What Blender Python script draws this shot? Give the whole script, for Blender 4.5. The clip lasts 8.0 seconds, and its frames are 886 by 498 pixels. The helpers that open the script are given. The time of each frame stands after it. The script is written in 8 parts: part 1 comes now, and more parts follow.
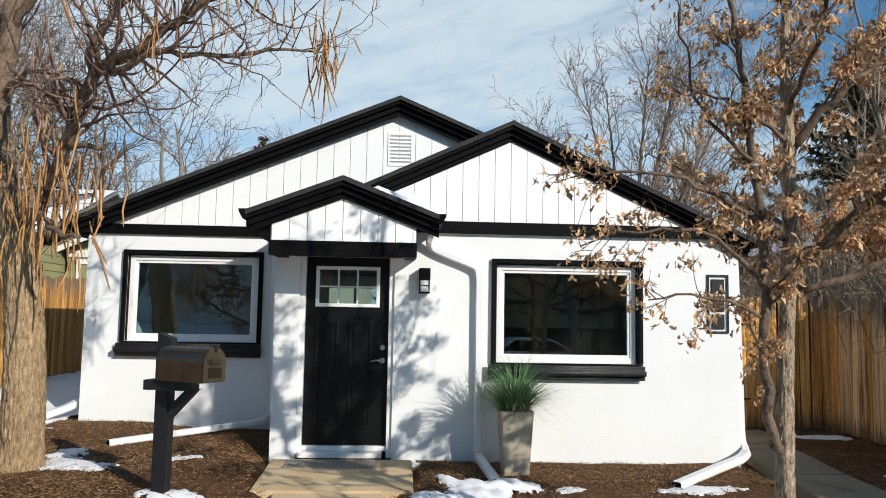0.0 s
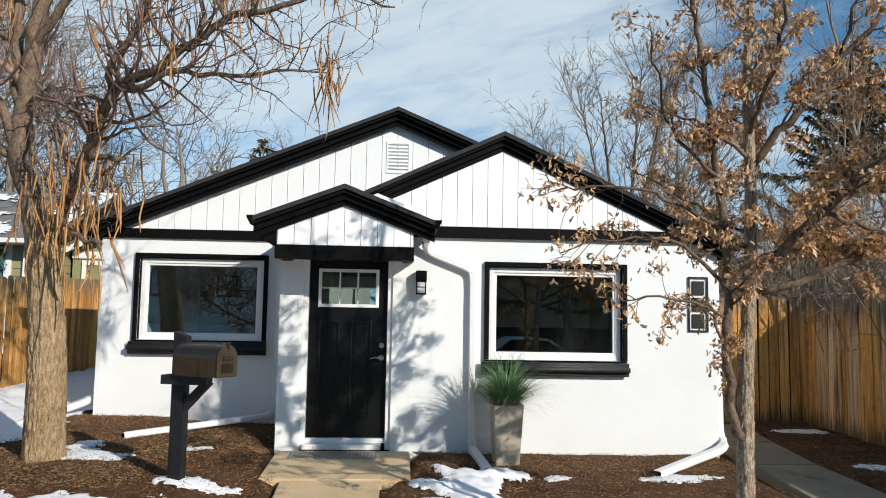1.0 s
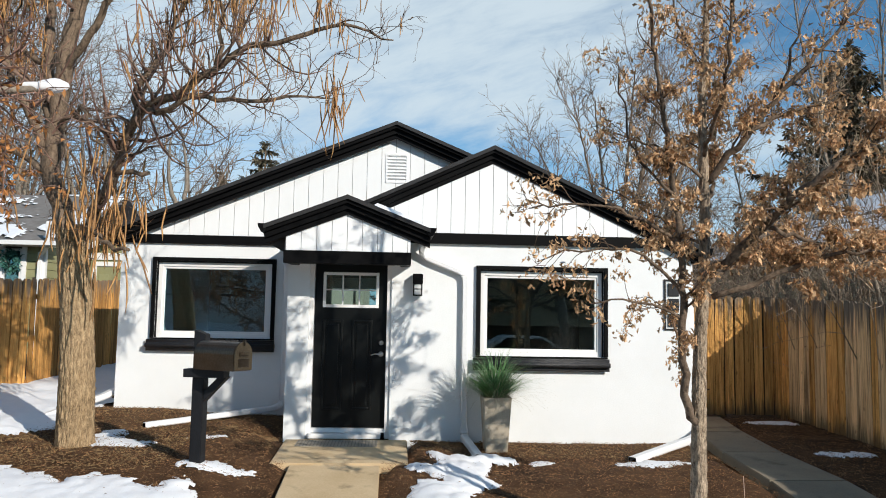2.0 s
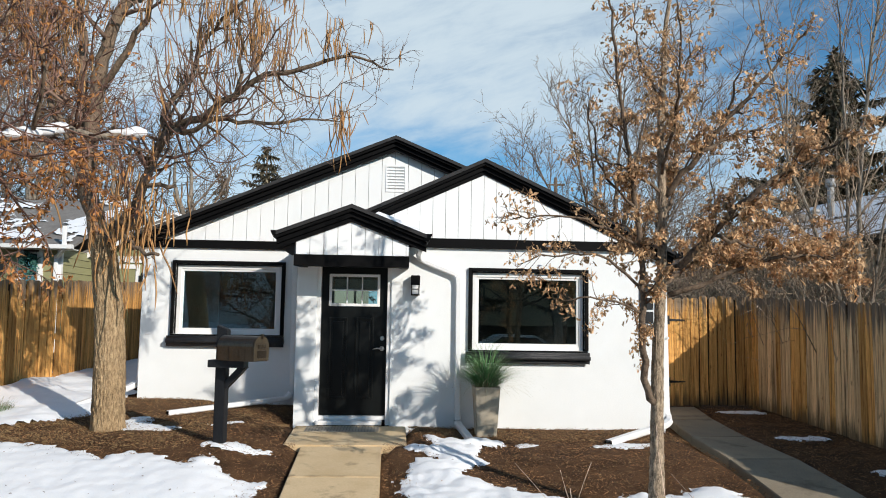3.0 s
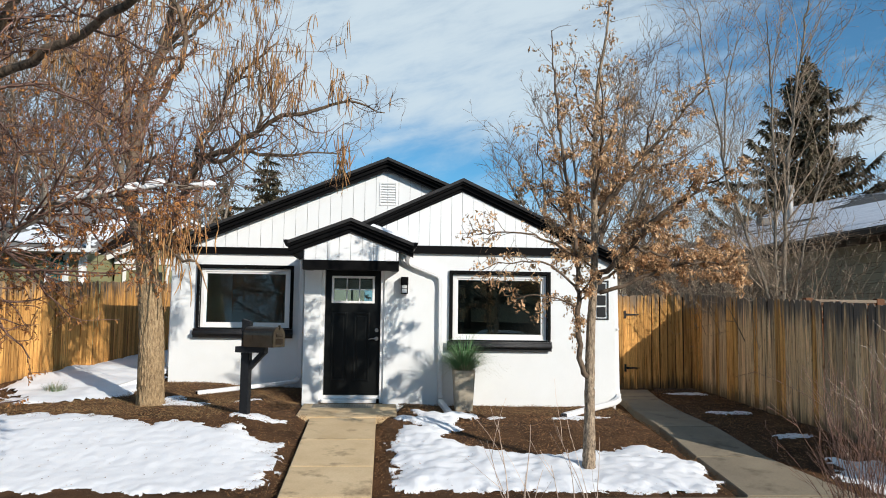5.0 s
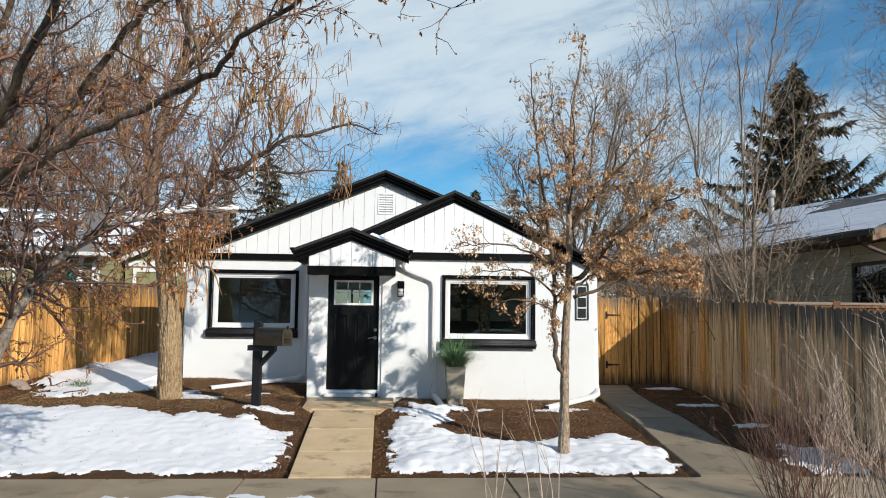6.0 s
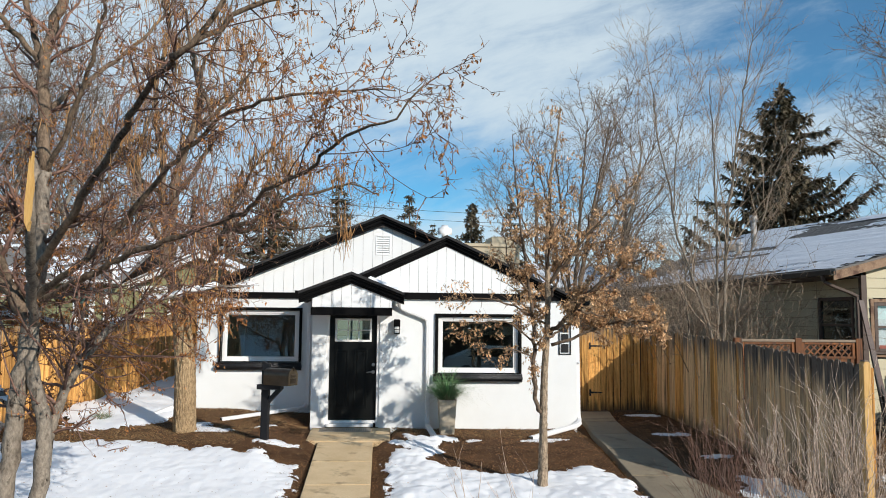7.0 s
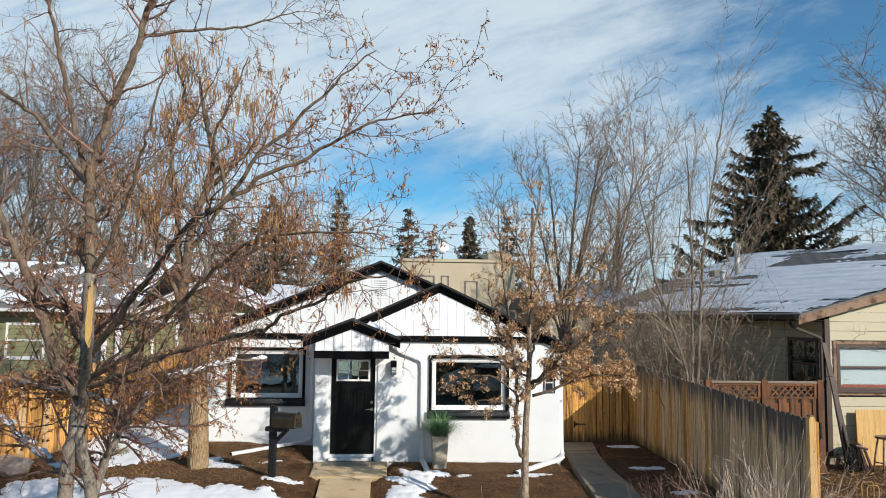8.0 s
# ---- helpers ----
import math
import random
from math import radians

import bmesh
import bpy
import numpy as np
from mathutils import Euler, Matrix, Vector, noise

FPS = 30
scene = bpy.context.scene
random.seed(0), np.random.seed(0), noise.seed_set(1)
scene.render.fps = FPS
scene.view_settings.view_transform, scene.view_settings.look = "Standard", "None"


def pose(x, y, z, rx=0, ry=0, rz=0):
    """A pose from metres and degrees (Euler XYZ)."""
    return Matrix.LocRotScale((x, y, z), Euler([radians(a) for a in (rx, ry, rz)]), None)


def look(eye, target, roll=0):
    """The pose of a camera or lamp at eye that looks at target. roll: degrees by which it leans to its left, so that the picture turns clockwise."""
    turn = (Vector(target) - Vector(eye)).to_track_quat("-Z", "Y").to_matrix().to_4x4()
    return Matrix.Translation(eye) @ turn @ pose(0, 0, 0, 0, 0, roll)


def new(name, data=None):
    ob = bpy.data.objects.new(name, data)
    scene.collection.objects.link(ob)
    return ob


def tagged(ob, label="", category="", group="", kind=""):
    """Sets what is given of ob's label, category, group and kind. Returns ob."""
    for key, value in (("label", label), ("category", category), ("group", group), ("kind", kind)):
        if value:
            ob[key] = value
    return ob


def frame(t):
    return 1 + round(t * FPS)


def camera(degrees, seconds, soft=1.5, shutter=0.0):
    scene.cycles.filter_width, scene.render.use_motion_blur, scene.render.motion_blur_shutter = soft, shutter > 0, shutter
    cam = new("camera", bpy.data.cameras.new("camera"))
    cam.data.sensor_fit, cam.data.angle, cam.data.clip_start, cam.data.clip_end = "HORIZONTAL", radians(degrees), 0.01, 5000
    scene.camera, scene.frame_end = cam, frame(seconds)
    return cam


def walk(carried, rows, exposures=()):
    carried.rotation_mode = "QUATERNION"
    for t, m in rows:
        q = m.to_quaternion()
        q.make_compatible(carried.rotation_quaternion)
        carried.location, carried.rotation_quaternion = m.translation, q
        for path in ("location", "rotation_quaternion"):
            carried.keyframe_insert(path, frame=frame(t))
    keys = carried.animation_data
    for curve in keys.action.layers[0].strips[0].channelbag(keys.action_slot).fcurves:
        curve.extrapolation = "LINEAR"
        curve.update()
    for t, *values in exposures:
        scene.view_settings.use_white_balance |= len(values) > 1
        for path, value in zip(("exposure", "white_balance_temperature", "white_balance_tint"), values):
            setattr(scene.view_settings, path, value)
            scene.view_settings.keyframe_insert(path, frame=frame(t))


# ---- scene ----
# ---- camera ----
cam = camera(59.8, 8.0, soft=1.0)
PATH = [
    (0, (1.32, -8.422, 1.507), (1.436, -6.433, 1.681), 1.0),
    (0.5, (1.32, -8.628, 1.501), (1.438, -6.639, 1.675), 1.0),
    (1, (1.309, -8.927, 1.506), (1.432, -6.938, 1.68), 1.0),
    (1.5, (1.32, -9.262, 1.53), (1.444, -7.273, 1.699), 1.0),
    (3, (1.293, -10.651, 1.477), (1.423, -8.663, 1.65), 0.9),
    (3.5, (1.276, -11.102, 1.451), (1.414, -9.114, 1.625), 0.9),
    (4, (1.292, -11.624, 1.441), (1.432, -9.636, 1.613), 0.9),
    (4.5, (1.317, -12.1, 1.427), (1.457, -10.112, 1.598), 0.8),
    (6, (1.355, -13.759, 1.482), (1.5, -11.771, 1.646), 0.7),
    (6.5, (1.359, -14.282, 1.709), (1.506, -12.294, 1.873), 0.7),
    (7, (1.382, -14.938, 2.111), (1.529, -12.951, 2.283), 0.6),
    (7.5, (1.389, -15.519, 2.516), (1.537, -13.531, 2.687), 0.7),
    (8, (1.405, -16.21, 2.958), (1.553, -14.223, 3.132), 0.7),
]
walk(cam, [(t, look(eye, target, roll)) for t, eye, target, roll in PATH], exposures=[(0.0, 0.0), (8.0, 0.0)])

# ---- light ----
SUN_X, SUN_Y, SUN_Z = 0.83, -1.0, 0.59
ELEV = math.atan2(SUN_Z, math.hypot(SUN_X, SUN_Y))
AZIM = math.atan2(SUN_X, SUN_Y)
world = bpy.data.worlds.new("winter_sky")
scene.world = world
world.use_nodes = True
wn, wl = world.node_tree.nodes, world.node_tree.links
wn.clear()
w_out = wn.new("ShaderNodeOutputWorld")
w_bg = wn.new("ShaderNodeBackground")
w_bg.inputs["Strength"].default_value = 0.102
w_sky = wn.new("ShaderNodeTexSky")
w_sky.sky_type, w_sky.sun_disc = "NISHITA", False
w_sky.sun_elevation, w_sky.sun_rotation = ELEV, AZIM
w_sky.altitude, w_sky.air_density, w_sky.dust_density, w_sky.ozone_density = 1600, 1.0, 0.3, 1.0
w_tc = wn.new("ShaderNodeTexCoord")
w_sep = wn.new("ShaderNodeSeparateXYZ")
wl.new(w_tc.outputs["Generated"], w_sep.inputs[0])
# thin cloud sheets: streaky noise over direction ratios u = x / y and v = z / y


def w_math(op, a, b, c=None):
    nd = wn.new("ShaderNodeMath")
    nd.operation = op
    for k, v in enumerate((a, b) if c is None else (a, b, c)):
        if isinstance(v, (int, float)):
            nd.inputs[k].default_value = v
        else:
            wl.new(v, nd.inputs[k])
    return nd.outputs[0]


def w_step(v, lo, hi, a=0.0, b=1.0):
    nd = wn.new("ShaderNodeMapRange")
    nd.interpolation_type = "SMOOTHSTEP"
    wl.new(v, nd.inputs["Value"])
    for key, val in (("From Min", lo), ("From Max", hi), ("To Min", a), ("To Max", b)):
        nd.inputs[key].default_value = val
    return nd.outputs[0]


w_far = w_math("ADD", w_math("ABSOLUTE", w_sep.outputs["Y"], 0.0), 0.12)
w_u = w_math("DIVIDE", w_sep.outputs["X"], w_far)
w_v = w_math("DIVIDE", w_sep.outputs["Z"], w_far)


def w_noise(su, sv, tilt, scale, detail, rough, distort, at):
    cmb = wn.new("ShaderNodeCombineXYZ")
    wl.new(w_math("MULTIPLY", w_u, su), cmb.inputs[0])
    wl.new(w_math("MULTIPLY", w_math("MULTIPLY_ADD", w_u, -tilt, w_v), sv), cmb.inputs[1])
    cmb.inputs[2].default_value = at
    t = wn.new("ShaderNodeTexNoise")
    t.inputs["Scale"].default_value, t.inputs["Detail"].default_value = scale, detail
    t.inputs["Roughness"].default_value, t.inputs["Distortion"].default_value = rough, distort
    wl.new(cmb.outputs[0], t.inputs["Vector"])
    return t.outputs["Fac"]


w_broad = w_noise(1.0, 2.6, 0.20, 2.6, 3.0, 0.5, 0.3, 0.7)
w_puff = w_noise(1.0, 3.0, 0.28, 11.0, 6.0, 0.62, 0.25, 3.1)
# open blue towards the east above a rising line, and a clear strip low over the roofs
w_line = w_math("SUBTRACT", w_v, w_math("MULTIPLY_ADD", w_u, 0.22, 0.150))
w_east = w_math("MULTIPLY", w_step(w_u, 0.14, 0.50), w_step(w_line, -0.045, 0.03))
w_high = w_math("MULTIPLY", w_step(w_line, 0.06, 0.22, 1.0, 0.55), w_east)
w_strip = w_math("MULTIPLY", w_step(w_v, 0.095, 0.15), w_step(w_v, 0.17, 0.25, 1.0, 0.0))
w_strip = w_math("MULTIPLY", w_math("MULTIPLY", w_strip, w_step(w_u, -0.14, 0.04, 0.3, 1.0)), w_step(w_u, 0.12, 0.30, 0.95, 0.35))
w_clear = w_math("MAXIMUM", w_high, w_strip)
w_dens = w_math("MULTIPLY_ADD", w_puff, 0.80, w_math("MULTIPLY", w_broad, 0.50))
w_dens = w_math("SUBTRACT", w_math("ADD", w_dens, 0.24), w_math("MULTIPLY", w_clear, 0.52))
w_cover = w_step(w_dens, 0.30, 1.05, 0.02, 0.92)
# the sheet is thinned out of view, overhead and sunwards, to lower fill light
w_cover = w_math("MULTIPLY", w_cover, w_math("MULTIPLY", w_step(w_v, 0.45, 0.95, 1.0, 0.30), w_step(w_sep.outputs["Y"], -0.2, 0.25, 0.35, 1.0)))
w_mix = wn.new("ShaderNodeMix"); w_mix.data_type = "RGBA"
w_mix.inputs["B"].default_value = (6.5, 7.6, 8.3, 1)
wl.new(w_cover, w_mix.inputs["Factor"])
w_tint = wn.new("ShaderNodeMix"); w_tint.data_type, w_tint.blend_type = "RGBA", "MULTIPLY"
w_tint.inputs["Factor"].default_value = 1.0
w_hor = wn.new("ShaderNodeValToRGB")
w_hor.color_ramp.elements[0].position, w_hor.color_ramp.elements[1].position = 0.02, 0.38
w_hor.color_ramp.elements[0].color, w_hor.color_ramp.elements[1].color = (0.37, 0.98, 1.24, 1), (0.55, 1.06, 1.25, 1)
wl.new(w_sep.outputs["Z"], w_hor.inputs[0]); wl.new(w_hor.outputs["Color"], w_tint.inputs["B"])
wl.new(w_sky.outputs[0], w_tint.inputs["A"])
wl.new(w_tint.outputs["Result"], w_mix.inputs["A"])
wl.new(w_mix.outputs["Result"], w_bg.inputs["Color"])
wl.new(w_bg.outputs[0], w_out.inputs[0])

sun_data = bpy.data.lights.new("sun", "SUN")
sun_data.energy, sun_data.angle, sun_data.color = 4.75, radians(0.53), (1.0, 0.925, 0.825)
sun = new("sun", sun_data)
sun.matrix_world = look((SUN_X * 30, SUN_Y * 30, SUN_Z * 30), (0, 0, 0))

# ---- materials ----
MATS = {}


def rgb(c):
    return (c[0], c[1], c[2], 1.0)


def surface(name, a, b, scale=3.0, fine=60.0, rough=0.7, bump=0.25, depth=0.01, metal=0.0, stretch=(1, 1, 1), spot=None,
            spot_at=(0.62, 0.72), spot_scale=1.5, spec=0.5, vary=0.0, island=False, thin=0.0, rough_vary=0.1):
    """A plain surface: two colours mixed by broad and fine noise, a third one in spots, relief, and variation from piece to piece."""
    m = bpy.data.materials.new(name)
    m.use_nodes = True
    n, l = m.node_tree.nodes, m.node_tree.links
    p = n["Principled BSDF"]
    tc = n.new("ShaderNodeTexCoord")
    mp = n.new("ShaderNodeMapping")
    mp.inputs["Scale"].default_value = stretch
    info = n.new("ShaderNodeObjectInfo")
    shift = n.new("ShaderNodeVectorMath"); shift.operation = "SCALE"
    shift.inputs[0].default_value = (37.0, 19.0, 53.0)
    l.new(info.outputs["Random"], shift.inputs["Scale"])
    plus = n.new("ShaderNodeVectorMath"); plus.operation = "ADD"
    l.new(tc.outputs["Object"], plus.inputs[0]); l.new(shift.outputs[0], plus.inputs[1])
    l.new(plus.outputs[0], mp.inputs["Vector"])

    def noise_at(s, detail):
        t = n.new("ShaderNodeTexNoise")
        t.inputs["Scale"].default_value, t.inputs["Detail"].default_value, t.inputs["Roughness"].default_value = s, detail, 0.6
        l.new(mp.outputs[0], t.inputs["Vector"])
        return t.outputs["Fac"]

    broad, small = noise_at(scale, 5.0), noise_at(fine, 3.0)
    blend = n.new("ShaderNodeMath"); blend.operation = "MULTIPLY_ADD"; blend.inputs[1].default_value = 0.55
    half = n.new("ShaderNodeMath"); half.operation = "MULTIPLY"; half.inputs[1].default_value = 0.45
    l.new(small, half.inputs[0]); l.new(broad, blend.inputs[0]); l.new(half.outputs[0], blend.inputs[2])
    ramp = n.new("ShaderNodeValToRGB")
    ramp.color_ramp.elements[0].position, ramp.color_ramp.elements[1].position = 0.33, 0.67
    ramp.color_ramp.elements[0].color, ramp.color_ramp.elements[1].color = rgb(a), rgb(b)
    l.new(blend.outputs[0], ramp.inputs[0])
    colour = ramp.outputs["Color"]
    if spot:
        sr = n.new("ShaderNodeValToRGB")
        sr.color_ramp.elements[0].position, sr.color_ramp.elements[1].position = spot_at
        sr.color_ramp.elements[0].color, sr.color_ramp.elements[1].color = (0, 0, 0, 1), (1, 1, 1, 1)
        l.new(noise_at(spot_scale, 6.0), sr.inputs[0])
        mx = n.new("ShaderNodeMix"); mx.data_type = "RGBA"
        mx.inputs["B"].default_value = rgb(spot)
        l.new(sr.outputs["Color"], mx.inputs["Factor"]); l.new(colour, mx.inputs["A"])
        colour = mx.outputs["Result"]
    if vary:
        hs = n.new("ShaderNodeHueSaturation")
        mr = n.new("ShaderNodeMapRange")
        mr.inputs["To Min"].default_value, mr.inputs["To Max"].default_value = 1.0 - vary, 1.0 + vary
        if island:
            geo = n.new("ShaderNodeNewGeometry")
            l.new(geo.outputs["Random Per Island"], mr.inputs["Value"])
        else:
            l.new(info.outputs["Random"], mr.inputs["Value"])
        l.new(mr.outputs[0], hs.inputs["Value"]); l.new(colour, hs.inputs["Color"])
        colour = hs.outputs["Color"]
    l.new(colour, p.inputs["Base Color"])
    rr = n.new("ShaderNodeMapRange")
    rr.inputs["To Min"].default_value, rr.inputs["To Max"].default_value = max(0.02, rough - rough_vary), min(1.0, rough + rough_vary)
    l.new(broad, rr.inputs["Value"]); l.new(rr.outputs[0], p.inputs["Roughness"])
    p.inputs["Metallic"].default_value = metal
    p.inputs["Specular IOR Level"].default_value = spec
    if bump:
        bp = n.new("ShaderNodeBump")
        bp.inputs["Strength"].default_value, bp.inputs["Distance"].default_value = bump, depth
        l.new(blend.outputs[0], bp.inputs["Height"]); l.new(bp.outputs[0], p.inputs["Normal"])
    if thin:
        tr = n.new("ShaderNodeBsdfTranslucent")
        ms = n.new("ShaderNodeMixShader"); ms.inputs[0].default_value = thin
        l.new(colour, tr.inputs["Color"]); l.new(p.outputs[0], ms.inputs[1]); l.new(tr.outputs[0], ms.inputs[2])
        l.new(ms.outputs[0], n["Material Output"].inputs["Surface"])
    MATS[name] = m
    return m


def glass(name, tint=(0.9, 0.95, 0.95), ior=2.2):
    m = bpy.data.materials.new(name)
    m.use_nodes = True
    n, l = m.node_tree.nodes, m.node_tree.links
    n.remove(n["Principled BSDF"])
    gl, tr, fr, mx = (n.new(k) for k in ("ShaderNodeBsdfGlossy", "ShaderNodeBsdfTransparent", "ShaderNodeFresnel", "ShaderNodeMixShader"))
    gl.inputs["Roughness"].default_value = 0.005
    tr.inputs["Color"].default_value = rgb(tint)
    fr.inputs["IOR"].default_value = ior
    gl.inputs["Color"].default_value = (0.84, 0.97, 1.0, 1)
    l.new(fr.outputs[0], mx.inputs[0]); l.new(tr.outputs[0], mx.inputs[1]); l.new(gl.outputs[0], mx.inputs[2])
    l.new(mx.outputs[0], n["Material Output"].inputs["Surface"])
    MATS[name] = m
    return m


STUCCO = surface("white_stucco", (0.755, 0.775, 0.775), (0.815, 0.835, 0.84), 2.2, 90, 0.88, 0.5, 0.008, spec=0.2)
SIDING = surface("white_siding_paint", (0.80, 0.82, 0.825), (0.84, 0.86, 0.87), 2.0, 40, 0.55, 0.12, 0.003, stretch=(4, 4, 0.5))
BLACK = surface("black_trim_paint", (0.0015, 0.0015, 0.0018), (0.0055, 0.0055, 0.006), 3.0, 50, 0.6, 0.25, 0.003, spec=0.09)
SILL = surface("black_rough_sill", (0.006, 0.006, 0.007), (0.034, 0.034, 0.037), 9.0, 50, 0.48, 0.9, 0.02, spec=0.5)
SHINGLE = surface("black_asphalt_shingle", (0.012, 0.012, 0.013), (0.04, 0.04, 0.042), 6, 120, 0.9, 0.5, 0.01)
DOORBLACK = surface("black_door_enamel", (0.0018, 0.0026, 0.0026), (0.0040, 0.0052, 0.0052), 2, 30, 0.40, 0.10, 0.002, spec=0.24)
VINYL = surface("white_vinyl", (0.78, 0.78, 0.77), (0.83, 0.83, 0.82), 2, 40, 0.4, 0.05, 0.002)
WHITEMETAL = surface("white_painted_metal", (0.72, 0.73, 0.74), (0.82, 0.82, 0.82), 3, 40, 0.4, 0.08, 0.003, spot=(0.5, 0.48, 0.44), spot_at=(0.66, 0.78), spot_scale=5)
NICKEL = surface("satin_nickel", (0.55, 0.54, 0.52), (0.65, 0.64, 0.62), 4, 60, 0.3, 0.05, 0.001, metal=1.0)
ZINC = surface("dull_zinc", (0.34, 0.33, 0.32), (0.46, 0.45, 0.43), 4, 40, 0.6, 0.15, 0.003, metal=0.3)
BRONZE = surface("aged_bronze_metal", (0.068, 0.053, 0.040), (0.125, 0.100, 0.076), 5, 70, 0.34, 0.12, 0.002, metal=0.9)
BRONZELIGHT = surface("rubbed_bronze_edge", (0.10, 0.078, 0.054), (0.19, 0.15, 0.10), 6, 60, 0.38, 0.1, 0.002, metal=0.8)
POSTBLACK = surface("black_painted_post", (0.006, 0.0065, 0.008), (0.016, 0.017, 0.02), 3, 40, 0.55, 0.35, 0.004, stretch=(3, 3, 0.6), spec=0.3)
CONCRETE = surface("tan_concrete", (0.50, 0.36, 0.195), (0.69, 0.535, 0.335), 2.2, 70, 0.9, 0.5, 0.008, spot=(0.22, 0.155, 0.085), spot_at=(0.55, 0.74), spot_scale=3.2, vary=0.07)
# side path: darker copy of the pavement, with the fence's shade in the colour
SIDEPAVE = surface("shaded_grey_concrete", (0.165, 0.135, 0.095), (0.28, 0.235, 0.165), 1.6, 70, 0.92, 0.35, 0.006, spot=(0.09, 0.07, 0.046), spot_at=(0.54, 0.70), spot_scale=2.0, vary=0.09)
PAVING = surface("grey_concrete", (0.265, 0.208, 0.135), (0.39, 0.315, 0.215), 1.6, 70, 0.92, 0.35, 0.006, spot=(0.15, 0.112, 0.07), spot_at=(0.56, 0.72), spot_scale=2.0, vary=0.09)


def board_wood(name, a, b, top, stain, grey_from, vary, knots=0.5, runs=0.6):
    """Fence board: streaked grain along z, greyed and ragged towards the weathered top, dark water stains, knots."""
    m = surface(name, a, b, 3.0, 22, 0.88, 0.7, 0.008, stretch=(9, 9, 0.35), spot=stain, spot_at=(0.54, 0.70), spot_scale=1.7, vary=vary, spec=0.2)
    n, l = m.node_tree.nodes, m.node_tree.links
    p = n["Principled BSDF"]
    colour = p.inputs["Base Color"].links[0].from_socket
    tc = n.new("ShaderNodeTexCoord")
    info = n.new("ShaderNodeObjectInfo")
    sep = n.new("ShaderNodeSeparateXYZ")
    l.new(tc.outputs["Object"], sep.inputs[0])
    cmb = n.new("ShaderNodeCombineXYZ")
    for k, f in enumerate((22.0, 22.0, 1.6)):
        nd = n.new("ShaderNodeMath"); nd.operation = "MULTIPLY_ADD"; nd.inputs[1].default_value = f
        off = n.new("ShaderNodeMath"); off.operation = "MULTIPLY"; off.inputs[1].default_value = 31.0 + 17 * k
        l.new(info.outputs["Random"], off.inputs[0])
        l.new(sep.outputs[k], nd.inputs[0]); l.new(off.outputs[0], nd.inputs[2]); l.new(nd.outputs[0], cmb.inputs[k])
    streak = n.new("ShaderNodeTexNoise")
    streak.inputs["Scale"].default_value, streak.inputs["Detail"].default_value = 1.0, 5.0
    l.new(cmb.outputs[0], streak.inputs["Vector"])

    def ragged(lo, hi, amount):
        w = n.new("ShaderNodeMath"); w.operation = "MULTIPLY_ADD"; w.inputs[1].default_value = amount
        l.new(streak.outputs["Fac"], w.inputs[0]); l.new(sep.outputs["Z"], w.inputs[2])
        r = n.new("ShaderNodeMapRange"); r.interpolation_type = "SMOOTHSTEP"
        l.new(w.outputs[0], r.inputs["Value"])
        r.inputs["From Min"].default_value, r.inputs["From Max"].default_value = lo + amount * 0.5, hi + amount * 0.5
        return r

    def lay(over, fac):
        nonlocal colour
        mx = n.new("ShaderNodeMix"); mx.data_type = "RGBA"
        mx.inputs["B"].default_value = rgb(over)
        l.new(fac, mx.inputs["Factor"]); l.new(colour, mx.inputs["A"])
        colour = mx.outputs["Result"]

    lay(top, ragged(grey_from, grey_from + 0.42, 1.5).outputs[0])
    # fine dark cracks and runs along the grain
    fc = n.new("ShaderNodeCombineXYZ")
    for k, f in enumerate((85.0, 85.0, 1.1)):
        nd = n.new("ShaderNodeMath"); nd.operation = "MULTIPLY_ADD"; nd.inputs[1].default_value = f
        off = n.new("ShaderNodeMath"); off.operation = "MULTIPLY"; off.inputs[1].default_value = 41.0 + 23 * k
        l.new(info.outputs["Random"], off.inputs[0])
        l.new(sep.outputs[k], nd.inputs[0]); l.new(off.outputs[0], nd.inputs[2]); l.new(nd.outputs[0], fc.inputs[k])
    crack = n.new("ShaderNodeTexNoise")
    crack.inputs["Scale"].default_value, crack.inputs["Detail"].default_value = 1.0, 3.0
    l.new(fc.outputs[0], crack.inputs["Vector"])
    cr = n.new("ShaderNodeMapRange")
    cr.inputs["From Min"].default_value, cr.inputs["From Max"].default_value = 0.54, 0.66
    cr.inputs["To Min"].default_value, cr.inputs["To Max"].default_value = 0.0, runs
    l.new(crack.outputs["Fac"], cr.inputs["Value"])
    lay(stain, cr.outputs[0])
    # ragged darker tone towards the foot of each board
    foot_tone = ragged(0.0, 0.30, -0.75)
    foot_tone.inputs["To Min"].default_value, foot_tone.inputs["To Max"].default_value = 0.8, 0.0
    lay((0.055, 0.048, 0.032), foot_tone.outputs[0])
    # knots: sparse round dark eyes
    vc = n.new("ShaderNodeCombineXYZ")
    for k, f in enumerate((9.0, 9.0, 4.5)):
        nd = n.new("ShaderNodeMath"); nd.operation = "MULTIPLY_ADD"; nd.inputs[1].default_value = f
        off = n.new("ShaderNodeMath"); off.operation = "MULTIPLY"; off.inputs[1].default_value = 13.0 + 29 * k
        l.new(info.outputs["Random"], off.inputs[0])
        l.new(sep.outputs[k], nd.inputs[0]); l.new(off.outputs[0], nd.inputs[2]); l.new(nd.outputs[0], vc.inputs[k])
    vo = n.new("ShaderNodeTexVoronoi")
    vo.inputs["Scale"].default_value = 1.0
    l.new(vc.outputs[0], vo.inputs["Vector"])
    kr = n.new("ShaderNodeMapRange")
    kr.inputs["From Min"].default_value, kr.inputs["From Max"].default_value = 0.09, 0.16
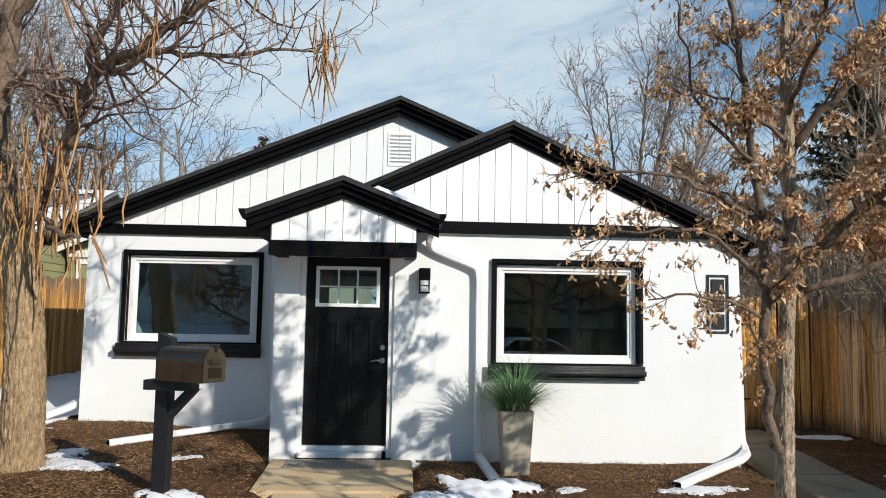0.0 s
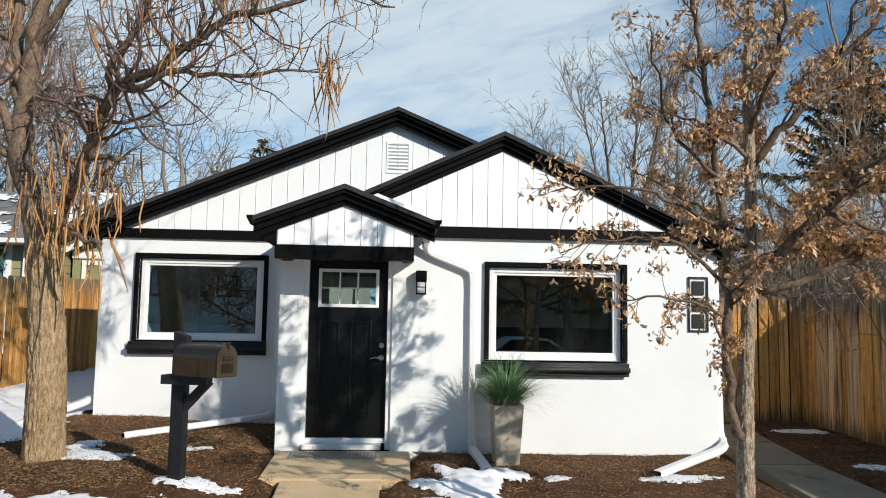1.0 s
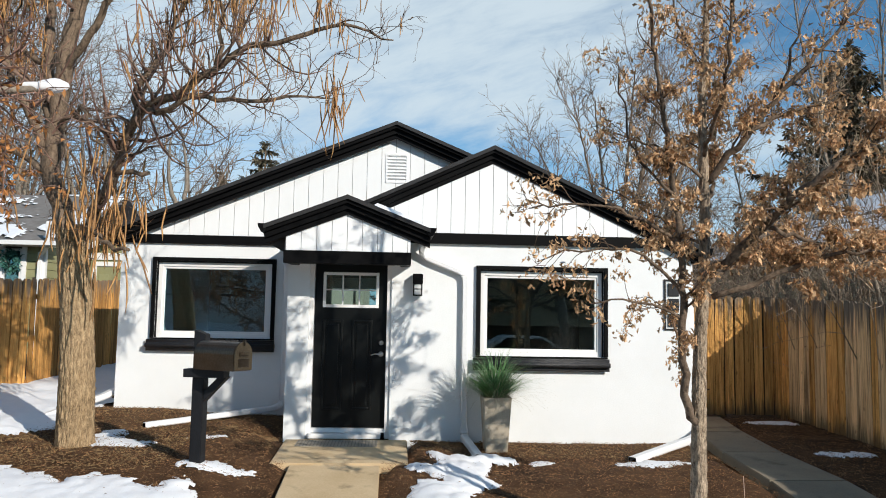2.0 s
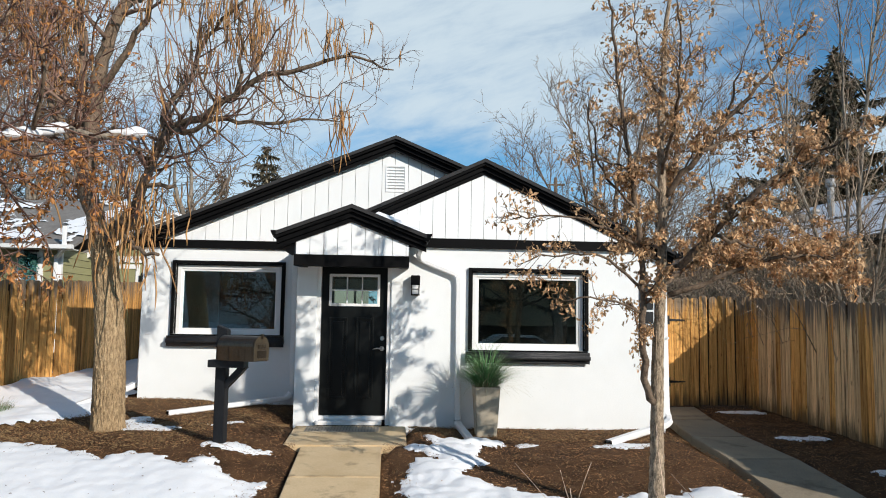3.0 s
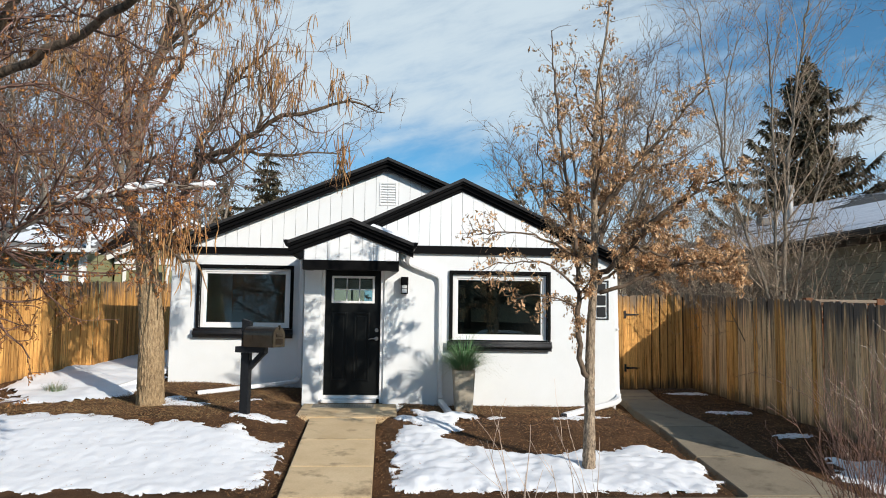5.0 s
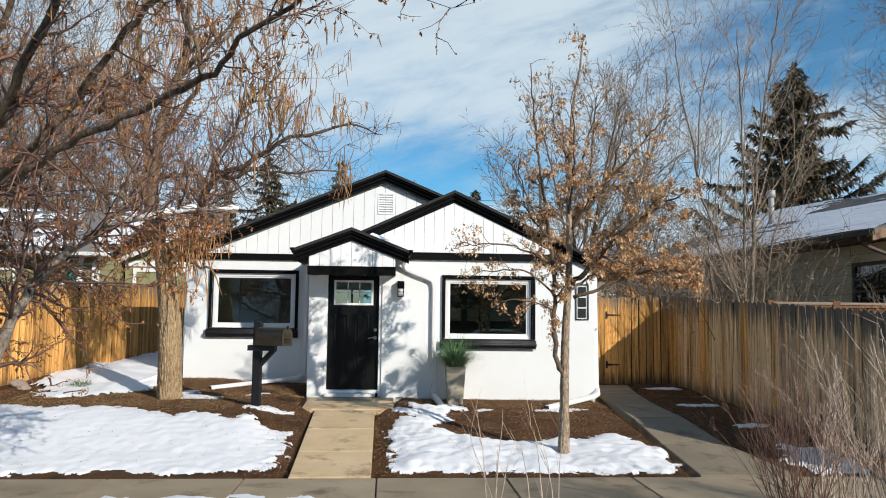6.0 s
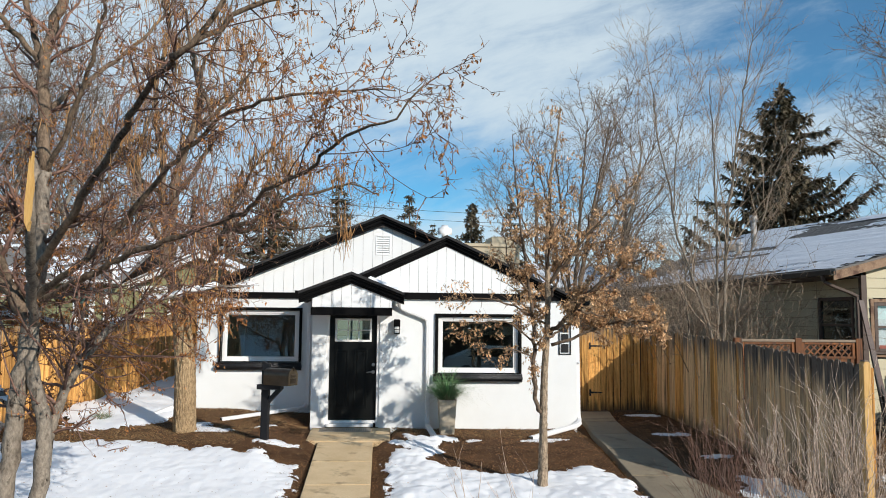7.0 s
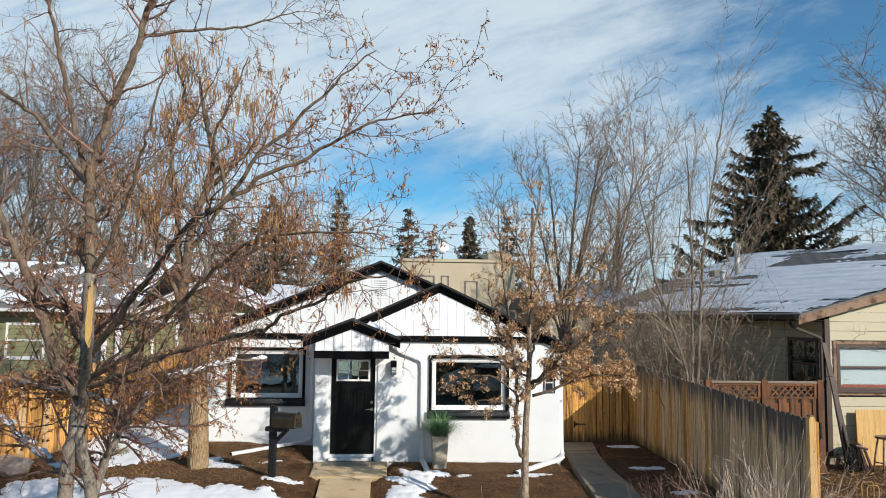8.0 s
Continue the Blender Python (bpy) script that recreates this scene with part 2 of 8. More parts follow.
    kr.inputs["To Min"].default_value, kr.inputs["To Max"].default_value = knots, 0.0
    l.new(vo.outputs["Distance"], kr.inputs["Value"])
    lay((0.075, 0.036, 0.016), kr.outputs[0])
    l.new(colour, p.inputs["Base Color"])
    return m


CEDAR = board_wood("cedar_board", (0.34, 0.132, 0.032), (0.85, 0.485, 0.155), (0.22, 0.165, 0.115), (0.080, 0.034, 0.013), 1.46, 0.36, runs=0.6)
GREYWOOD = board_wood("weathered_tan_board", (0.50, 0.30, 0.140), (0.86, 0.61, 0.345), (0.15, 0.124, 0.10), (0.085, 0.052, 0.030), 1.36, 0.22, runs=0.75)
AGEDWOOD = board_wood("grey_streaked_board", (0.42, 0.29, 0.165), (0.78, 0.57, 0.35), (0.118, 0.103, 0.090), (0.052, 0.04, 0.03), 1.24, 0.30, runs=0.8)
# near-black brown so that the board gaps read as shaded
DARKGAP = surface("dark_gap_backing", (0.020, 0.012, 0.007), (0.055, 0.034, 0.02), 3.0, 20, 0.9, 0.3, 0.004, stretch=(8, 8, 0.4), spec=0.2)
NEWPOST = surface("fresh_cedar_post", (0.50, 0.27, 0.075), (0.76, 0.50, 0.20), 3.0, 18, 0.75, 0.5, 0.006, stretch=(7, 7, 0.4), spot=(0.34, 0.17, 0.06), spot_at=(0.60, 0.74), spot_scale=2.2)
IRON = surface("black_iron", (0.012, 0.012, 0.012), (0.03, 0.028, 0.026), 6, 60, 0.5, 0.2, 0.002, metal=0.4)
SNOW = surface("snow", (0.76, 0.785, 0.82), (0.86, 0.87, 0.885), 5, 70, 0.8, 0.55, 0.015, spec=0.25, spot=(0.60, 0.58, 0.55), spot_at=(0.68, 0.80), spot_scale=9)
THINSNOW = surface("thin_old_snow", (0.52, 0.555, 0.61), (0.80, 0.825, 0.865), 1.2, 9, 0.85, 0.6, 0.02, stretch=(5, 0.35, 5), spot=(0.26, 0.265, 0.28), spot_at=(0.60, 0.76), spot_scale=1.3, spec=0.2)
SOIL = surface("brown_mulch_soil", (0.022, 0.0115, 0.006), (0.160, 0.085, 0.042), 2.2, 95, 0.97, 1.0, 0.04, spot=(0.19, 0.118, 0.06), spot_at=(0.60, 0.72), spot_scale=11, spec=0.15)
CHIPS = surface("mulch_chips", (0.050, 0.0245, 0.0115), (0.40, 0.215, 0.102), 4, 40, 0.95, 0.4, 0.005, vary=0.65, island=True, spec=0.2)
LITTERLEAF = surface("fallen_oak_leaves", (0.20, 0.10, 0.04), (0.52, 0.33, 0.15), 4, 40, 0.8, 0.2, 0.003, vary=0.5, island=True)
STRAW = surface("dry_grass_straw", (0.17, 0.105, 0.045), (0.30, 0.20, 0.095), 4, 40, 0.9, 0.2, 0.003, vary=0.4, island=True)
BARK = surface("furrowed_tan_bark", (0.095, 0.060, 0.032), (0.66, 0.475, 0.275), 17.0, 70, 0.95, 1.0, 0.03, stretch=(2.6, 2.6, 0.7), spec=0.2)
OAKBARK = surface("grey_brown_oak_bark", (0.045, 0.032, 0.021), (0.64, 0.50, 0.36), 16.0, 60, 0.95, 1.0, 0.03, stretch=(2.2, 2.2, 0.8), spec=0.2)
OAKLIMB = surface("dark_oak_limb_bark", (0.030, 0.021, 0.015), (0.24, 0.175, 0.125), 11.0, 45, 0.95, 0.8, 0.02, spec=0.2)
GREYBARK = surface("mottled_grey_bark", (0.105, 0.085, 0.067), (0.40, 0.34, 0.27), 7, 30, 0.9, 0.9, 0.025, stretch=(1.5, 1.5, 0.8), spot=(0.032, 0.024, 0.019), spot_at=(0.56, 0.66), spot_scale=7, spec=0.2)
LIMBBARK = surface("dark_limb_bark", (0.048, 0.034, 0.024), (0.29, 0.21, 0.145), 9, 40, 0.92, 0.9, 0.02, stretch=(1.6, 1.6, 0.8), spec=0.2)
TWIG = surface("brown_twigs", (0.075, 0.047, 0.032), (0.20, 0.13, 0.085), 2, 20, 0.85, 0.0, vary=0.3, island=True, spec=0.25)
PODTWIG = surface("pinkish_brown_twigs", (0.105, 0.066, 0.048), (0.32, 0.22, 0.165), 2, 20, 0.85, 0.0, vary=0.35, island=True, spec=0.25)
REDTWIG = surface("reddish_twigs", (0.135, 0.072, 0.054), (0.34, 0.205, 0.155), 2, 20, 0.8, 0.0, vary=0.35, island=True, spec=0.25)
PALETWIG = surface("pale_tan_twigs", (0.14, 0.10, 0.07), (0.45, 0.35, 0.255), 2, 20, 0.85, 0.0, vary=0.4, island=True, spec=0.25)
LIGHTTWIG = surface("pale_pinkish_twigs", (0.28, 0.20, 0.155), (0.72, 0.58, 0.47), 2, 20, 0.85, 0.0, vary=0.5, island=True, spec=0.25)
FARTWIG = surface("far_grey_brown_twigs", (0.13, 0.092, 0.066), (0.27, 0.205, 0.155), 1, 10, 0.9, 0.0, vary=0.35, island=True, spec=0.2)
OAKLEAF = surface("dry_oak_leaf", (0.28, 0.138, 0.055), (0.86, 0.60, 0.35), 6, 60, 0.7, 0.2, 0.003, vary=0.55, island=True, thin=0.3)
REDLEAF = surface("withered_red_brown_leaf", (0.26, 0.095, 0.032), (0.62, 0.30, 0.10), 6, 60, 0.7, 0.2, 0.003, vary=0.55, island=True, thin=0.35)
POD = surface("dry_orange_tan_pod", (0.34, 0.16, 0.06), (0.60, 0.34, 0.13), 5, 40, 0.6, 0.15, 0.002, vary=0.3, island=True, thin=0.15)
BLADE = surface("green_grass_blade", (0.055, 0.16, 0.058), (0.22, 0.41, 0.17), 3, 30, 0.5, 0.0, vary=0.4, island=True, thin=0.3)
DRYBLADE = surface("pale_grass_blade", (0.22, 0.22, 0.13), (0.36, 0.34, 0.22), 3, 30, 0.6, 0.0, vary=0.3, island=True, thin=0.25)
STONEPOT = surface("beige_cast_stone", (0.36, 0.31, 0.23), (0.47, 0.41, 0.32), 2.5, 60, 0.8, 0.25, 0.004, spot=(0.26, 0.22, 0.16), spot_at=(0.62, 0.75), spot_scale=3)
NEEDLE = surface("dark_spruce_needles", (0.055, 0.052, 0.034), (0.25, 0.205, 0.135), 3, 30, 0.85, 0.0, vary=0.6, island=True, spec=0.2)
CREAM = surface("cream_lap_siding", (0.49, 0.435, 0.285), (0.55, 0.49, 0.335), 1.5, 30, 0.65, 0.1, 0.003, vary=0.03)
GREEN = surface("olive_green_siding", (0.24, 0.235, 0.115), (0.29, 0.285, 0.15), 1.5, 30, 0.65, 0.1, 0.003, vary=0.04)
BROWN = surface("brown_trim_paint", (0.055, 0.033, 0.024), (0.095, 0.06, 0.045), 3, 40, 0.6, 0.2, 0.003)
BARGE = surface("weathered_brown_bargeboard", (0.20, 0.115, 0.065), (0.35, 0.235, 0.15), 3, 30, 0.8, 0.4, 0.005, spot=(0.10, 0.048, 0.03), spot_at=(0.5, 0.62), spot_scale=4)
ROOFGREY = surface("grey_asphalt_shingle", (0.13, 0.12, 0.11), (0.24, 0.225, 0.21), 5, 90, 0.95, 0.5, 0.01, vary=0.12, island=True)
BEIGE = surface("beige_render", (0.50, 0.42, 0.29), (0.57, 0.49, 0.36), 0.8, 20, 0.9, 0.1, 0.005)
ROOMWALL = surface("grey_room_wall", (0.17, 0.18, 0.185), (0.21, 0.22, 0.225), 1, 30, 0.8, 0.05, 0.002)
ROOMFLOOR = surface("dark_wood_floor", (0.040, 0.036, 0.033), (0.075, 0.068, 0.06), 3, 30, 0.5, 0.1, 0.002, stretch=(1, 8, 1))
ASPHALT = surface("asphalt", (0.035, 0.035, 0.036), (0.075, 0.073, 0.07), 2, 90, 0.92, 0.4, 0.008)
MAT_RUBBER = surface("grey_striped_doormat", (0.30, 0.265, 0.21), (0.42, 0.375, 0.30), 4, 60, 0.95, 0.4, 0.004, stretch=(9, 0.4, 1))
BOULDER = surface("red_grey_boulder", (0.22, 0.17, 0.14), (0.38, 0.31, 0.26), 4, 30, 0.9, 0.7, 0.02)
SPLITWOOD = surface("fresh_split_wood", (0.55, 0.30, 0.08), (0.72, 0.46, 0.17), 3, 20, 0.8, 0.6, 0.01, stretch=(6, 6, 0.6))
FROST = surface("frosted_lamp_glass", (0.72, 0.72, 0.70), (0.78, 0.78, 0.76), 3, 40, 0.25, 0.0)
CURTAIN = surface("white_curtain", (0.74, 0.76, 0.76), (0.84, 0.85, 0.85), 3, 40, 0.8, 0.1, 0.004, stretch=(8, 8, 0.5))
TEAL = surface("teal_green_foliage", (0.02, 0.10, 0.085), (0.06, 0.20, 0.16), 5, 40, 0.7, 0.0, vary=0.4, island=True)
CARPAINT = surface("white_car_paint", (0.70, 0.71, 0.72), (0.74, 0.75, 0.76), 1, 40, 0.3, 0.0)
RUBBER = surface("black_rubber", (0.012, 0.012, 0.012), (0.02, 0.02, 0.02), 4, 40, 0.8, 0.1, 0.002)
GLASS = glass("window_glass", (0.62, 0.77, 0.80))
CLEARGLASS = glass("clear_old_glass", (0.74, 0.79, 0.81), 1.5)
DARKGLASS = glass("tinted_glass", (0.25, 0.28, 0.30))


# ---- building helpers ----
def mesh_ob(name, me, material, parent=None, label="", smooth=False):
    if material:
        me.materials.append(material)
    if smooth:
        me.polygons.foreach_set("use_smooth", [True] * len(me.polygons))
    ob = new(name, me)
    if parent:
        ob.parent = parent
    if label:
        ob["label"] = label
    return ob


def part(name, bm, material, parent=None, label="", smooth=False):
    """Links a bmesh as one mesh object under a thing or a part."""
    bmesh.ops.recalc_face_normals(bm, faces=bm.faces)
    me = bpy.data.meshes.new(name)
    bm.to_mesh(me)
    bm.free()
    return mesh_ob(name, me, material, parent, label, smooth)


def raw(name, verts, faces, material, parent=None, label="", smooth=False):
    me = bpy.data.meshes.new(name)
    me.from_pydata(verts, [], faces)
    me.update()
    return mesh_ob(name, me, material, parent, label, smooth)


def thing(name, label, category, group="", at=(0, 0, 0), kind=""):
    ob = new(name)
    ob.empty_display_size = 0.1
    ob.location = at
    return tagged(ob, label, category, group, kind)


def cuboid(bm, x0, x1, y0, y1, z0, z1, bevel=0.0, m=None):
    r = bmesh.ops.create_cube(bm, size=1.0)
    vs = r["verts"]
    for v in vs:
        v.co = Vector((x0 + (v.co.x + 0.5) * (x1 - x0), y0 + (v.co.y + 0.5) * (y1 - y0), z0 + (v.co.z + 0.5) * (z1 - z0)))
    if bevel:
        es = list({e for v in vs for e in v.link_edges})
        r = bmesh.ops.bevel(bm, geom=es, offset=bevel, segments=2, affect="EDGES", profile=0.6)
        vs = list({v for f in r["faces"] for v in f.verts} | {v for v in vs if v.is_valid})
    if m is not None:
        bmesh.ops.transform(bm, matrix=m, verts=[v for v in vs if v.is_valid])
    return vs


def box(name, dims, material, parent=None, label="", bevel=0.004, m=None):
    bm = bmesh.new()
    cuboid(bm, *dims, bevel=bevel, m=m)
    return part(name, bm, material, parent, label)


def prism(bm, outline, axis, a, b):
    """An outline of (u, v) pairs pushed along an axis from a to b: x gives (y, z), y gives (x, z), z gives (x, y)."""
    def place(u, v, w):
        return {"x": (w, u, v), "y": (u, w, v), "z": (u, v, w)}[axis]
    lo = [bm.verts.new(place(u, v, a)) for u, v in outline]
    hi = [bm.verts.new(place(u, v, b)) for u, v in outline]
    bm.faces.new(lo)
    bm.faces.new(hi[::-1])
    k = len(outline)
    for i in range(k):
        bm.faces.new((lo[i], hi[i], hi[(i + 1) % k], lo[(i + 1) % k]))


def extruded(name, outline, axis, a, b, material, parent=None, label=""):
    bm = bmesh.new()
    prism(bm, outline, axis, a, b)
    return part(name, bm, material, parent, label)


def holed_wall(bm, u0, u1, z0, z1, holes, y0, y1, axis="y"):
    """A wall between two planes with rectangular holes (u0, u1, z0, z1) right through it, built of blocks that share no face."""
    us = sorted({u0, u1, *[h[0] for h in holes], *[h[1] for h in holes]})
    for a, b in zip(us, us[1:]):
        zs = [z0]
        for h in sorted((h for h in holes if h[0] <= a and h[1] >= b), key=lambda h: h[2]):
            zs += [h[2], h[3]]
        zs.append(z1)
        for lo, hi in zip(zs[::2], zs[1::2]):
            if hi - lo > 1e-4:
                if axis == "y":
                    cuboid(bm, a, b, y0, y1, lo, hi)
                else:
                    cuboid(bm, y0, y1, a, b, lo, hi)
    bmesh.ops.remove_doubles(bm, verts=bm.verts, dist=1e-5)
    seen = {}
    for f in list(bm.faces):
        c = f.calc_center_median()
        key = (round(c.x, 4), round(c.y, 4), round(c.z, 4))
        seen.setdefault(key, []).append(f)
    bmesh.ops.delete(bm, geom=[f for fs in seen.values() if len(fs) > 1 for f in fs], context="FACES")


def tube_data(paths, sides=6):
    """Vertices and faces of tapering tubes along paths of (points, radii)."""
    verts, faces = [], []
    ring = [(math.cos(2 * math.pi * k / sides), math.sin(2 * math.pi * k / sides)) for k in range(sides)]
    for pts, rad in paths:
        p = np.asarray(pts, float)
        t = np.gradient(p, axis=0)
        t /= np.maximum(np.linalg.norm(t, axis=1), 1e-9)[:, None]
        ref = np.array((0.31, 0.17, 0.93)) if abs(t[0][2]) < 0.8 else np.array((0.93, 0.31, 0.17))
        u = np.cross(t, ref)
        u /= np.maximum(np.linalg.norm(u, axis=1), 1e-9)[:, None]
        w = np.cross(t, u)
        base = len(verts)
        r = np.asarray(rad, float)
        for c, s in ring:
            pass
        q = np.stack([p + r[:, None] * (c * u + s * w) for c, s in ring], axis=1).reshape(-1, 3)
        verts.extend(map(tuple, q))
        n = len(p)
        for i in range(n - 1):
            a = base + i * sides
            for k in range(sides):
                k2 = (k + 1) % sides
                faces.append((a + k, a + k2, a + sides + k2, a + sides + k))
        faces.append(tuple(base + k for k in range(sides))[::-1])
        faces.append(tuple(base + (n - 1) * sides + k for k in range(sides)))
    return verts, faces


def tubes(name, paths, sides, material, parent=None, label=""):
    v, f = tube_data(paths, sides)
    return raw(name, v, f, material, parent, label, smooth=True)


def curve_points(ctrl, step=0.15):
    """A smooth line through control points (Catmull-Rom)."""
    c = [np.array(p, float) for p in ctrl]
    c = [2 * c[0] - c[1]] + c + [2 * c[-1] - c[-2]]
    out = []
    for i in range(1, len(c) - 2):
        n = max(2, int(np.linalg.norm(c[i + 1] - c[i]) / step))
        for k in range(n):
            t = k / n
            out.append(0.5 * (2 * c[i] + (c[i + 1] - c[i - 1]) * t + (2 * c[i - 1] - 5 * c[i] + 4 * c[i + 1] - c[i + 2]) * t * t
                              + (3 * c[i] - c[i - 1] - 3 * c[i + 1] + c[i + 2]) * t ** 3))
    out.append(c[-2])
    return out


def pipe(name, ctrl, w, d, material, parent=None, label="", step=0.05, smooth_path=True):
    """A rectangular downspout along a path."""
    pts = np.array(curve_points(ctrl, step) if smooth_path else ctrl, float)
    t = np.gradient(pts, axis=0)
    t /= np.linalg.norm(t, axis=1)[:, None]
    verts, faces = [], []
    for p, a in zip(pts, t):
        ref = np.array((0, 0, 1.0)) if abs(a[2]) < 0.75 else np.array((0, 1.0, 0))
        u = np.cross(a, ref); u /= np.linalg.norm(u)
        v = np.cross(u, a)
        for du, dv in ((-1, -0.6), (-0.75, -1), (0.75, -1), (1, -0.6), (1, 0.6), (0.75, 1), (-0.75, 1), (-1, 0.6)):
            verts.append(tuple(p + u * du * w / 2 + v * dv * d / 2))
    for i in range(len(pts) - 1):
        for k in range(8):
            k2 = (k + 1) % 8
            faces.append((i * 8 + k, i * 8 + k2, i * 8 + 8 + k2, i * 8 + 8 + k))
    return raw(name, verts, faces, material, parent, label)


def smooth01(v):
    v = np.clip(v, 0, 1)
    return v * v * (3 - 2 * v)


def ground_z(x, y):
    """Height of the ground: the yard falls gently from the house to the pavement."""
    x, y = np.asarray(x, float), np.asarray(y, float)
    z = np.interp(y, [-300, -27, -21, -20.2, -12, -9.2, -8.9, -6, -4.7, -3.3, -1.9, -0.7, 0, 2, 12, 40, 300],
                  [2.5, 1.05, -0.40, -0.68, -0.68, -0.66, -0.50, -0.46, -0.45, -0.28, -0.125, -0.085, -0.05, 0.0, 0.12, 0.4, 1.5])
    z = z + 0.17 * smooth01(-x / 0.7) * smooth01((y + 4.3) / 2.2) + 0.07 * smooth01((-x - 0.8) / 1.0) * smooth01(y + 0.2)
    z = z + np.where(x < 0.05, 0.15 * (1 - smooth01(-x / 0.7)) * smooth01((y - 0.05) / 0.6), 0.0)
    z = z + 0.12 * smooth01((-x - 2.7) / 1.3) * smooth01((y - 0.2) / 1.8)
    z = z + 0.085 * smooth01((x + 0.9) / 0.8) * (1 - smooth01((x - 1.6) / 0.9)) * smooth01((y + 3.0) / 1.4) * (1 - smooth01((y + 0.5) / 0.6))
    return z

# ---- ground, pavements ----
def spaced(a, b, step, far):
    inner = list(np.arange(a, b + 1e-6, step))
    out, v, s = [], b, step
    while v < far:
        s *= 1.35
        v += s
        out.append(v)
    lo, v, s = [], a, step
    while v > -far:
        s *= 1.35
        v -= s
        lo.append(v)
    return np.array(lo[::-1] + inner + out)


gx, gy = spaced(-8, 11, 0.14, 900), spaced(-10, 6, 0.14, 900)
GX, GY = np.meshgrid(gx, gy)
GZ = ground_z(GX, GY)
near = (np.abs(GX) < 14) & (GY > -9) & (GY < 9)
rough_z = np.array([noise.noise(Vector((a * 1.9, b * 1.9, 0.3))) * 0.018 + noise.noise(Vector((a * 6, b * 6, 4.0))) * 0.012 if k else 0.0
                    for a, b, k in zip(GX.ravel(), GY.ravel(), near.ravel())]).reshape(GX.shape)
flat = ((GY < -4.6) & (GY > -6.1))
paved = ((GX > 0.2) & (GX < 1.3) & (GY > -4.8) & (GY < -1.2)) | ((GX > 0.02) & (GX < 1.54) & (GY > -1.46) & (GY < 0.1)) | ((GX > 5.12) & (GX < 6.0) & (GY > -4.8) & (GY < 2.2)) | ((GX > 5.5) & (GX < 6.35) & (GY > 0.3) & (GY < 2.2))
GZ = GZ + np.where(flat, 0.0, rough_z) - np.where(paved, 0.12, 0.0)
nx = len(gx)
g_faces = [(j * nx + i, j * nx + i + 1, (j + 1) * nx + i + 1, (j + 1) * nx + i) for j in range(len(gy) - 1) for i in range(nx - 1)]
ground = raw("ground", list(zip(GX.ravel(), GY.ravel(), GZ.ravel())), g_faces, SOIL, smooth=True)
tagged(ground, "dark brown bark mulch and bare winter soil", "ground", kind="structure")

pavement = thing("pavement", "worn grey concrete public pavement with joints", "pavement", kind="structure")
street = raw("road", [(-400, -20.0, -0.60), (400, -20.0, -0.60), (400, -9.15, -0.60), (-400, -9.15, -0.60),
                      (-400, -20.0, -0.9), (400, -20.0, -0.9), (400, -9.15, -0.9), (-400, -9.15, -0.9)],
             [(0, 1, 2, 3), (4, 7, 6, 5), (0, 4, 5, 1), (1, 5, 6, 2), (2, 6, 7, 3), (3, 7, 4, 0)], ASPHALT)
tagged(street, "dark asphalt residential road", "road", kind="structure")
kerb = box("kerb", (-300, 300, -9.15, -9.0, -0.85, -0.455), PAVING, bevel=0.012)
tagged(kerb, "grey concrete kerb along the road", "kerb", kind="structure")


def slab(name, corners, top, parent, material, thick=0.10, bevel=0.008):
    """A paving slab with its four corners (x, y) and the height of each."""
    bm = bmesh.new()
    hi = [bm.verts.new((x, y, z)) for (x, y), z in zip(corners, top)]
    lo = [bm.verts.new((x, y, z - thick)) for (x, y), z in zip(corners, top)]
    bm.faces.new(hi)
    bm.faces.new(lo[::-1])
    for i in range(4):
        bm.faces.new((hi[i], lo[i], lo[(i + 1) % 4], hi[(i + 1) % 4]))
    bmesh.ops.bevel(bm, geom=[e for e in bm.edges if e.verts[0] in hi and e.verts[1] in hi], offset=bevel, segments=2, affect="EDGES")
    return part(name, bm, material, parent)


front_path = thing("pavement_front_path", "tan concrete slab path leading to the black front door", "path", kind="structure")


def walk_z(y):
    return float(np.interp(y, [-4.68, -3.3, -1.87, -1.43], [-0.415, -0.265, -0.10, -0.055]))


# ---- the white house ----
house = thing("house", "small white stucco bungalow with black trim and three gables", "house")
WR, WL = 5.13, -2.38
YM = 0.99
BACK = 10.5
DOOR_HOLE = (0.27, 1.29, -0.2, 2.17)
WIN_R, WIN_L, WIN_B = (2.40, 3.985, 1.02, 2.10), (-1.90, -0.345, 1.155, 2.19), (-0.45, 1.05, 0.9, 2.15)
bm = bmesh.new()
holed_wall(bm, 0.0, WR, -0.6, 2.46, [DOOR_HOLE, WIN_R], 0.0, 0.2)
part("wall_front", bm, STUCCO, house)
bm = bmesh.new()
holed_wall(bm, WL, 0.0, -0.6, 2.50, [WIN_L], YM, YM + 0.2)
part("wall_recessed", bm, STUCCO, house)
box("wall_side", (WR - 0.2, WR - 0.001, 0.2, BACK, -0.6, 2.46), STUCCO, house, bevel=0)
box("wall_side", (WL + 0.001, WL + 0.2, YM + 0.2, BACK, -0.6, 2.46), STUCCO, house, bevel=0)
box("wall_return", (0.001, 0.2, 0.2, YM + 0.2, -0.6, 2.46), STUCCO, house, bevel=0)
bm = bmesh.new()
holed_wall(bm, WL + 0.2, WR - 0.2, -0.6, 2.46, [WIN_B], BACK - 0.2, BACK - 0.002)
part("wall_back", bm, STUCCO, house)
box("room_floor", (WL + 0.2, WR - 0.2, YM + 0.2, BACK - 0.2, 0.0, 0.09), ROOMFLOOR, house, bevel=0)
box("room_floor", (0.2, WR - 0.2, 0.2, YM + 0.199, 0.0, 0.09), ROOMFLOOR, house, bevel=0)
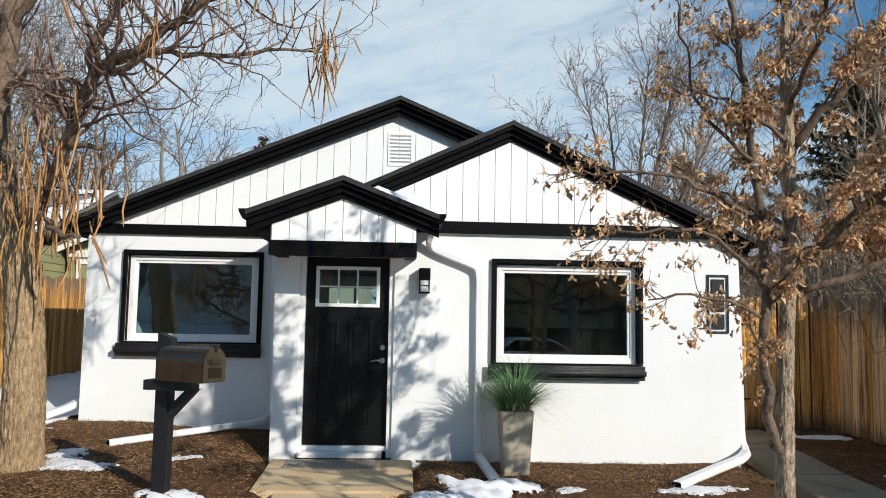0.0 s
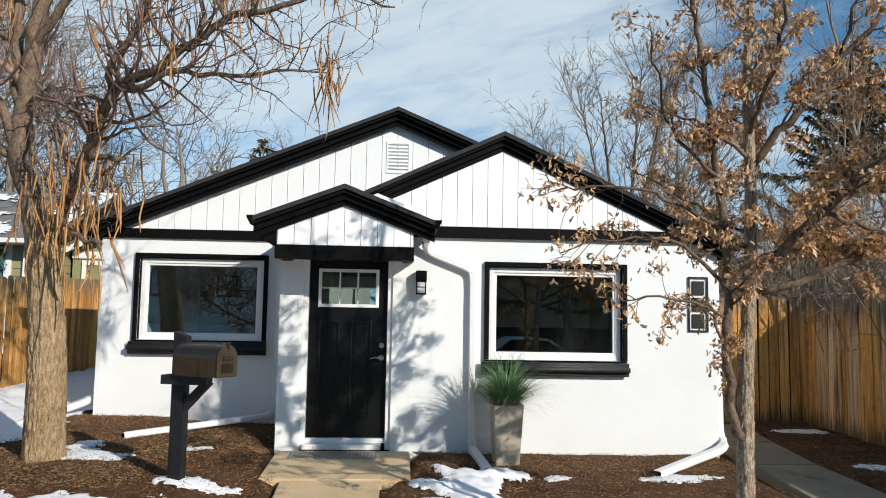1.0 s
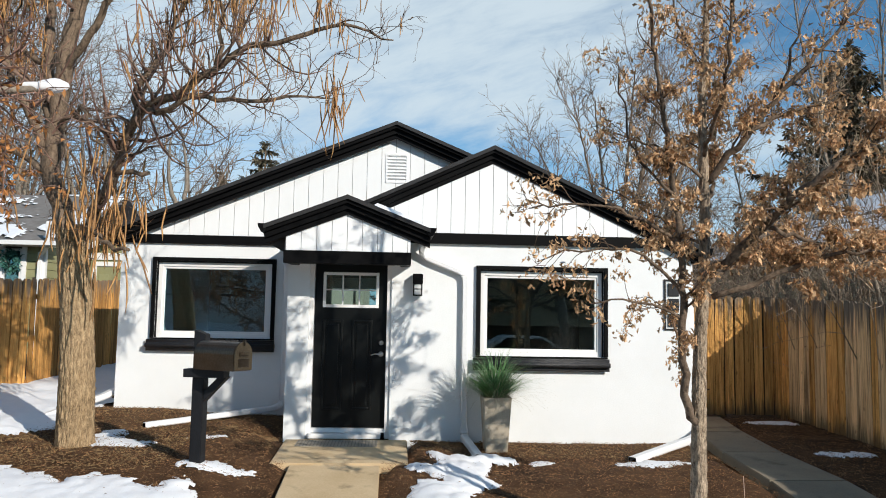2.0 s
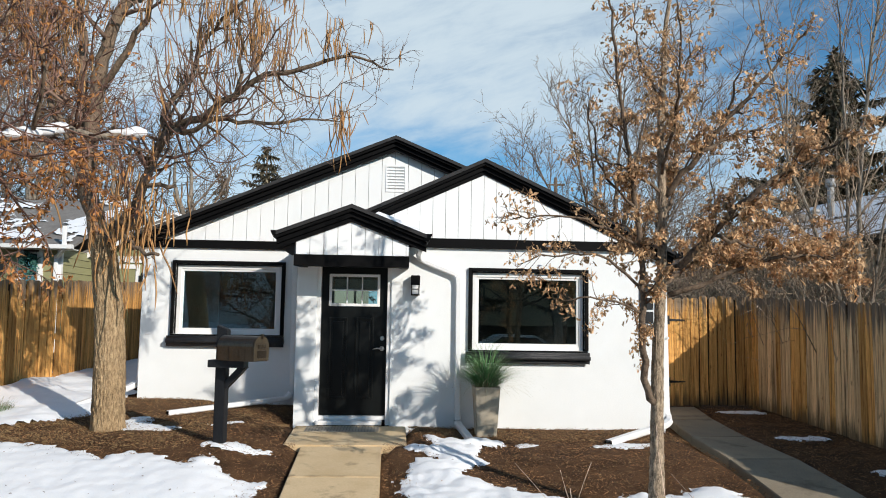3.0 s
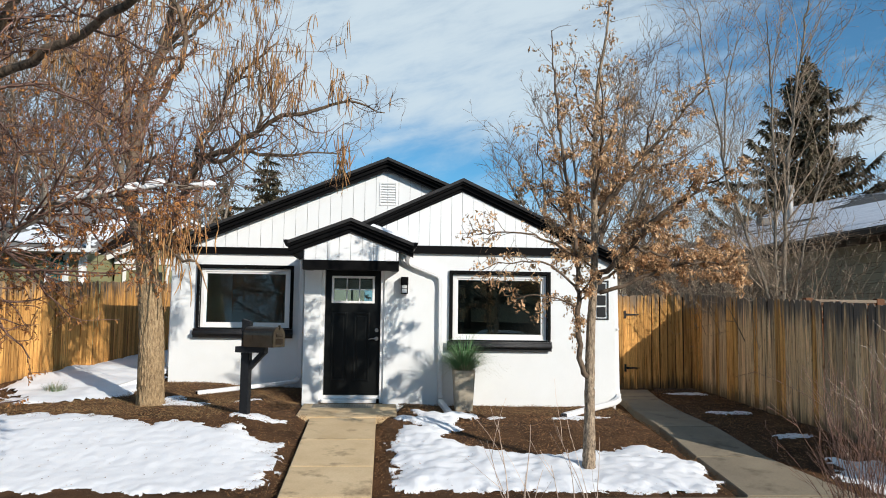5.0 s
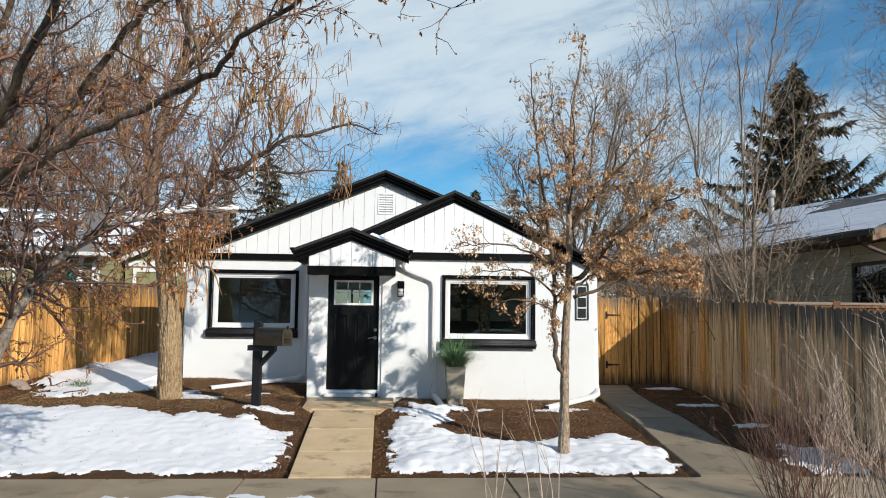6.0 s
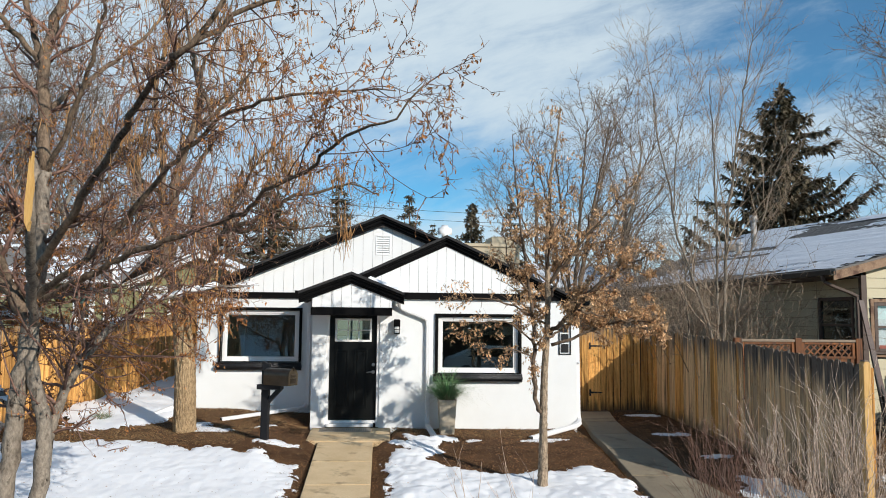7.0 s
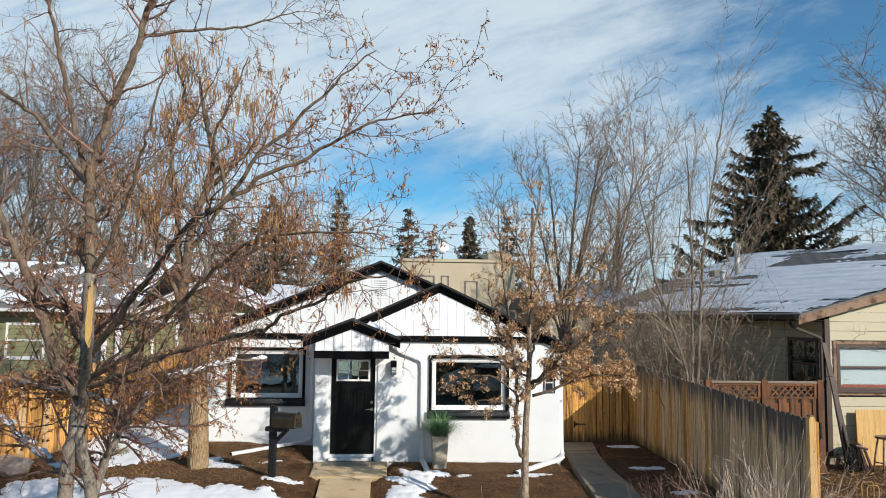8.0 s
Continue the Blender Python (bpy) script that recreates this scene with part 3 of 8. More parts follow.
box("room_ceiling", (WL + 0.2, WR - 0.2, YM + 0.2, BACK - 0.2, 2.44, 2.455), ROOMWALL, house, bevel=0)
box("porch_room_ceiling", (0.2, WR - 0.2, 0.2, YM + 0.2, 2.44, 2.455), ROOMWALL, house, bevel=0)
bm = bmesh.new()
holed_wall(bm, WL + 0.2, WR - 0.2, 0.09, 2.44, [(0.12, 1.12, 0.09, 2.2)], 5.2, 5.3)
part("room_partition", bm, ROOMWALL, house)

REAR = dict(x=1.307, y=0.76, top=4.165, slope=0.415, left=-2.52, right=5.2, back=BACK + 0.3)
FRONT = dict(x=2.549, y=-0.17, top=3.660, slope=0.462, left=-0.2, rake_left=0.42, right=5.22, back=2.6)
PORCH = dict(x=0.755, y=-0.74, top=2.897, slope=0.385, left=-0.2, right=1.73, back=0.25)


def roof_z(r, x):
    return r["top"] - r["slope"] * abs(x - r["x"])


def gable_roof(r, cuts=((0.0, 0.028, -0.03), (0.028, 0.085, 0.0), (0.085, 0.148, 0.055), (0.148, 0.208, 0.10)), soffit_to=None):
    """A gable roof: two shingled slopes, and stepped black rake boards that meet at the peak."""
    roof = new("roof")
    roof.parent = house
    for side, name in (("left", "slope_left"), ("right", "slope_right")):
        xe = r[side]
        o = [(r["x"], r["top"]), (xe, roof_z(r, xe)), (xe, roof_z(r, xe) - 0.05), (r["x"], r["top"] - 0.05)]
        extruded("roof_slope", o, "y", r["y"] - 0.03, r["back"], SHINGLE, roof)
        xe = r.get("rake_" + side, xe)
        for lo, hi, dy in cuts[1:]:
            o = [(r["x"], r["top"] - lo), (xe, roof_z(r, xe) - lo), (xe, roof_z(r, xe) - hi), (r["x"], r["top"] - hi)]
            # each lower board stands further back than the one above it
            extruded("rake_board", [(u, v - 0.003) for u, v in o], "y", r["y"] + dy, r["y"] + dy + 0.05, BLACK, roof)
        if soffit_to is not None:
            o = [(r["x"], r["top"] - 0.150), (xe, roof_z(r, xe) - 0.150), (xe, roof_z(r, xe) - 0.175), (r["x"], r["top"] - 0.175)]
            extruded("soffit", o, "y", r["y"] + 0.155, soffit_to, BLACK, roof)
    return roof


rear_roof = gable_roof(REAR, soffit_to=YM - 0.002)
front_roof = gable_roof(FRONT, soffit_to=-0.002)
porch_roof = gable_roof(PORCH, cuts=((0, 0.028, 0), (0.028, 0.09, 0.0), (0.09, 0.155, 0.045), (0.155, 0.216, 0.085)))
# boxed eaves and black side fascias of the two large roofs
for r, side in ((REAR, "left"), (FRONT, "right")):
    xe = r[side]
    s = -1 if side == "left" else 1
    z = roof_z(r, xe)
    wall_x = WL if side == "left" else WR
    o = [(xe, z - 0.05), (xe, z - 0.19), (wall_x + s * 0.002, z - 0.19), (wall_x + s * 0.002, z - 0.03)]
    extruded("boxed_eave", o, "y", r["y"] + 0.155, r["back"] - 0.05, BLACK, house)
for xg in (WR + 0.165, WL - 0.205):
    zg = 2.33 if xg > 0 else 2.48
    gutter = extruded("gutter", [(xg - 0.06, zg + 0.09), (xg - 0.06, zg), (xg + 0.035, zg), (xg + 0.06, zg + 0.09), (xg + 0.05, zg + 0.09), (xg + 0.028, zg + 0.012), (xg - 0.05, zg + 0.012), (xg - 0.05, zg + 0.09)],
                      "y", (-0.18 if xg > 0 else 0.82), BACK, BLACK, house)


def siding(r, y, z0, x0, x1, width, drop, parent, skip=None):
    """Upright boards in a gable, each cut to the slope, with dark joints between them."""
    x = r["x"] - width * math.ceil((r["x"] - x0) / width)
    while x < x1:
        a, b = max(x + 0.003, x0), min(x + width - 0.003, x1)
        x += width
        if b - a < 0.02:
            continue
        za, zb = roof_z(r, a) - drop, roof_z(r, b) - drop
        if max(za, zb) < z0 + 0.01:
            continue
        top = [(b, max(zb, z0 + 0.002))]
        if a < r["x"] - 0.01 and b > r["x"] + 0.01:
            top.append((r["x"], r["top"] - drop))
        top.append((a, max(za, z0 + 0.002)))
        extruded("board", [(a, z0), (b, z0)] + top, "y", y - 0.02, y, SIDING, parent)
    # the sheet behind the joints
    zl, zr = roof_z(r, x0) - drop - 0.004, roof_z(r, x1) - drop - 0.004
    o = [(x0, z0)] + [(x1, z0)] + ([(x1, zr)] if zr > z0 else []) + [(r["x"], r["top"] - drop - 0.004)] + ([(x0, zl)] if zl > z0 else [])
    extruded("sheathing", o, "y", y + 0.002, y + 0.08, SHEATH, parent)


SHEATH = surface("grey_joint_board", (0.34, 0.34, 0.34), (0.40, 0.40, 0.40), 3, 40, 0.8, 0.0)
gable_front = new("gable_wall"); gable_front.parent = house
siding(FRONT, -0.035, 2.548, 0.02, 4.98, 0.178, 0.145, gable_front)
gable_rear = new("gable_wall"); gable_rear.parent = house
siding(REAR, YM, 2.548, -2.36, 3.3, 0.2, 0.145, gable_rear)
gable_porch = new("gable_wall"); gable_porch.parent = house
siding(PORCH, PORCH["y"] + 0.135, 2.245, 0.03, 1.50, 0.178, 0.165, gable_porch)
extruded("gable_infill", [(0.0, 2.462), (WR, 2.462), (WR, 2.50), (FRONT["x"], 3.38), (0.0, 2.40)], "y", 0.10, 0.19, SHEATH, house)

# black bands under the gables
box("band_board", (1.40, 4.93, -0.062, -0.002, 2.417, 2.546), BLACK, house, bevel=0.006)
box("band_board", (WL - 0.01, 0.0, YM - 0.045, YM - 0.002, 2.425, 2.546), BLACK, house, bevel=0.006)
# porch beam and ceiling
box("porch_beam", (0.02, 1.51, PORCH["y"] + 0.10, PORCH["y"] + 0.25, 2.095, 2.243), BLACK, house, bevel=0.006)
box("porch_beam_return", (0.02, 0.14, PORCH["y"] + 0.252, -0.002, 2.11, 2.243), BLACK, house, bevel=0.006)
box("porch_beam_return", (1.39, 1.51, PORCH["y"] + 0.252, -0.002, 2.11, 2.243), BLACK, house, bevel=0.006)
box("porch_ceiling", (0.142, 1.388, PORCH["y"] + 0.252, -0.002, 2.13, 2.16), SIDING, house, bevel=0.002)
for sx, xg in ((-1, -0.205), (1, 1.735)):
    zg = roof_z(PORCH, xg) - 0.09
    o = [(-0.05, 0.1), (-0.04, 0.02), (-0.02, 0.0), (0.02, 0.0), (0.04, 0.03), (0.065, 0.07), (0.07, 0.1)]
    extruded("porch_gutter", [(xg + sx * u * 0.9, zg + v) for u, v in o], "y", PORCH["y"] - 0.02, -0.01, BLACK, house)
    o = [(0.0, 0.045), (sx * -0.30, 0.09), (sx * -0.30, 0.11), (0, 0.085)]
    extruded("porch_eave", [(xg + u, zg + v - 0.02) for u, v in o], "y", PORCH["y"] + 0.06, -0.004, BLACK, house)

# gable vent with louvres
vent = new("gable_vent"); vent.parent = house
for a in ((1.165, 1.19, 3.34, 3.76), (1.45, 1.475, 3.34, 3.76), (1.19, 1.45, 3.735, 3.76), (1.19, 1.45, 3.34, 3.365)):
    box("vent_frame", (a[0], a[1], YM - 0.030, YM - 0.012, a[2], a[3]), SIDING, vent, bevel=0.002)
for k in range(8):
    z = 3.375 + k * 0.046
    bm = bmesh.new()
    cuboid(bm, 1.192, 1.448, -0.020, 0.012, -0.004, 0.004, m=pose(0, YM - 0.026, z + 0.018, -38))
    part("louvre", bm, SIDING, vent)


def window(name_, hole, y, label):
    """A fixed picture window: black outer casing, white vinyl frame set back, one pane and a thick rounded sill."""
    x0, x1, z0, z1 = hole
    w = new("window"); w.parent = house
    w["label"] = label
    t, proud = 0.048, 0.045
    for d in ((x0 - t, x0, z0, z1 + t), (x1, x1 + t, z0, z1 + t), (x0, x1, z1, z1 + t)):
        box("casing", (d[0], d[1], y - proud, y + 0.0, d[2], d[3]), BLACK, w, bevel=0.005)
    for d in ((x0, x0 + 0.012, z0, z1 - 0.012), (x1 - 0.012, x1, z0, z1 - 0.012), (x0, x1, z1 - 0.012, z1)):
        box("reveal", (d[0], d[1], y + 0.002, y + 0.075, d[2], d[3]), BLACK, w, bevel=0.002)
    # the white frame in two steps
    i, f = 0.014, 0.058
    for d in ((x0 + i, x0 + i + f, z0, z1 - i), (x1 - i - f, x1 - i, z0, z1 - i), (x0 + i + f, x1 - i - f, z1 - i - f, z1 - i), (x0 + i + f, x1 - i - f, z0, z0 + f)):
        box("frame", (d[0], d[1], y + 0.035, y + 0.12, d[2], d[3]), VINYL, w, bevel=0.006)
    a, b, c, e, s = x0 + i + f, x1 - i - f, z0 + f, z1 - i - f, 0.03
    for d in ((a, a + s, c, e), (b - s, b, c, e), (a + s, b - s, e - s, e), (a + s, b - s, c, c + s)):
        box("sash", (d[0], d[1], y + 0.052, y + 0.10, d[2], d[3]), VINYL, w, bevel=0.004)
    pane = box("pane", (a + s - 0.004, b - s + 0.004, y + 0.072, y + 0.078, c + s - 0.004, e - s + 0.004), GLASS, w, bevel=0)
    pane.visible_shadow = False
    box("sub_sill", (x0 - t, x1 + t, y - 0.04, y + 0.03, z0 - 0.022, z0 - 0.003), BLACK, w, bevel=0.006)
    bm = bmesh.new()
    cuboid(bm, x0 - t - 0.035, x1 + t + 0.01, y - 0.12, y - 0.002, z0 - 0.178, z0 - 0.024)
    bmesh.ops.bevel(bm, geom=[e for e in bm.edges if abs(e.verts[0].co.x - e.verts[1].co.x) > 0.1], offset=0.050, segments=6, affect="EDGES")
    part("sill", bm, SILL, w, smooth=True)
    return w


window("window", WIN_R, 0.0, "large fixed window in a white frame with black casing")
window("window", WIN_L, YM, "large fixed window in a white frame with black casing")
for d in ((WIN_B[0], WIN_B[0] + 0.06, WIN_B[2], WIN_B[3]), (WIN_B[1] - 0.06, WIN_B[1], WIN_B[2], WIN_B[3]), (0.27, 0.33, WIN_B[2], WIN_B[3])):
    box("back_window_frame", (d[0], d[1], BACK - 0.15, BACK - 0.08, d[2], d[3]), VINYL, house, bevel=0.004)

# front door in its white jamb
door = new("door"); door.parent = house
door["label"] = "black panelled front door with a six-pane light"
DX0, DX1, DZ0, DZ1, DY = 0.331, 1.229, 0.105, 2.135, 0.10
for d in ((DOOR_HOLE[0] - 0.0, DX0 - 0.004), (DX1 + 0.004, DOOR_HOLE[1])):
    box("jamb", (d[0], d[1], 0.03, 0.19, -0.02, 2.166), VINYL, door, bevel=0.006)
box("jamb_head", (DX0 - 0.004, DX1 + 0.004, 0.03, 0.19, DZ1 + 0.004, 2.166), VINYL, door, bevel=0.004)
box("threshold", (DX0 - 0.03, DX1 - 0.04, -0.06, 0.16, -0.01, 0.045), VINYL, door, bevel=0.008)
box("sill_plate", (DX0 - 0.004, DX1 + 0.004, 0.06, 0.17, 0.048, 0.10), VINYL, door, bevel=0.004)
LIT = (0.43, 1.13, 1.59, 2.035)
bm = bmesh.new()
holed_wall(bm, DX0, DX1, DZ0, DZ1, [(LIT[0] + 0.03, LIT[1] - 0.03, LIT[2] + 0.03, LIT[3] - 0.03)], DY, DY + 0.045)
part("door_leaf", bm, DOORBLACK, door)
lite = new("door_window"); lite.parent = door
for d in ((LIT[0], LIT[0] + 0.038, LIT[2], LIT[3]), (LIT[1] - 0.038, LIT[1], LIT[2], LIT[3]),
          (LIT[0] + 0.038, LIT[1] - 0.038, LIT[3] - 0.038, LIT[3]), (LIT[0] + 0.038, LIT[1] - 0.038, LIT[2], LIT[2] + 0.038)):
    box("light_frame", (d[0], d[1], DY - 0.016, DY - 0.002, d[2], d[3]), VINYL, lite, bevel=0.005)
lw, lh = (LIT[1] - LIT[0] - 0.076) / 3, LIT[3] - LIT[2] - 0.076
for k in (1, 2):
    xm = LIT[0] + 0.038 + lw * k
    box("muntin", (xm - 0.009, xm + 0.009, DY - 0.012, DY - 0.003, LIT[2] + 0.038, LIT[3] - 0.038), VINYL, lite, bevel=0.002)
zm = LIT[2] + 0.038 + lh / 2
box("muntin", (LIT[0] + 0.038, LIT[1] - 0.038, DY - 0.010, DY - 0.0035, zm - 0.009, zm + 0.009), VINYL, lite, bevel=0.002)
p = box("pane", (LIT[0] + 0.031, LIT[1] - 0.031, DY + 0.01, DY + 0.016, LIT[2] + 0.031, LIT[3] - 0.031), GLASS, lite, bevel=0)
p.visible_shadow = False
for a, b in ((0.435, 0.69), (0.80, 1.055)):
    pn = new("panel"); pn.parent = door
    z0, z1 = 0.325, 1.435
    for d in ((a, a + 0.03, z0, z1), (b - 0.03, b, z0, z1), (a + 0.03, b - 0.03, z1 - 0.03, z1), (a + 0.03, b - 0.03, z0, z0 + 0.03)):
        box("panel_moulding", (d[0], d[1], DY - 0.012, DY - 0.001, d[2], d[3]), DOORBLACK, pn, bevel=0.0055)
    box("panel_field", (a + 0.055, b - 0.055, DY - 0.009, DY - 0.001, z0 + 0.055, z1 - 0.055), DOORBLACK, pn, bevel=0.006)


def disc(bm, c, r, depth, sides=24):
    """A short round boss that points to the street."""
    res = bmesh.ops.create_cone(bm, cap_ends=True, segments=sides, radius1=r, radius2=r * 0.86, depth=depth)
    bmesh.ops.transform(bm, matrix=pose(c[0], c[1], c[2], 90), verts=res["verts"])


bm = bmesh.new(); disc(bm, (1.172, DY - 0.014, 1.155), 0.031, 0.026)
disc(bm, (1.172, DY - 0.032, 1.155), 0.014, 0.018)
part("deadbolt", bm, NICKEL, door, smooth=False)
bm = bmesh.new(); disc(bm, (1.170, DY - 0.012, 1.015), 0.034, 0.022)
handle = part("door_handle", bm, NICKEL, door)
tubes("lever", [([(1.170, DY - 0.012, 1.015), (1.170, DY - 0.06, 1.015), (1.15, DY - 0.066, 1.015), (1.10, DY - 0.066, 1.02), (1.06, DY - 0.06, 1.008), (1.045, DY - 0.055, 1.002)],
                 [0.011, 0.011, 0.011, 0.009, 0.008, 0.006])], 8, NICKEL, handle)

# ---- downspouts, lamp and plate on the house ----
spout = new("downspout"); spout.parent = house
pipe("pipe", [(1.66, -0.16, 2.36), (1.655, -0.10, 2.30), (1.70, -0.055, 2.24), (1.80, -0.052, 2.19), (2.10, -0.052, 2.075), (2.175, -0.052, 2.03), (2.205, -0.052, 1.94),
              (2.208, -0.052, 1.5), (2.212, -0.052, 0.6), (2.214, -0.052, 0.14)], 0.075, 0.065, WHITEMETAL, spout)
pipe("elbow", [(2.214, -0.052, 0.138), (2.216, -0.07, 0.06), (2.225, -0.15, 0.015), (2.25, -0.42, -0.005), (2.30, -1.05, -0.045)], 0.095, 0.075, WHITEMETAL, spout)
spout = new("downspout"); spout.parent = house
pipe("pipe", [(5.185, 0.22, 2.30), (5.18, 0.2, 2.1), (5.175, 0.12, 1.0), (5.175, 0.08, 0.22), (5.18, 0.02, 0.13), (5.15, -0.08, 0.08)], 0.08, 0.07, WHITEMETAL, spout)
pipe("elbow", [(5.155, -0.07, 0.085), (5.05, -0.16, 0.03), (4.6, -0.52, -0.02), (4.03, -1.02, -0.075)], 0.105, 0.08, WHITEMETAL, spout)
box("clip", (5.165, 5.20, 0.02, 0.10, 1.2, 1.23), WHITEMETAL, spout, bevel=0.002)
spout = new("downspout"); spout.parent = house
pipe("pipe", [(-0.16, 0.93, 2.42), (-0.15, 0.93, 2.2), (-0.15, 0.93, 1.2), (-0.15, 0.93, 0.40), (-0.17, 0.90, 0.30), (-0.23, 0.84, 0.25)], 0.075, 0.06, WHITEMETAL, spout)
pipe("elbow", [(-0.155, 0.92, 0.36), (-0.17, 0.905, 0.28), (-0.25, 0.845, 0.235)], 0.088, 0.07, WHITEMETAL, spout, smooth_path=False)
pipe("extension", [(-0.20, 0.88, 0.245), (-1.62, -0.14, 0.145)], 0.085, 0.065, WHITEMETAL, spout, smooth_path=False)
spout = new("downspout"); spout.parent = house
pipe("pipe", [(-2.43, 1.35, 2.45), (-2.43, 1.3, 2.2), (-2.425, 1.25, 1.2), (-2.425, 1.2, 0.48), (-2.46, 1.12, 0.40)], 0.075, 0.06, WHITEMETAL, spout)
pipe("elbow", [(-2.45, 1.14, 0.41), (-2.52, 1.02, 0.36), (-2.74, 0.66, 0.27), (-3.0, 0.25, 0.17)], 0.10, 0.08, WHITEMETAL, spout)

# black sleeves stand in for the shade inside the open spout ends
for a_, b_, w_, h_ in (((2.25, -0.42, -0.005), (2.30, -1.05, -0.045), 0.095, 0.075), ((4.6, -0.52, -0.02), (4.03, -1.02, -0.075), 0.105, 0.08), ((-0.20, 0.88, 0.245), (-1.62, -0.14, 0.145), 0.085, 0.065), ((-2.74, 0.66, 0.27), (-3.0, 0.25, 0.17), 0.10, 0.08)):
    va, vb = Vector(a_), Vector(b_)
    d_ = (vb - va).normalized()
    pipe("spout_mouth", [tuple(vb - d_ * 0.02), tuple(vb + d_ * 0.004)], w_ - 0.018, h_ - 0.018, BLACK, spout, smooth_path=False)
lamp = thing("wall_lamp", "black box wall lamp with frosted panes beside the door", "lamp", at=(1.612, 0.0, 1.76))
box("back_plate", (-0.05, 0.05, -0.018, -0.001, 0.02, 0.27), BLACK, lamp, bevel=0.004)
box("hood", (-0.062, 0.062, -0.135, -0.02, 0.135, 0.262), BLACK, lamp, bevel=0.006)
for px in (-0.056, 0.046):
    for py in (-0.130, -0.034):
        box("lamp_bar", (px, px + 0.010, py, py + 0.010, 0.0, 0.133), BLACK, lamp, bevel=0.001)
box("base_ring", (-0.058, 0.058, -0.132, -0.02, -0.010, 0.004), BLACK, lamp, bevel=0.002)
box("cross_bar", (-0.058, 0.058, -0.133, -0.123, 0.072, 0.080), BLACK, lamp, bevel=0.001)
box("diffuser", (-0.044, 0.044, -0.120, -0.036, 0.006, 0.132), FROST, lamp, bevel=0.004)

plate = thing("number_plate", "black metal frame plate fixed to the white stucco wall", "plate", at=(4.892, -0.004, 1.372))
for d in ((-0.122, 0.122, 0.0, 0.022), (-0.122, 0.122, 0.628, 0.65), (-0.122, -0.10, 0.022, 0.628), (0.10, 0.122, 0.022, 0.628)):
    box("plate_frame", (d[0], d[1], -0.014, -0.002, d[2], d[3]), POSTBLACK, plate, bevel=0.002)
for k in range(3):
    z = 0.045 + k * 0.195
    box("plate_bar", (-0.072, 0.072, -0.013, -0.002, z, z + 0.165), POSTBLACK, plate, bevel=0.004)
for x in (-0.0, ):
    for z in (0.011, 0.639):
        box("screw", (x - 0.005, x + 0.005, -0.017, -0.0145, z - 0.005, z + 0.005), NICKEL, plate, bevel=0.001)

# ---- slab, paths and pavement ----
slab("slab", [(0.06, -1.43), (1.505, -1.43), (1.515, -0.075), (0.04, -0.075)], [-0.045, -0.045, -0.015, -0.015], front_path, CONCRETE, 0.12, 0.012)
ys = [-1.445, -2.55, -3.65, -4.67]
for a, b in zip(ys, ys[1:]):
    x0a, x0b = np.interp([a, b], [-4.68, -1.43], [0.275, 0.27])
    slab("slab", [(x0b, b), (x0b + 0.94, b), (x0a + 0.94, a - 0.016), (x0a, a - 0.016)], [walk_z(b), walk_z(b), walk_z(a), walk_z(a)], front_path, CONCRETE, 0.12, 0.010)
side_path = thing("pavement_side_path", "grey concrete side path to the wooden gate", "path", kind="structure")
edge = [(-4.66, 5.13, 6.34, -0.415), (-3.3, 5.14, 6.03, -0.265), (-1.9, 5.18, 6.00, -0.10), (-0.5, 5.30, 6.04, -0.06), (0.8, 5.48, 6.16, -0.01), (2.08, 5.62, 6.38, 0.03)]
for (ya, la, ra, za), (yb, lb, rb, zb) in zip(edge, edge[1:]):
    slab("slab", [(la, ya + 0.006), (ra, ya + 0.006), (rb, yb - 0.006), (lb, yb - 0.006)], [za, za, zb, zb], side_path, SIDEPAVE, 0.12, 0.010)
for k in range(-9, 10):
    x = 1.28 + 1.5 * k
    slab("slab", [(x + 0.006, -5.93), (x + 1.494, -5.93), (x + 1.494, -4.685), (x + 0.006, -4.685)], [-0.425] * 4, pavement, PAVING, 0.1, 0.010)
for a, b in ((-200, 1.28 - 13.5), (1.28 + 15.0, 200)):
    slab("slab", [(a, -5.93), (b - 0.006, -5.93), (b - 0.006, -4.685), (a, -4.685)], [-0.425] * 4, pavement, PAVING, 0.1, 0.010)

GREYCORD = surface("grey_cord", (0.20, 0.18, 0.15), (0.28, 0.255, 0.215), 5, 60, 0.95, 0.3, 0.002)
mat_ = thing("doormat", "flat grey striped doormat lying on the entrance slab", "doormat", at=(0.0, 0.0, 0.0))
bm = bmesh.new()
cuboid(bm, 0.20, 1.16, -0.53, -0.13, -0.001, 0.010, bevel=0.003, m=Matrix.Translation((0, 0, -0.022)) @ pose(0, 0, 0, 1.2))
part("mat", bm, MAT_RUBBER, mat_)
for k in range(47):
    x = 0.214 + k * 0.0200
    bm = bmesh.new()
    cuboid(bm, x, x + 0.010, -0.525, -0.135, 0.0105, 0.013, m=Matrix.Translation((0, 0, -0.022)) @ pose(0, 0, 0, 1.2))
    part("rib", bm, GREYCORD if k % 2 == 0 else MAT_RUBBER, mat_)


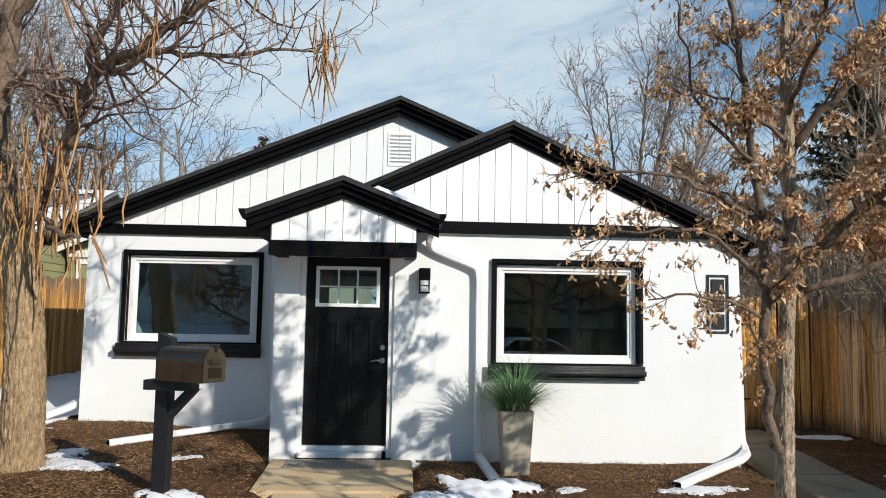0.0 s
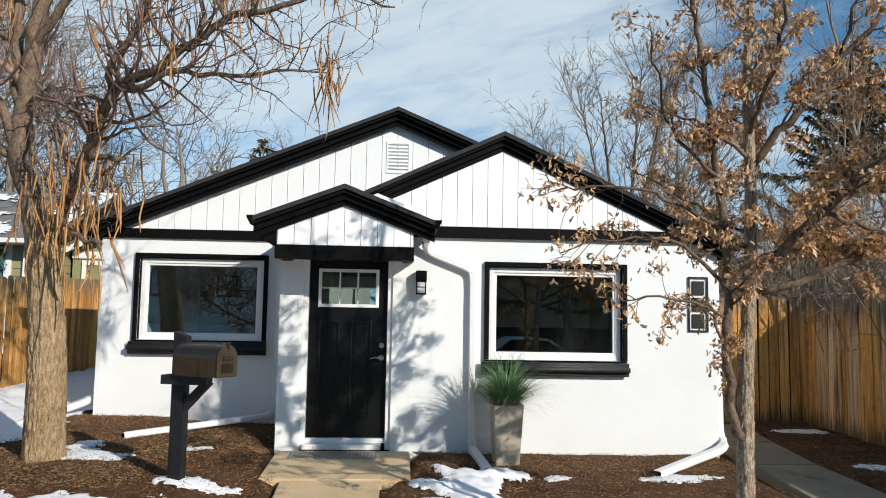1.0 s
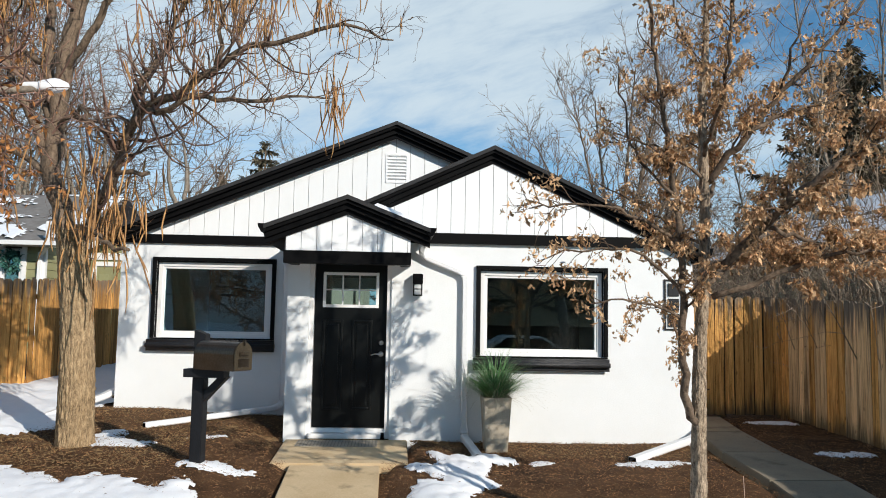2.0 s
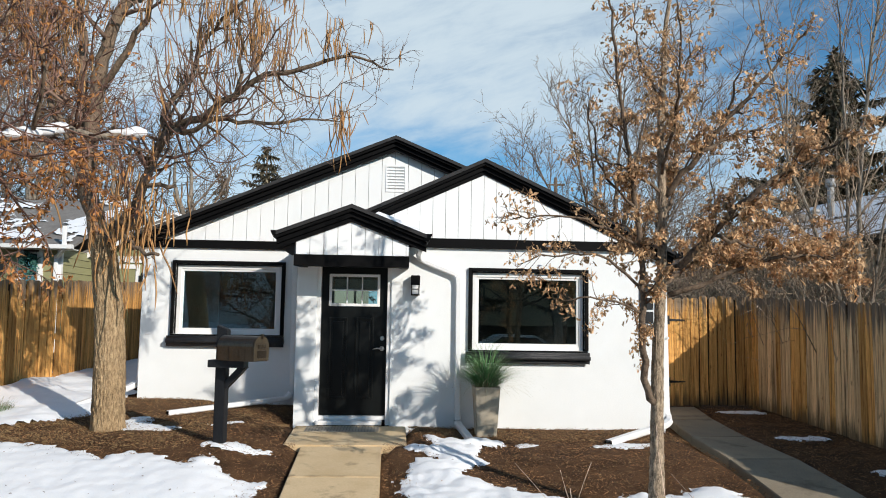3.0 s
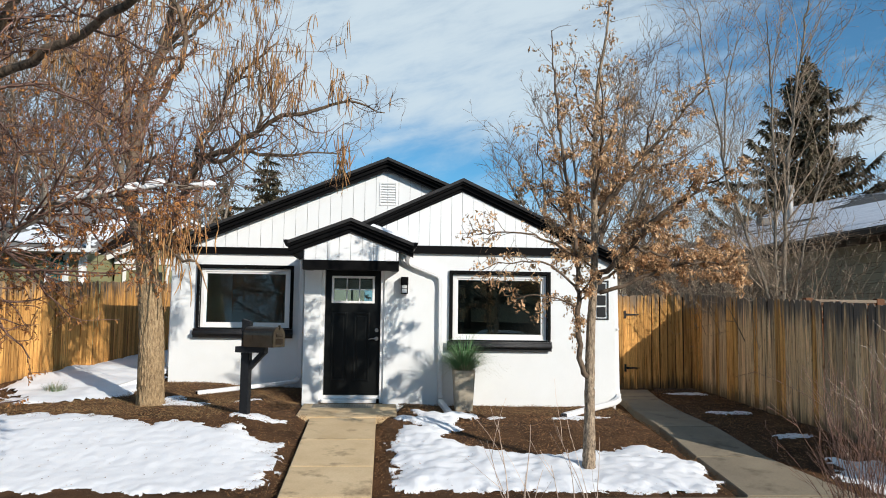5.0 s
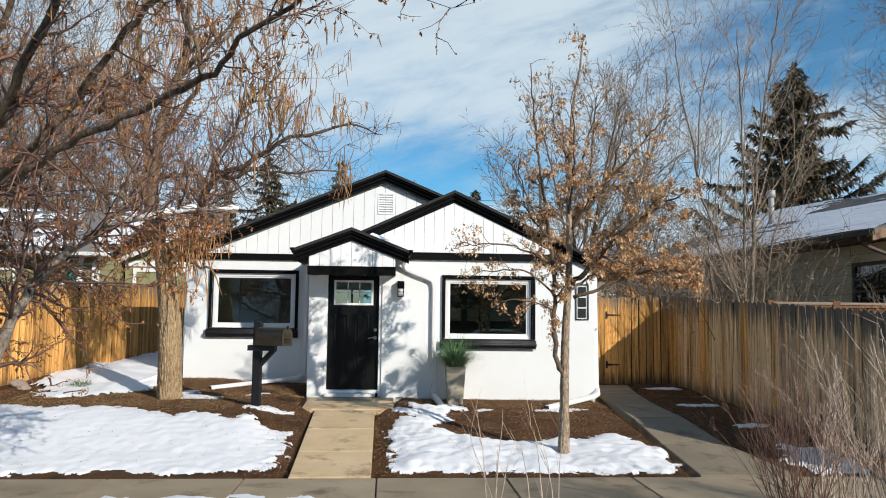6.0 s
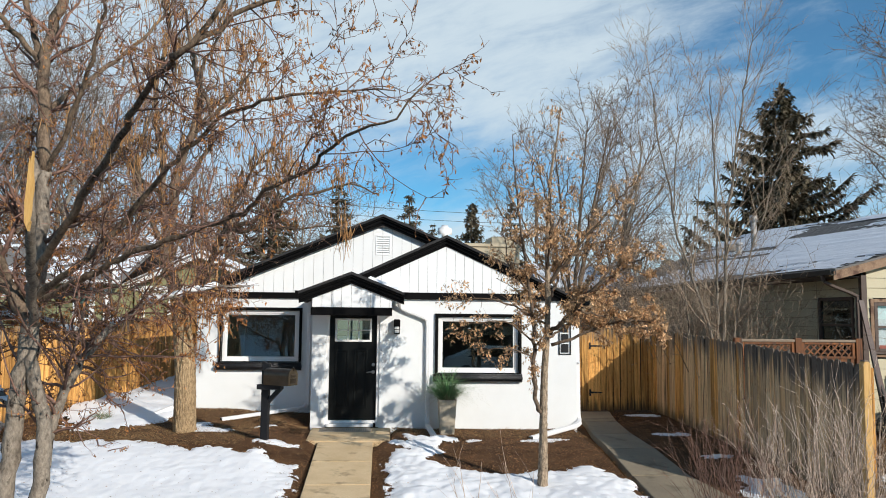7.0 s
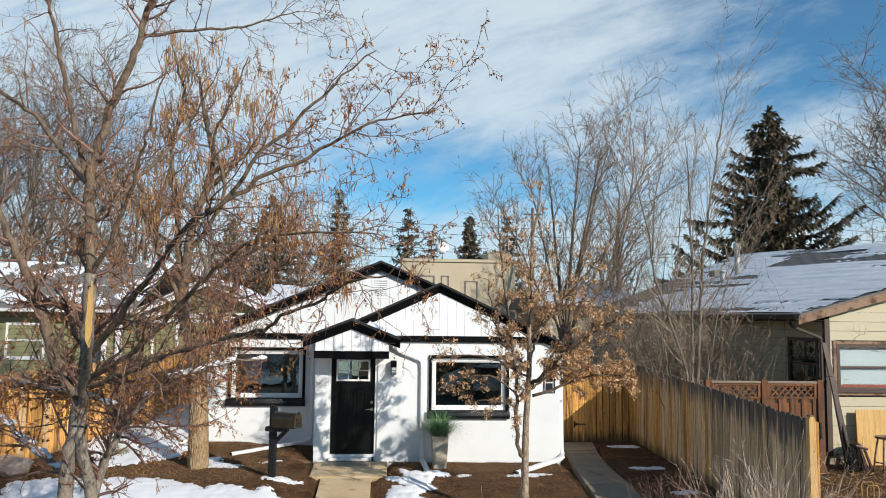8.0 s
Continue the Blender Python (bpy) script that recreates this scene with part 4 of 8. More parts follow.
# ---- mailbox ----
mail = thing("mailbox", "bronze metal mailbox on a black painted wooden post", "mailbox", at=(-0.553, -1.93, 0.0))
bm = bmesh.new()
prism(bm, [(-0.058, -0.30), (0.058, -0.30), (0.058, 1.29), (-0.058, 1.335)], "y", -0.058, 0.058)
bmesh.ops.bevel(bm, geom=list(bm.edges), offset=0.006, segments=2, affect="EDGES")
part("post", bm, POSTBLACK, mail)
box("arm", (-0.085, 0.325, -0.20, -0.06, 0.885, 0.965), POSTBLACK, mail, bevel=0.006)
bm = bmesh.new()
prism(bm, [(0.06, 0.64), (0.06, 0.74), (0.20, 0.883), (0.29, 0.883)], "y", -0.045, 0.045)
part("brace", bm, POSTBLACK, mail)
mail.rotation_euler = (0, 0, radians(-12))
BOXM = pose(0.065, -0.125, 0.968, 0, 0, -20)
L, HS, R = 0.53, 0.155, 0.108


def box_profile(grow=0.0, low=0.0):
    pts = [(-R - grow, low), (-R - grow, HS)]
    for k in range(1, 12):
        a = math.pi - math.pi * k / 12
        pts.append(((R + grow) * math.cos(a), HS + (R + grow) * math.sin(a) * 0.98))
    return pts + [(R + grow, HS), (R + grow, low)]


def mail_part(name, x0, x1, grow, material, parent, low=0.0, label=""):
    bm = bmesh.new()
    prism(bm, box_profile(grow, low), "x", x0, x1)
    bmesh.ops.transform(bm, matrix=BOXM, verts=bm.verts)
    return part(name, bm, material, parent, label)


body = mail_part("box", 0.02, L - 0.012, 0.0, BRONZE, mail)
for x in (0.015, 0.17, 0.31, 0.40):
    mail_part("rib", x, x + 0.009, 0.006, BRONZE, body)
mdoor = mail_part("door", L - 0.010, L, 0.006, BRONZELIGHT, mail, low=0.006, label="rubbed bronze mailbox door")
for a in ((-0.07, 0.07, 0.035, 0.115), (-0.06, 0.06, 0.135, 0.178)):
    bm = bmesh.new()
    cuboid(bm, L + 0.001, L + 0.006, a[0], a[1], a[2], a[3], bevel=0.004)
    bmesh.ops.transform(bm, matrix=BOXM, verts=bm.verts)
    part("raised_panel", bm, BRONZE, mdoor)
for k in range(4):
    bm = bmesh.new()
    cuboid(bm, L + 0.0065, L + 0.009, -0.042 + k * 0.023, -0.026 + k * 0.023, 0.15, 0.172, bevel=0.002)
    bmesh.ops.transform(bm, matrix=BOXM, verts=bm.verts)
    part("plain_bar", bm, BRONZELIGHT, mdoor)
bm = bmesh.new()
cuboid(bm, L - 0.015, L + 0.018, -0.010, 0.010, HS + R - 0.03, HS + R + 0.026, bevel=0.005)
bmesh.ops.transform(bm, matrix=BOXM, verts=bm.verts)
part("pull", bm, BRONZE, mdoor)
bm = bmesh.new()
cuboid(bm, 0.40, 0.425, R + 0.006, R + 0.016, 0.06, 0.16, bevel=0.003)
bmesh.ops.transform(bm, matrix=BOXM, verts=bm.verts)
part("flag", bm, BRONZE, mail)
mail_part("base_rim", 0.01, L - 0.02, 0.006, BRONZE, mail, low=-0.001).scale = (1, 1, 1)

# ---- planter with grass ----
rng = random.Random(5)
pot = thing("planter", "tall tapered beige cast-stone planter with green grass", "planter", at=(2.56, -0.42, -0.085))
bm = bmesh.new()
rings = [(0.128, 0.0), (0.132, 0.012), (0.169, 0.635), (0.172, 0.645), (0.158, 0.645), (0.152, 0.60), (0.150, 0.58)]
loops = []
for h, z in rings:
    loops.append([bm.verts.new((sx * h, sy * h, z)) for sx, sy in ((-1, -1), (1, -1), (1, 1), (-1, 1))])
for a, b in zip(loops, loops[1:]):
    for k in range(4):
        bm.faces.new((a[k], a[(k + 1) % 4], b[(k + 1) % 4], b[k]))
bm.faces.new(loops[0][::-1])
bmesh.ops.bevel(bm, geom=[e for e in bm.edges if abs(e.verts[0].co.z - e.verts[1].co.z) > 0.3], offset=0.012, segments=2, affect="EDGES")
part("pot", bm, STONEPOT, pot)
box("soil", (-0.152, 0.152, -0.152, 0.152, 0.54, 0.585), SOIL, pot, bevel=0)


def blades(n, length, spread, width, droop, base=0.085, z0=0.585):
    verts, faces = [], []
    for _ in range(n):
        a = rng.uniform(0, 2 * math.pi)
        r = base * math.sqrt(rng.random())
        p = Vector((r * math.cos(a), r * math.sin(a), z0))
        b = a + rng.gauss(0, 0.6)
        lean = spread * rng.random() ** 0.8
        d = Vector((math.sin(lean) * math.cos(b), math.sin(lean) * math.sin(b), math.cos(lean)))
        ln = length * rng.uniform(0.6, 1.1)
        side = Vector((-math.sin(b), math.cos(b), 0)) * width
        i0, k = len(verts), 6
        for s in range(k + 1):
            w = (1 - (s / k) ** 1.6) * 0.9 + 0.06
            verts += [tuple(p - side * w), tuple(p + side * w)]
            p = p + d * (ln / k)
            d = (d + Vector((0.10 * math.cos(b), 0.10 * math.sin(b), -droop * (s + 1) / k)) + Vector((rng.gauss(0, 0.03), rng.gauss(0, 0.03), 0))).normalized()
        for s in range(k):
            q = i0 + 2 * s
            faces.append((q, q + 1, q + 3, q + 2))
    return verts, faces


raw("grass_foliage", *blades(620, 0.70, 0.95, 0.0058, 0.30), BLADE, pot, "dense arching green grass blades")
raw("grass_fringe", *blades(300, 0.80, 1.30, 0.0030, 0.42), DRYBLADE, pot, "long thin pale drooping blades")


rng = random.Random(77)
tuft_t = thing("grass_tuft", "small tuft of dry greenish grass in the mulch", "grass", at=(-3.78, -0.15, float(ground_z(-3.78, -0.15)) + 0.01))
raw("grass_foliage", *blades(150, 0.26, 0.9, 0.0035, 0.30, base=0.13, z0=0.0), DRYBLADE, tuft_t)
raw("grass_fringe", *blades(90, 0.22, 0.9, 0.0035, 0.30, base=0.13, z0=0.0), BLADE, tuft_t)

# ---- fences ----
def board_mesh(name, w, h, t, ear, bow=0.0):
    bm = bmesh.new()
    prism(bm, [(-w / 2, 0), (w / 2, 0), (w / 2, h - ear), (w / 2 - ear, h), (-w / 2 + ear, h), (-w / 2, h - ear)], "y", -t / 2, t / 2)
    bmesh.ops.recalc_face_normals(bm, faces=bm.faces)
    me = bpy.data.meshes.new(name)
    bm.to_mesh(me)
    bm.free()
    return me


def fence(label, x0, y0, x1, y1, foot, height, pitch, mats, rails=True, seed=1, lead=None, post_every=2.4, rail_side=1):
    """Upright dog-eared boards in a row with posts and rails behind, following the slope of the ground."""
    f = thing("fence", label, "fence")
    r = random.Random(seed)
    length = math.hypot(x1 - x0, y1 - y0)
    turn = math.atan2(y1 - y0, x1 - x0)
    n = int(length / pitch)
    shapes = []
    for mt in mats:
        row = []
        for k in range(3):
            me = board_mesh("board", pitch - 0.004 - 0.0025 * k, height, 0.017, 0.026 + 0.005 * k)
            me.materials.append(mt)
            row.append(me)
        shapes.append(row)
    # added strips behind the gaps stop light; their dark colour stands in for shade
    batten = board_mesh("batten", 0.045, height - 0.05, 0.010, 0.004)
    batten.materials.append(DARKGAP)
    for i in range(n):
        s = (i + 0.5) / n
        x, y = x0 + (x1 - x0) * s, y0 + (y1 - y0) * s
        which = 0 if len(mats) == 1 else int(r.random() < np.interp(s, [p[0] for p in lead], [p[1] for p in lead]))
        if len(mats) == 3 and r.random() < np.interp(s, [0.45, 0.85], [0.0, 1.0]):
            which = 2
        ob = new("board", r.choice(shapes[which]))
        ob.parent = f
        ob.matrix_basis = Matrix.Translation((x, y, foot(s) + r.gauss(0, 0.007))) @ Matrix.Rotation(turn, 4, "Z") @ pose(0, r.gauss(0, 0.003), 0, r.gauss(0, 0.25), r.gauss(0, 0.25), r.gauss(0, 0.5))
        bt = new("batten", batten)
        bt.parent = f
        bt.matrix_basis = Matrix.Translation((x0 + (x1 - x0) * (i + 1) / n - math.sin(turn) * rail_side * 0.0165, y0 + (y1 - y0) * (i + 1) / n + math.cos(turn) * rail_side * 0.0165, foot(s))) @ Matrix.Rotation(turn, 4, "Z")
    nx_, ny_ = -math.sin(turn) * rail_side, math.cos(turn) * rail_side
    if rails:
        m = max(1, int(round(length / post_every)))
        for k in range(m + 1):
            s = k / m
            x, y = x0 + (x1 - x0) * s + nx_ * 0.10, y0 + (y1 - y0) * s + ny_ * 0.10
            z = foot(s)
            bm = bmesh.new()
            cuboid(bm, -0.045, 0.045, -0.045, 0.045, -0.25, height - 0.04, bevel=0.004, m=Matrix.Translation((x, y, z)) @ Matrix.Rotation(turn, 4, "Z"))
            part("post", bm, mats[0], f)
        for k in range(m):
            for hz in (0.28, height * 0.5, height - 0.28):
                a, b = k / m, (k + 1) / m
                pa = Vector((x0 + (x1 - x0) * a + nx_ * 0.042, y0 + (y1 - y0) * a + ny_ * 0.042, foot(a) + hz))
                pb = Vector((x0 + (x1 - x0) * b + nx_ * 0.042, y0 + (y1 - y0) * b + ny_ * 0.042, foot(b) + hz))
                o = Vector((nx_ * 0.018, ny_ * 0.018, 0))
                u = Vector((0, 0, 0.04))
                bm = bmesh.new()
                vs = [bm.verts.new(p + so * o + su * u) for p in (pa, pb) for so, su in ((-1, -1), (1, -1), (1, 1), (-1, 1))]
                for q in ((0, 1, 2, 3), (7, 6, 5, 4), (0, 4, 5, 1), (1, 5, 6, 2), (2, 6, 7, 3), (3, 7, 4, 0)):
                    bm.faces.new([vs[c] for c in q])
                part("rail", bm, mats[0], f)
    return f


LX, LY = -4.12, 2.3
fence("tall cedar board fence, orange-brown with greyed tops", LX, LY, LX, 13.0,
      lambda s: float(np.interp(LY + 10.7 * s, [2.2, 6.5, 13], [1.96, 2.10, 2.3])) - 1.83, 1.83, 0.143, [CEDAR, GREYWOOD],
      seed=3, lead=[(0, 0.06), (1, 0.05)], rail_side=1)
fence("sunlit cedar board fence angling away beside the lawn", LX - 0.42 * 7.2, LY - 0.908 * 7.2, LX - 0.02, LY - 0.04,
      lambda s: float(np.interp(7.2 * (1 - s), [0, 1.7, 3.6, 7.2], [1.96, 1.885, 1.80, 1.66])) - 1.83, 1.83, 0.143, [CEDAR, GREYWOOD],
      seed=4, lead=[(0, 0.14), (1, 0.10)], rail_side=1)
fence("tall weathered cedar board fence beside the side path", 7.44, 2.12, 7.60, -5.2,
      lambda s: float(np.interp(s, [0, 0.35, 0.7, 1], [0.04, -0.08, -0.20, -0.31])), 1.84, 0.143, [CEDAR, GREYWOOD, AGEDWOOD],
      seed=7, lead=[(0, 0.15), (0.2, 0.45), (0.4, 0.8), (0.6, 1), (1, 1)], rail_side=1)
endpost = thing("fence_post", "fresh yellow cedar end post of the weathered fence", "post")
extruded("post_shaft", [(7.56, -0.6), (7.655, -0.6), (7.655, 1.535), (7.635, 1.572), (7.58, 1.572), (7.56, 1.535)], "y", -5.32, -5.225, NEWPOST, endpost)
extruded("post_top", [(7.566, 1.573), (7.649, 1.573), (7.640, 1.590), (7.576, 1.588)], "y", -5.315, -5.23, AGEDWOOD, endpost, "greyed weathered cut end")
fence("cedar board fence panel between the gate and the corner", 6.50, 2.16, 7.45, 2.16, lambda s: 0.05, 1.83, 0.143, [CEDAR], seed=11, post_every=0.9)
# added piece that blocks a light leak where the fences meet
corner = box("corner_post", (7.385, 7.455, 2.075, 2.14, -0.2, 1.86), CEDAR, bevel=0.005)
tagged(corner, "added cedar filler closing the light gap between two fences", "post")
gate = fence("wooden side gate of upright cedar boards", 5.22, 2.14, 6.48, 2.14, lambda s: 0.045, 1.80, 0.139, [CEDAR], seed=13, rails=False)
gate.name = "gate"
gate["category"] = "gate"
for z in (0.25, 1.55):
    box("gate_rail", (5.26, 6.46, 2.152, 2.19, z, z + 0.09), CEDAR, gate, bevel=0.004)
for z in (0.44, 1.47):
    hinge = new("hinge"); hinge.parent = gate
    extruded("strap", [(5.98, z - 0.022), (5.98, z + 0.022), (6.24, z + 0.008), (6.24, z - 0.008)], "y", 2.118, 2.124, IRON, hinge)
    box("hinge_plate", (5.94, 5.98, 2.116, 2.124, z - 0.075, z + 0.075), IRON, hinge, bevel=0.003)


# ---- snow ----
def inside_distance(px, py, poly):
    """Distance to an outline, positive inside it."""
    d = np.full(px.shape, 1e9)
    hit = np.zeros(px.shape, bool)
    k = len(poly)
    for i in range(k):
        (ax, ay), (bx, by) = poly[i], poly[(i + 1) % k]
        ex, ey = bx - ax, by - ay
        t = np.clip(((px - ax) * ex + (py - ay) * ey) / (ex * ex + ey * ey + 1e-12), 0, 1)
        d = np.minimum(d, np.hypot(px - ax - t * ex, py - ay - t * ey))
        c = (ay > py) != (by > py)
        hit ^= c & (px < (bx - ax) * (py - ay) / (by - ay + 1e-12) + ax)
    return np.where(hit, d, -d)


def value_noise(px, py, s, seed):
    return np.array([noise.noise(Vector((a * s, b * s, seed))) for a, b in zip(px.ravel(), py.ravel())]).reshape(px.shape)


def snow(label, poly, thick, step=0.05, ragged=0.16, seed=0.0, holes=0.0, lift=0.0, lumps=0.5):
    xs, ys_ = [p[0] for p in poly], [p[1] for p in poly]
    ax, ay = np.arange(min(xs) - 0.15, max(xs) + 0.15, step), np.arange(min(ys_) - 0.15, max(ys_) + 0.15, step)
    X, Y = np.meshgrid(ax, ay)
    f = inside_distance(X, Y, poly)
    n1, n2 = value_noise(X, Y, 2.3, seed), value_noise(X, Y, 7.5, seed + 5)
    f = np.minimum(f, 0.45) + ragged * (n1 * 1.0 + n2 * 0.6) + 0.075 * value_noise(X, Y, 19.0, seed + 13) - holes * smooth01((value_noise(X, Y, 1.4, seed + 9) - 0.15) * 4)
    h = thick * (1 - np.exp(-np.maximum(f, 0) / 0.16)) * (1 + lumps * n1 + lumps * 0.5 * n2) + 0.004 * n2 + 0.003 * value_noise(X, Y, 14.0, seed + 2)
    Z = ground_z(X, Y) + lift + np.where(f > 0, 0.004 + h, -0.03)
    keep = f > -0.03
    idx = -np.ones(X.shape, int)
    verts, faces = [], []
    for j, i in zip(*np.nonzero(keep)):
        idx[j, i] = len(verts)
        verts.append((X[j, i], Y[j, i], Z[j, i]))
    for j in range(X.shape[0] - 1):
        for i in range(X.shape[1] - 1):
            q = (idx[j, i], idx[j, i + 1], idx[j + 1, i + 1], idx[j + 1, i])
            if min(q) >= 0:
                faces.append(q)
    return tagged(raw("snow", verts, faces, SNOW, smooth=True), label, "snow", kind="stuff")


snow("melting snow sheet on the front lawn", [(-5.0, -2.0), (-4.3, -1.85), (-2.7, -1.95), (-1.4, -2.3), (-0.6, -2.4), (-0.05, -2.75), (0.12, -3.3), (0.10, -3.9), (-0.05, -4.45), (-1.7, -4.5), (-3, -4.42), (-5.0, -4.45)], 0.034, 0.032, 0.20, 1.0, holes=0.10, lumps=0.25)
snow("thin rest of snow in the neighbouring garden", [(8.6, -3.9), (9.2, -3.3), (9.75, -3.05), (10.3, -3.1), (10.5, -3.5), (9.6, -4.1), (8.9, -4.3)], 0.02, 0.05, 0.22, 9.0, holes=0.25)
snow("lumpy melting snow bank beside the front path", [(1.70, -0.95), (2.55, -0.80), (2.75, -1.10), (2.35, -1.30), (2.35, -2.10), (2.1, -2.45), (2.45, -2.8), (3.0, -3.2), (3.86, -3.1), (4.5, -2.75), (4.95, -3.2), (5.0, -4.2), (4.85, -4.58), (4.17, -4.62), (2.86, -4.45), (1.7, -4.55), (1.42, -4.4), (1.35, -3.7), (1.52, -3.2), (1.38, -2.95), (1.42, -2.3), (1.75, -2.0), (1.55, -1.7), (1.85, -1.3)], 0.060, 0.032, 0.16, 3.0, lumps=0.6)
snow("shaded snow along the side fence", [(-4.75, 0.55), (-4.55, -0.6), (-3.9, -1.15), (-3.4, -0.95), (-2.65, -0.55), (-2.55, 0.4), (-2.5, 1.1), (-2.46, 9), (-4.12, 9)], 0.06, 0.07, 0.16, 5.0, holes=0.25)
for k, (cx, cy, a, b, th) in enumerate(((-0.32, -1.95, 0.42, 0.17, 0.035), (-0.70, -0.72, 0.24, 0.12, 0.03), (-1.55, -0.95, 0.30, 0.12, 0.03), (4.15, -1.12, 0.36, 0.16, 0.03),
                                        (4.62, -1.05, 0.20, 0.10, 0.02), (3.0, -1.12, 0.10, 0.05, 0.02), (6.95, 1.65, 0.38, 0.16, 0.03), (6.75, -0.55, 0.34, 0.15, 0.03), (6.9, -2.3, 0.35, 0.14, 0.02))):
    o = [(cx + a * math.cos(2 * math.pi * i / 14), cy + b * math.sin(2 * math.pi * i / 14)) for i in range(14)]
    snow("small patch of melting snow on the mulch", o, th, 0.03, 0.10, 20.0 + k * 3)
snow("ragged melting snow beside the furrowed trunk", [(-2.05, -0.2), (-1.75, -0.28), (-1.68, -0.75), (-1.28, -0.95), (-1.22, -1.2), (-1.9, -1.15), (-2.05, -0.85)], 0.03, 0.03, 0.13, 47.0)
snow("thin snow under the bare shrubs", [(6.75, -3.35), (7.35, -3.5), (7.4, -4.5), (6.65, -4.55), (6.45, -4.05)], 0.05, 0.05, 0.16, 50.0)
snow("old snow on the verge beside the pavement", [(-3.5, -5.75), (-0.5, -5.45), (0.7, -5.5), (0.9, -6.3), (0.6, -8.6), (-3.6, -8.7)], 0.06, 0.07, 0.2, 60.0, lift=0.0)
snow("patchy snow in the neighbouring front garden", [(9.2, -3.6), (14, -3.4), (15, -4.4), (9.0, -4.5)], 0.03, 0.08, 0.3, 70.0, holes=0.5)
psnow = raw("snow", [(1.05, -0.70, roof_z(PORCH, 1.05) + 0.003), (1.66, -0.70, roof_z(PORCH, 1.66) + 0.003), (1.66, 0.0, roof_z(PORCH, 1.66) + 0.003), (1.05, 0.0, roof_z(PORCH, 1.05) + 0.003),
                     (1.10, -0.62, roof_z(PORCH, 1.10) + 0.06), (1.60, -0.62, roof_z(PORCH, 1.60) + 0.07), (1.60, -0.02, roof_z(PORCH, 1.60) + 0.09), (1.10, -0.02, roof_z(PORCH, 1.10) + 0.08)],
            [(3, 2, 1, 0), (4, 5, 6, 7), (0, 1, 5, 4), (1, 2, 6, 5), (2, 3, 7, 6), (3, 0, 4, 7)], SNOW)
tagged(psnow, "strip of snow left on the porch roof", "snow", kind="stuff")

# ---- loose mulch and straw ----
rng = random.Random(17)


def scatter_chips(name, n, area, size, material, label, category):
    verts, faces = [], []
    while n > 0:
        x, y = rng.uniform(area[0], area[1]), rng.uniform(area[2], area[3])
        if y > -0.02 and 0 < x < 5.15 or y > 0.97 and x < 0.02:
            continue
        if (0.0 < x < 1.55 and y > -1.46) or (0.25 < x < 1.23 and y < -1.4) or (y < -4.66 and y > -5.95):
            continue
        if x < -0.25 and y < -2.75:
            continue
        if 5.1 + max(0, y * 0.25) < x < 5.95 + max(0, y * 0.2):
            continue
        n -= 1
        z = float(ground_z(x, y)) + rng.uniform(0.0, 0.022)
        ln, w, h = size * min(2.6, 0.35 + rng.expovariate(2.0)), size * rng.uniform(0.10, 0.26), size * rng.uniform(0.05, 0.12)
        m = pose(x, y, z, rng.gauss(0, 14), rng.gauss(0, 18), rng.uniform(0, 360))
        i0 = len(verts)
        for q in ((-ln, -w, -h), (ln, -w * 0.6, -h), (ln * 0.9, w, -h), (-ln * 0.8, w * 0.8, -h), (-ln * 0.7, 0, h), (ln * 0.7, 0, h)):
            verts.append(tuple(m @ Vector(q)))
        faces += [(i0, i0 + 1, i0 + 5, i0 + 4), (i0 + 2, i0 + 3, i0 + 4, i0 + 5), (i0 + 1, i0 + 2, i0 + 5), (i0 + 3, i0, i0 + 4)]
    return tagged(raw(name, verts, faces, material), label, category, kind="stuff")


scatter_chips("mulch", 38500, (-4.9, 5.2, -4.6, 1.0), 0.0145, CHIPS, "loose brown bark mulch chips on the beds", "mulch")
scatter_chips("mulch", 8500, (5.6, 7.4, -4.6, 2.1), 0.0145, CHIPS, "loose brown bark mulch chips beside the path", "mulch")
scatter_chips("straw", 3600, (-3.2, 5.2, -4.5, -0.7), 0.013, STRAW, "pale dry litter scattered over the mulch", "straw")
scatter_chips("straw", 7500, (-3.2, 5.2, -0.85, 1.0), 0.017, STRAW, "dry straw and grass litter along the house", "straw")
scatter_chips("straw", 4200, (-4.4, -0.9, -2.15, -0.7), 0.019, STRAW, "matted dry grass between the snow patches", "straw")
scatter_chips("straw", 5200, (8.0, 13, -5.0, -0.3), 0.030, STRAW, "dry leaf and grass litter in the neighbouring garden", "straw")
scatter_chips("leaf_litter", 2600, (8.0, 13, -5.0, -0.3), 0.042, LITTERLEAF, "fallen curled brown leaves in the neighbouring garden", "leaves")

rng = random.Random(29)
lv, lf = [], []
for _ in range(420):
    x, y = (rng.uniform(-4.0, 0.0), rng.uniform(-4.4, -2.0)) if rng.random() < 0.6 else (rng.uniform(1.5, 4.8), rng.uniform(-4.5, -1.2))
    m = pose(x, y, float(ground_z(x, y)) + rng.uniform(0.035, 0.062), rng.gauss(0, 12), rng.gauss(0, 12), rng.uniform(0, 360))
    w = 0.007 * rng.uniform(0.5, 2.2)
    i0 = len(lv)
    lv += [tuple(m @ Vector(q)) for q in ((-w, 0, 0), (0, -w * 0.5, 0.003), (w, 0, 0), (0, w * 0.5, 0.004))]
    lf += [(i0, i0 + 1, i0 + 2), (i0, i0 + 2, i0 + 3)]
tagged(raw("litter", lv, lf, CHIPS), "scattered leaf bits and bark lying on the snow", "litter", kind="stuff")

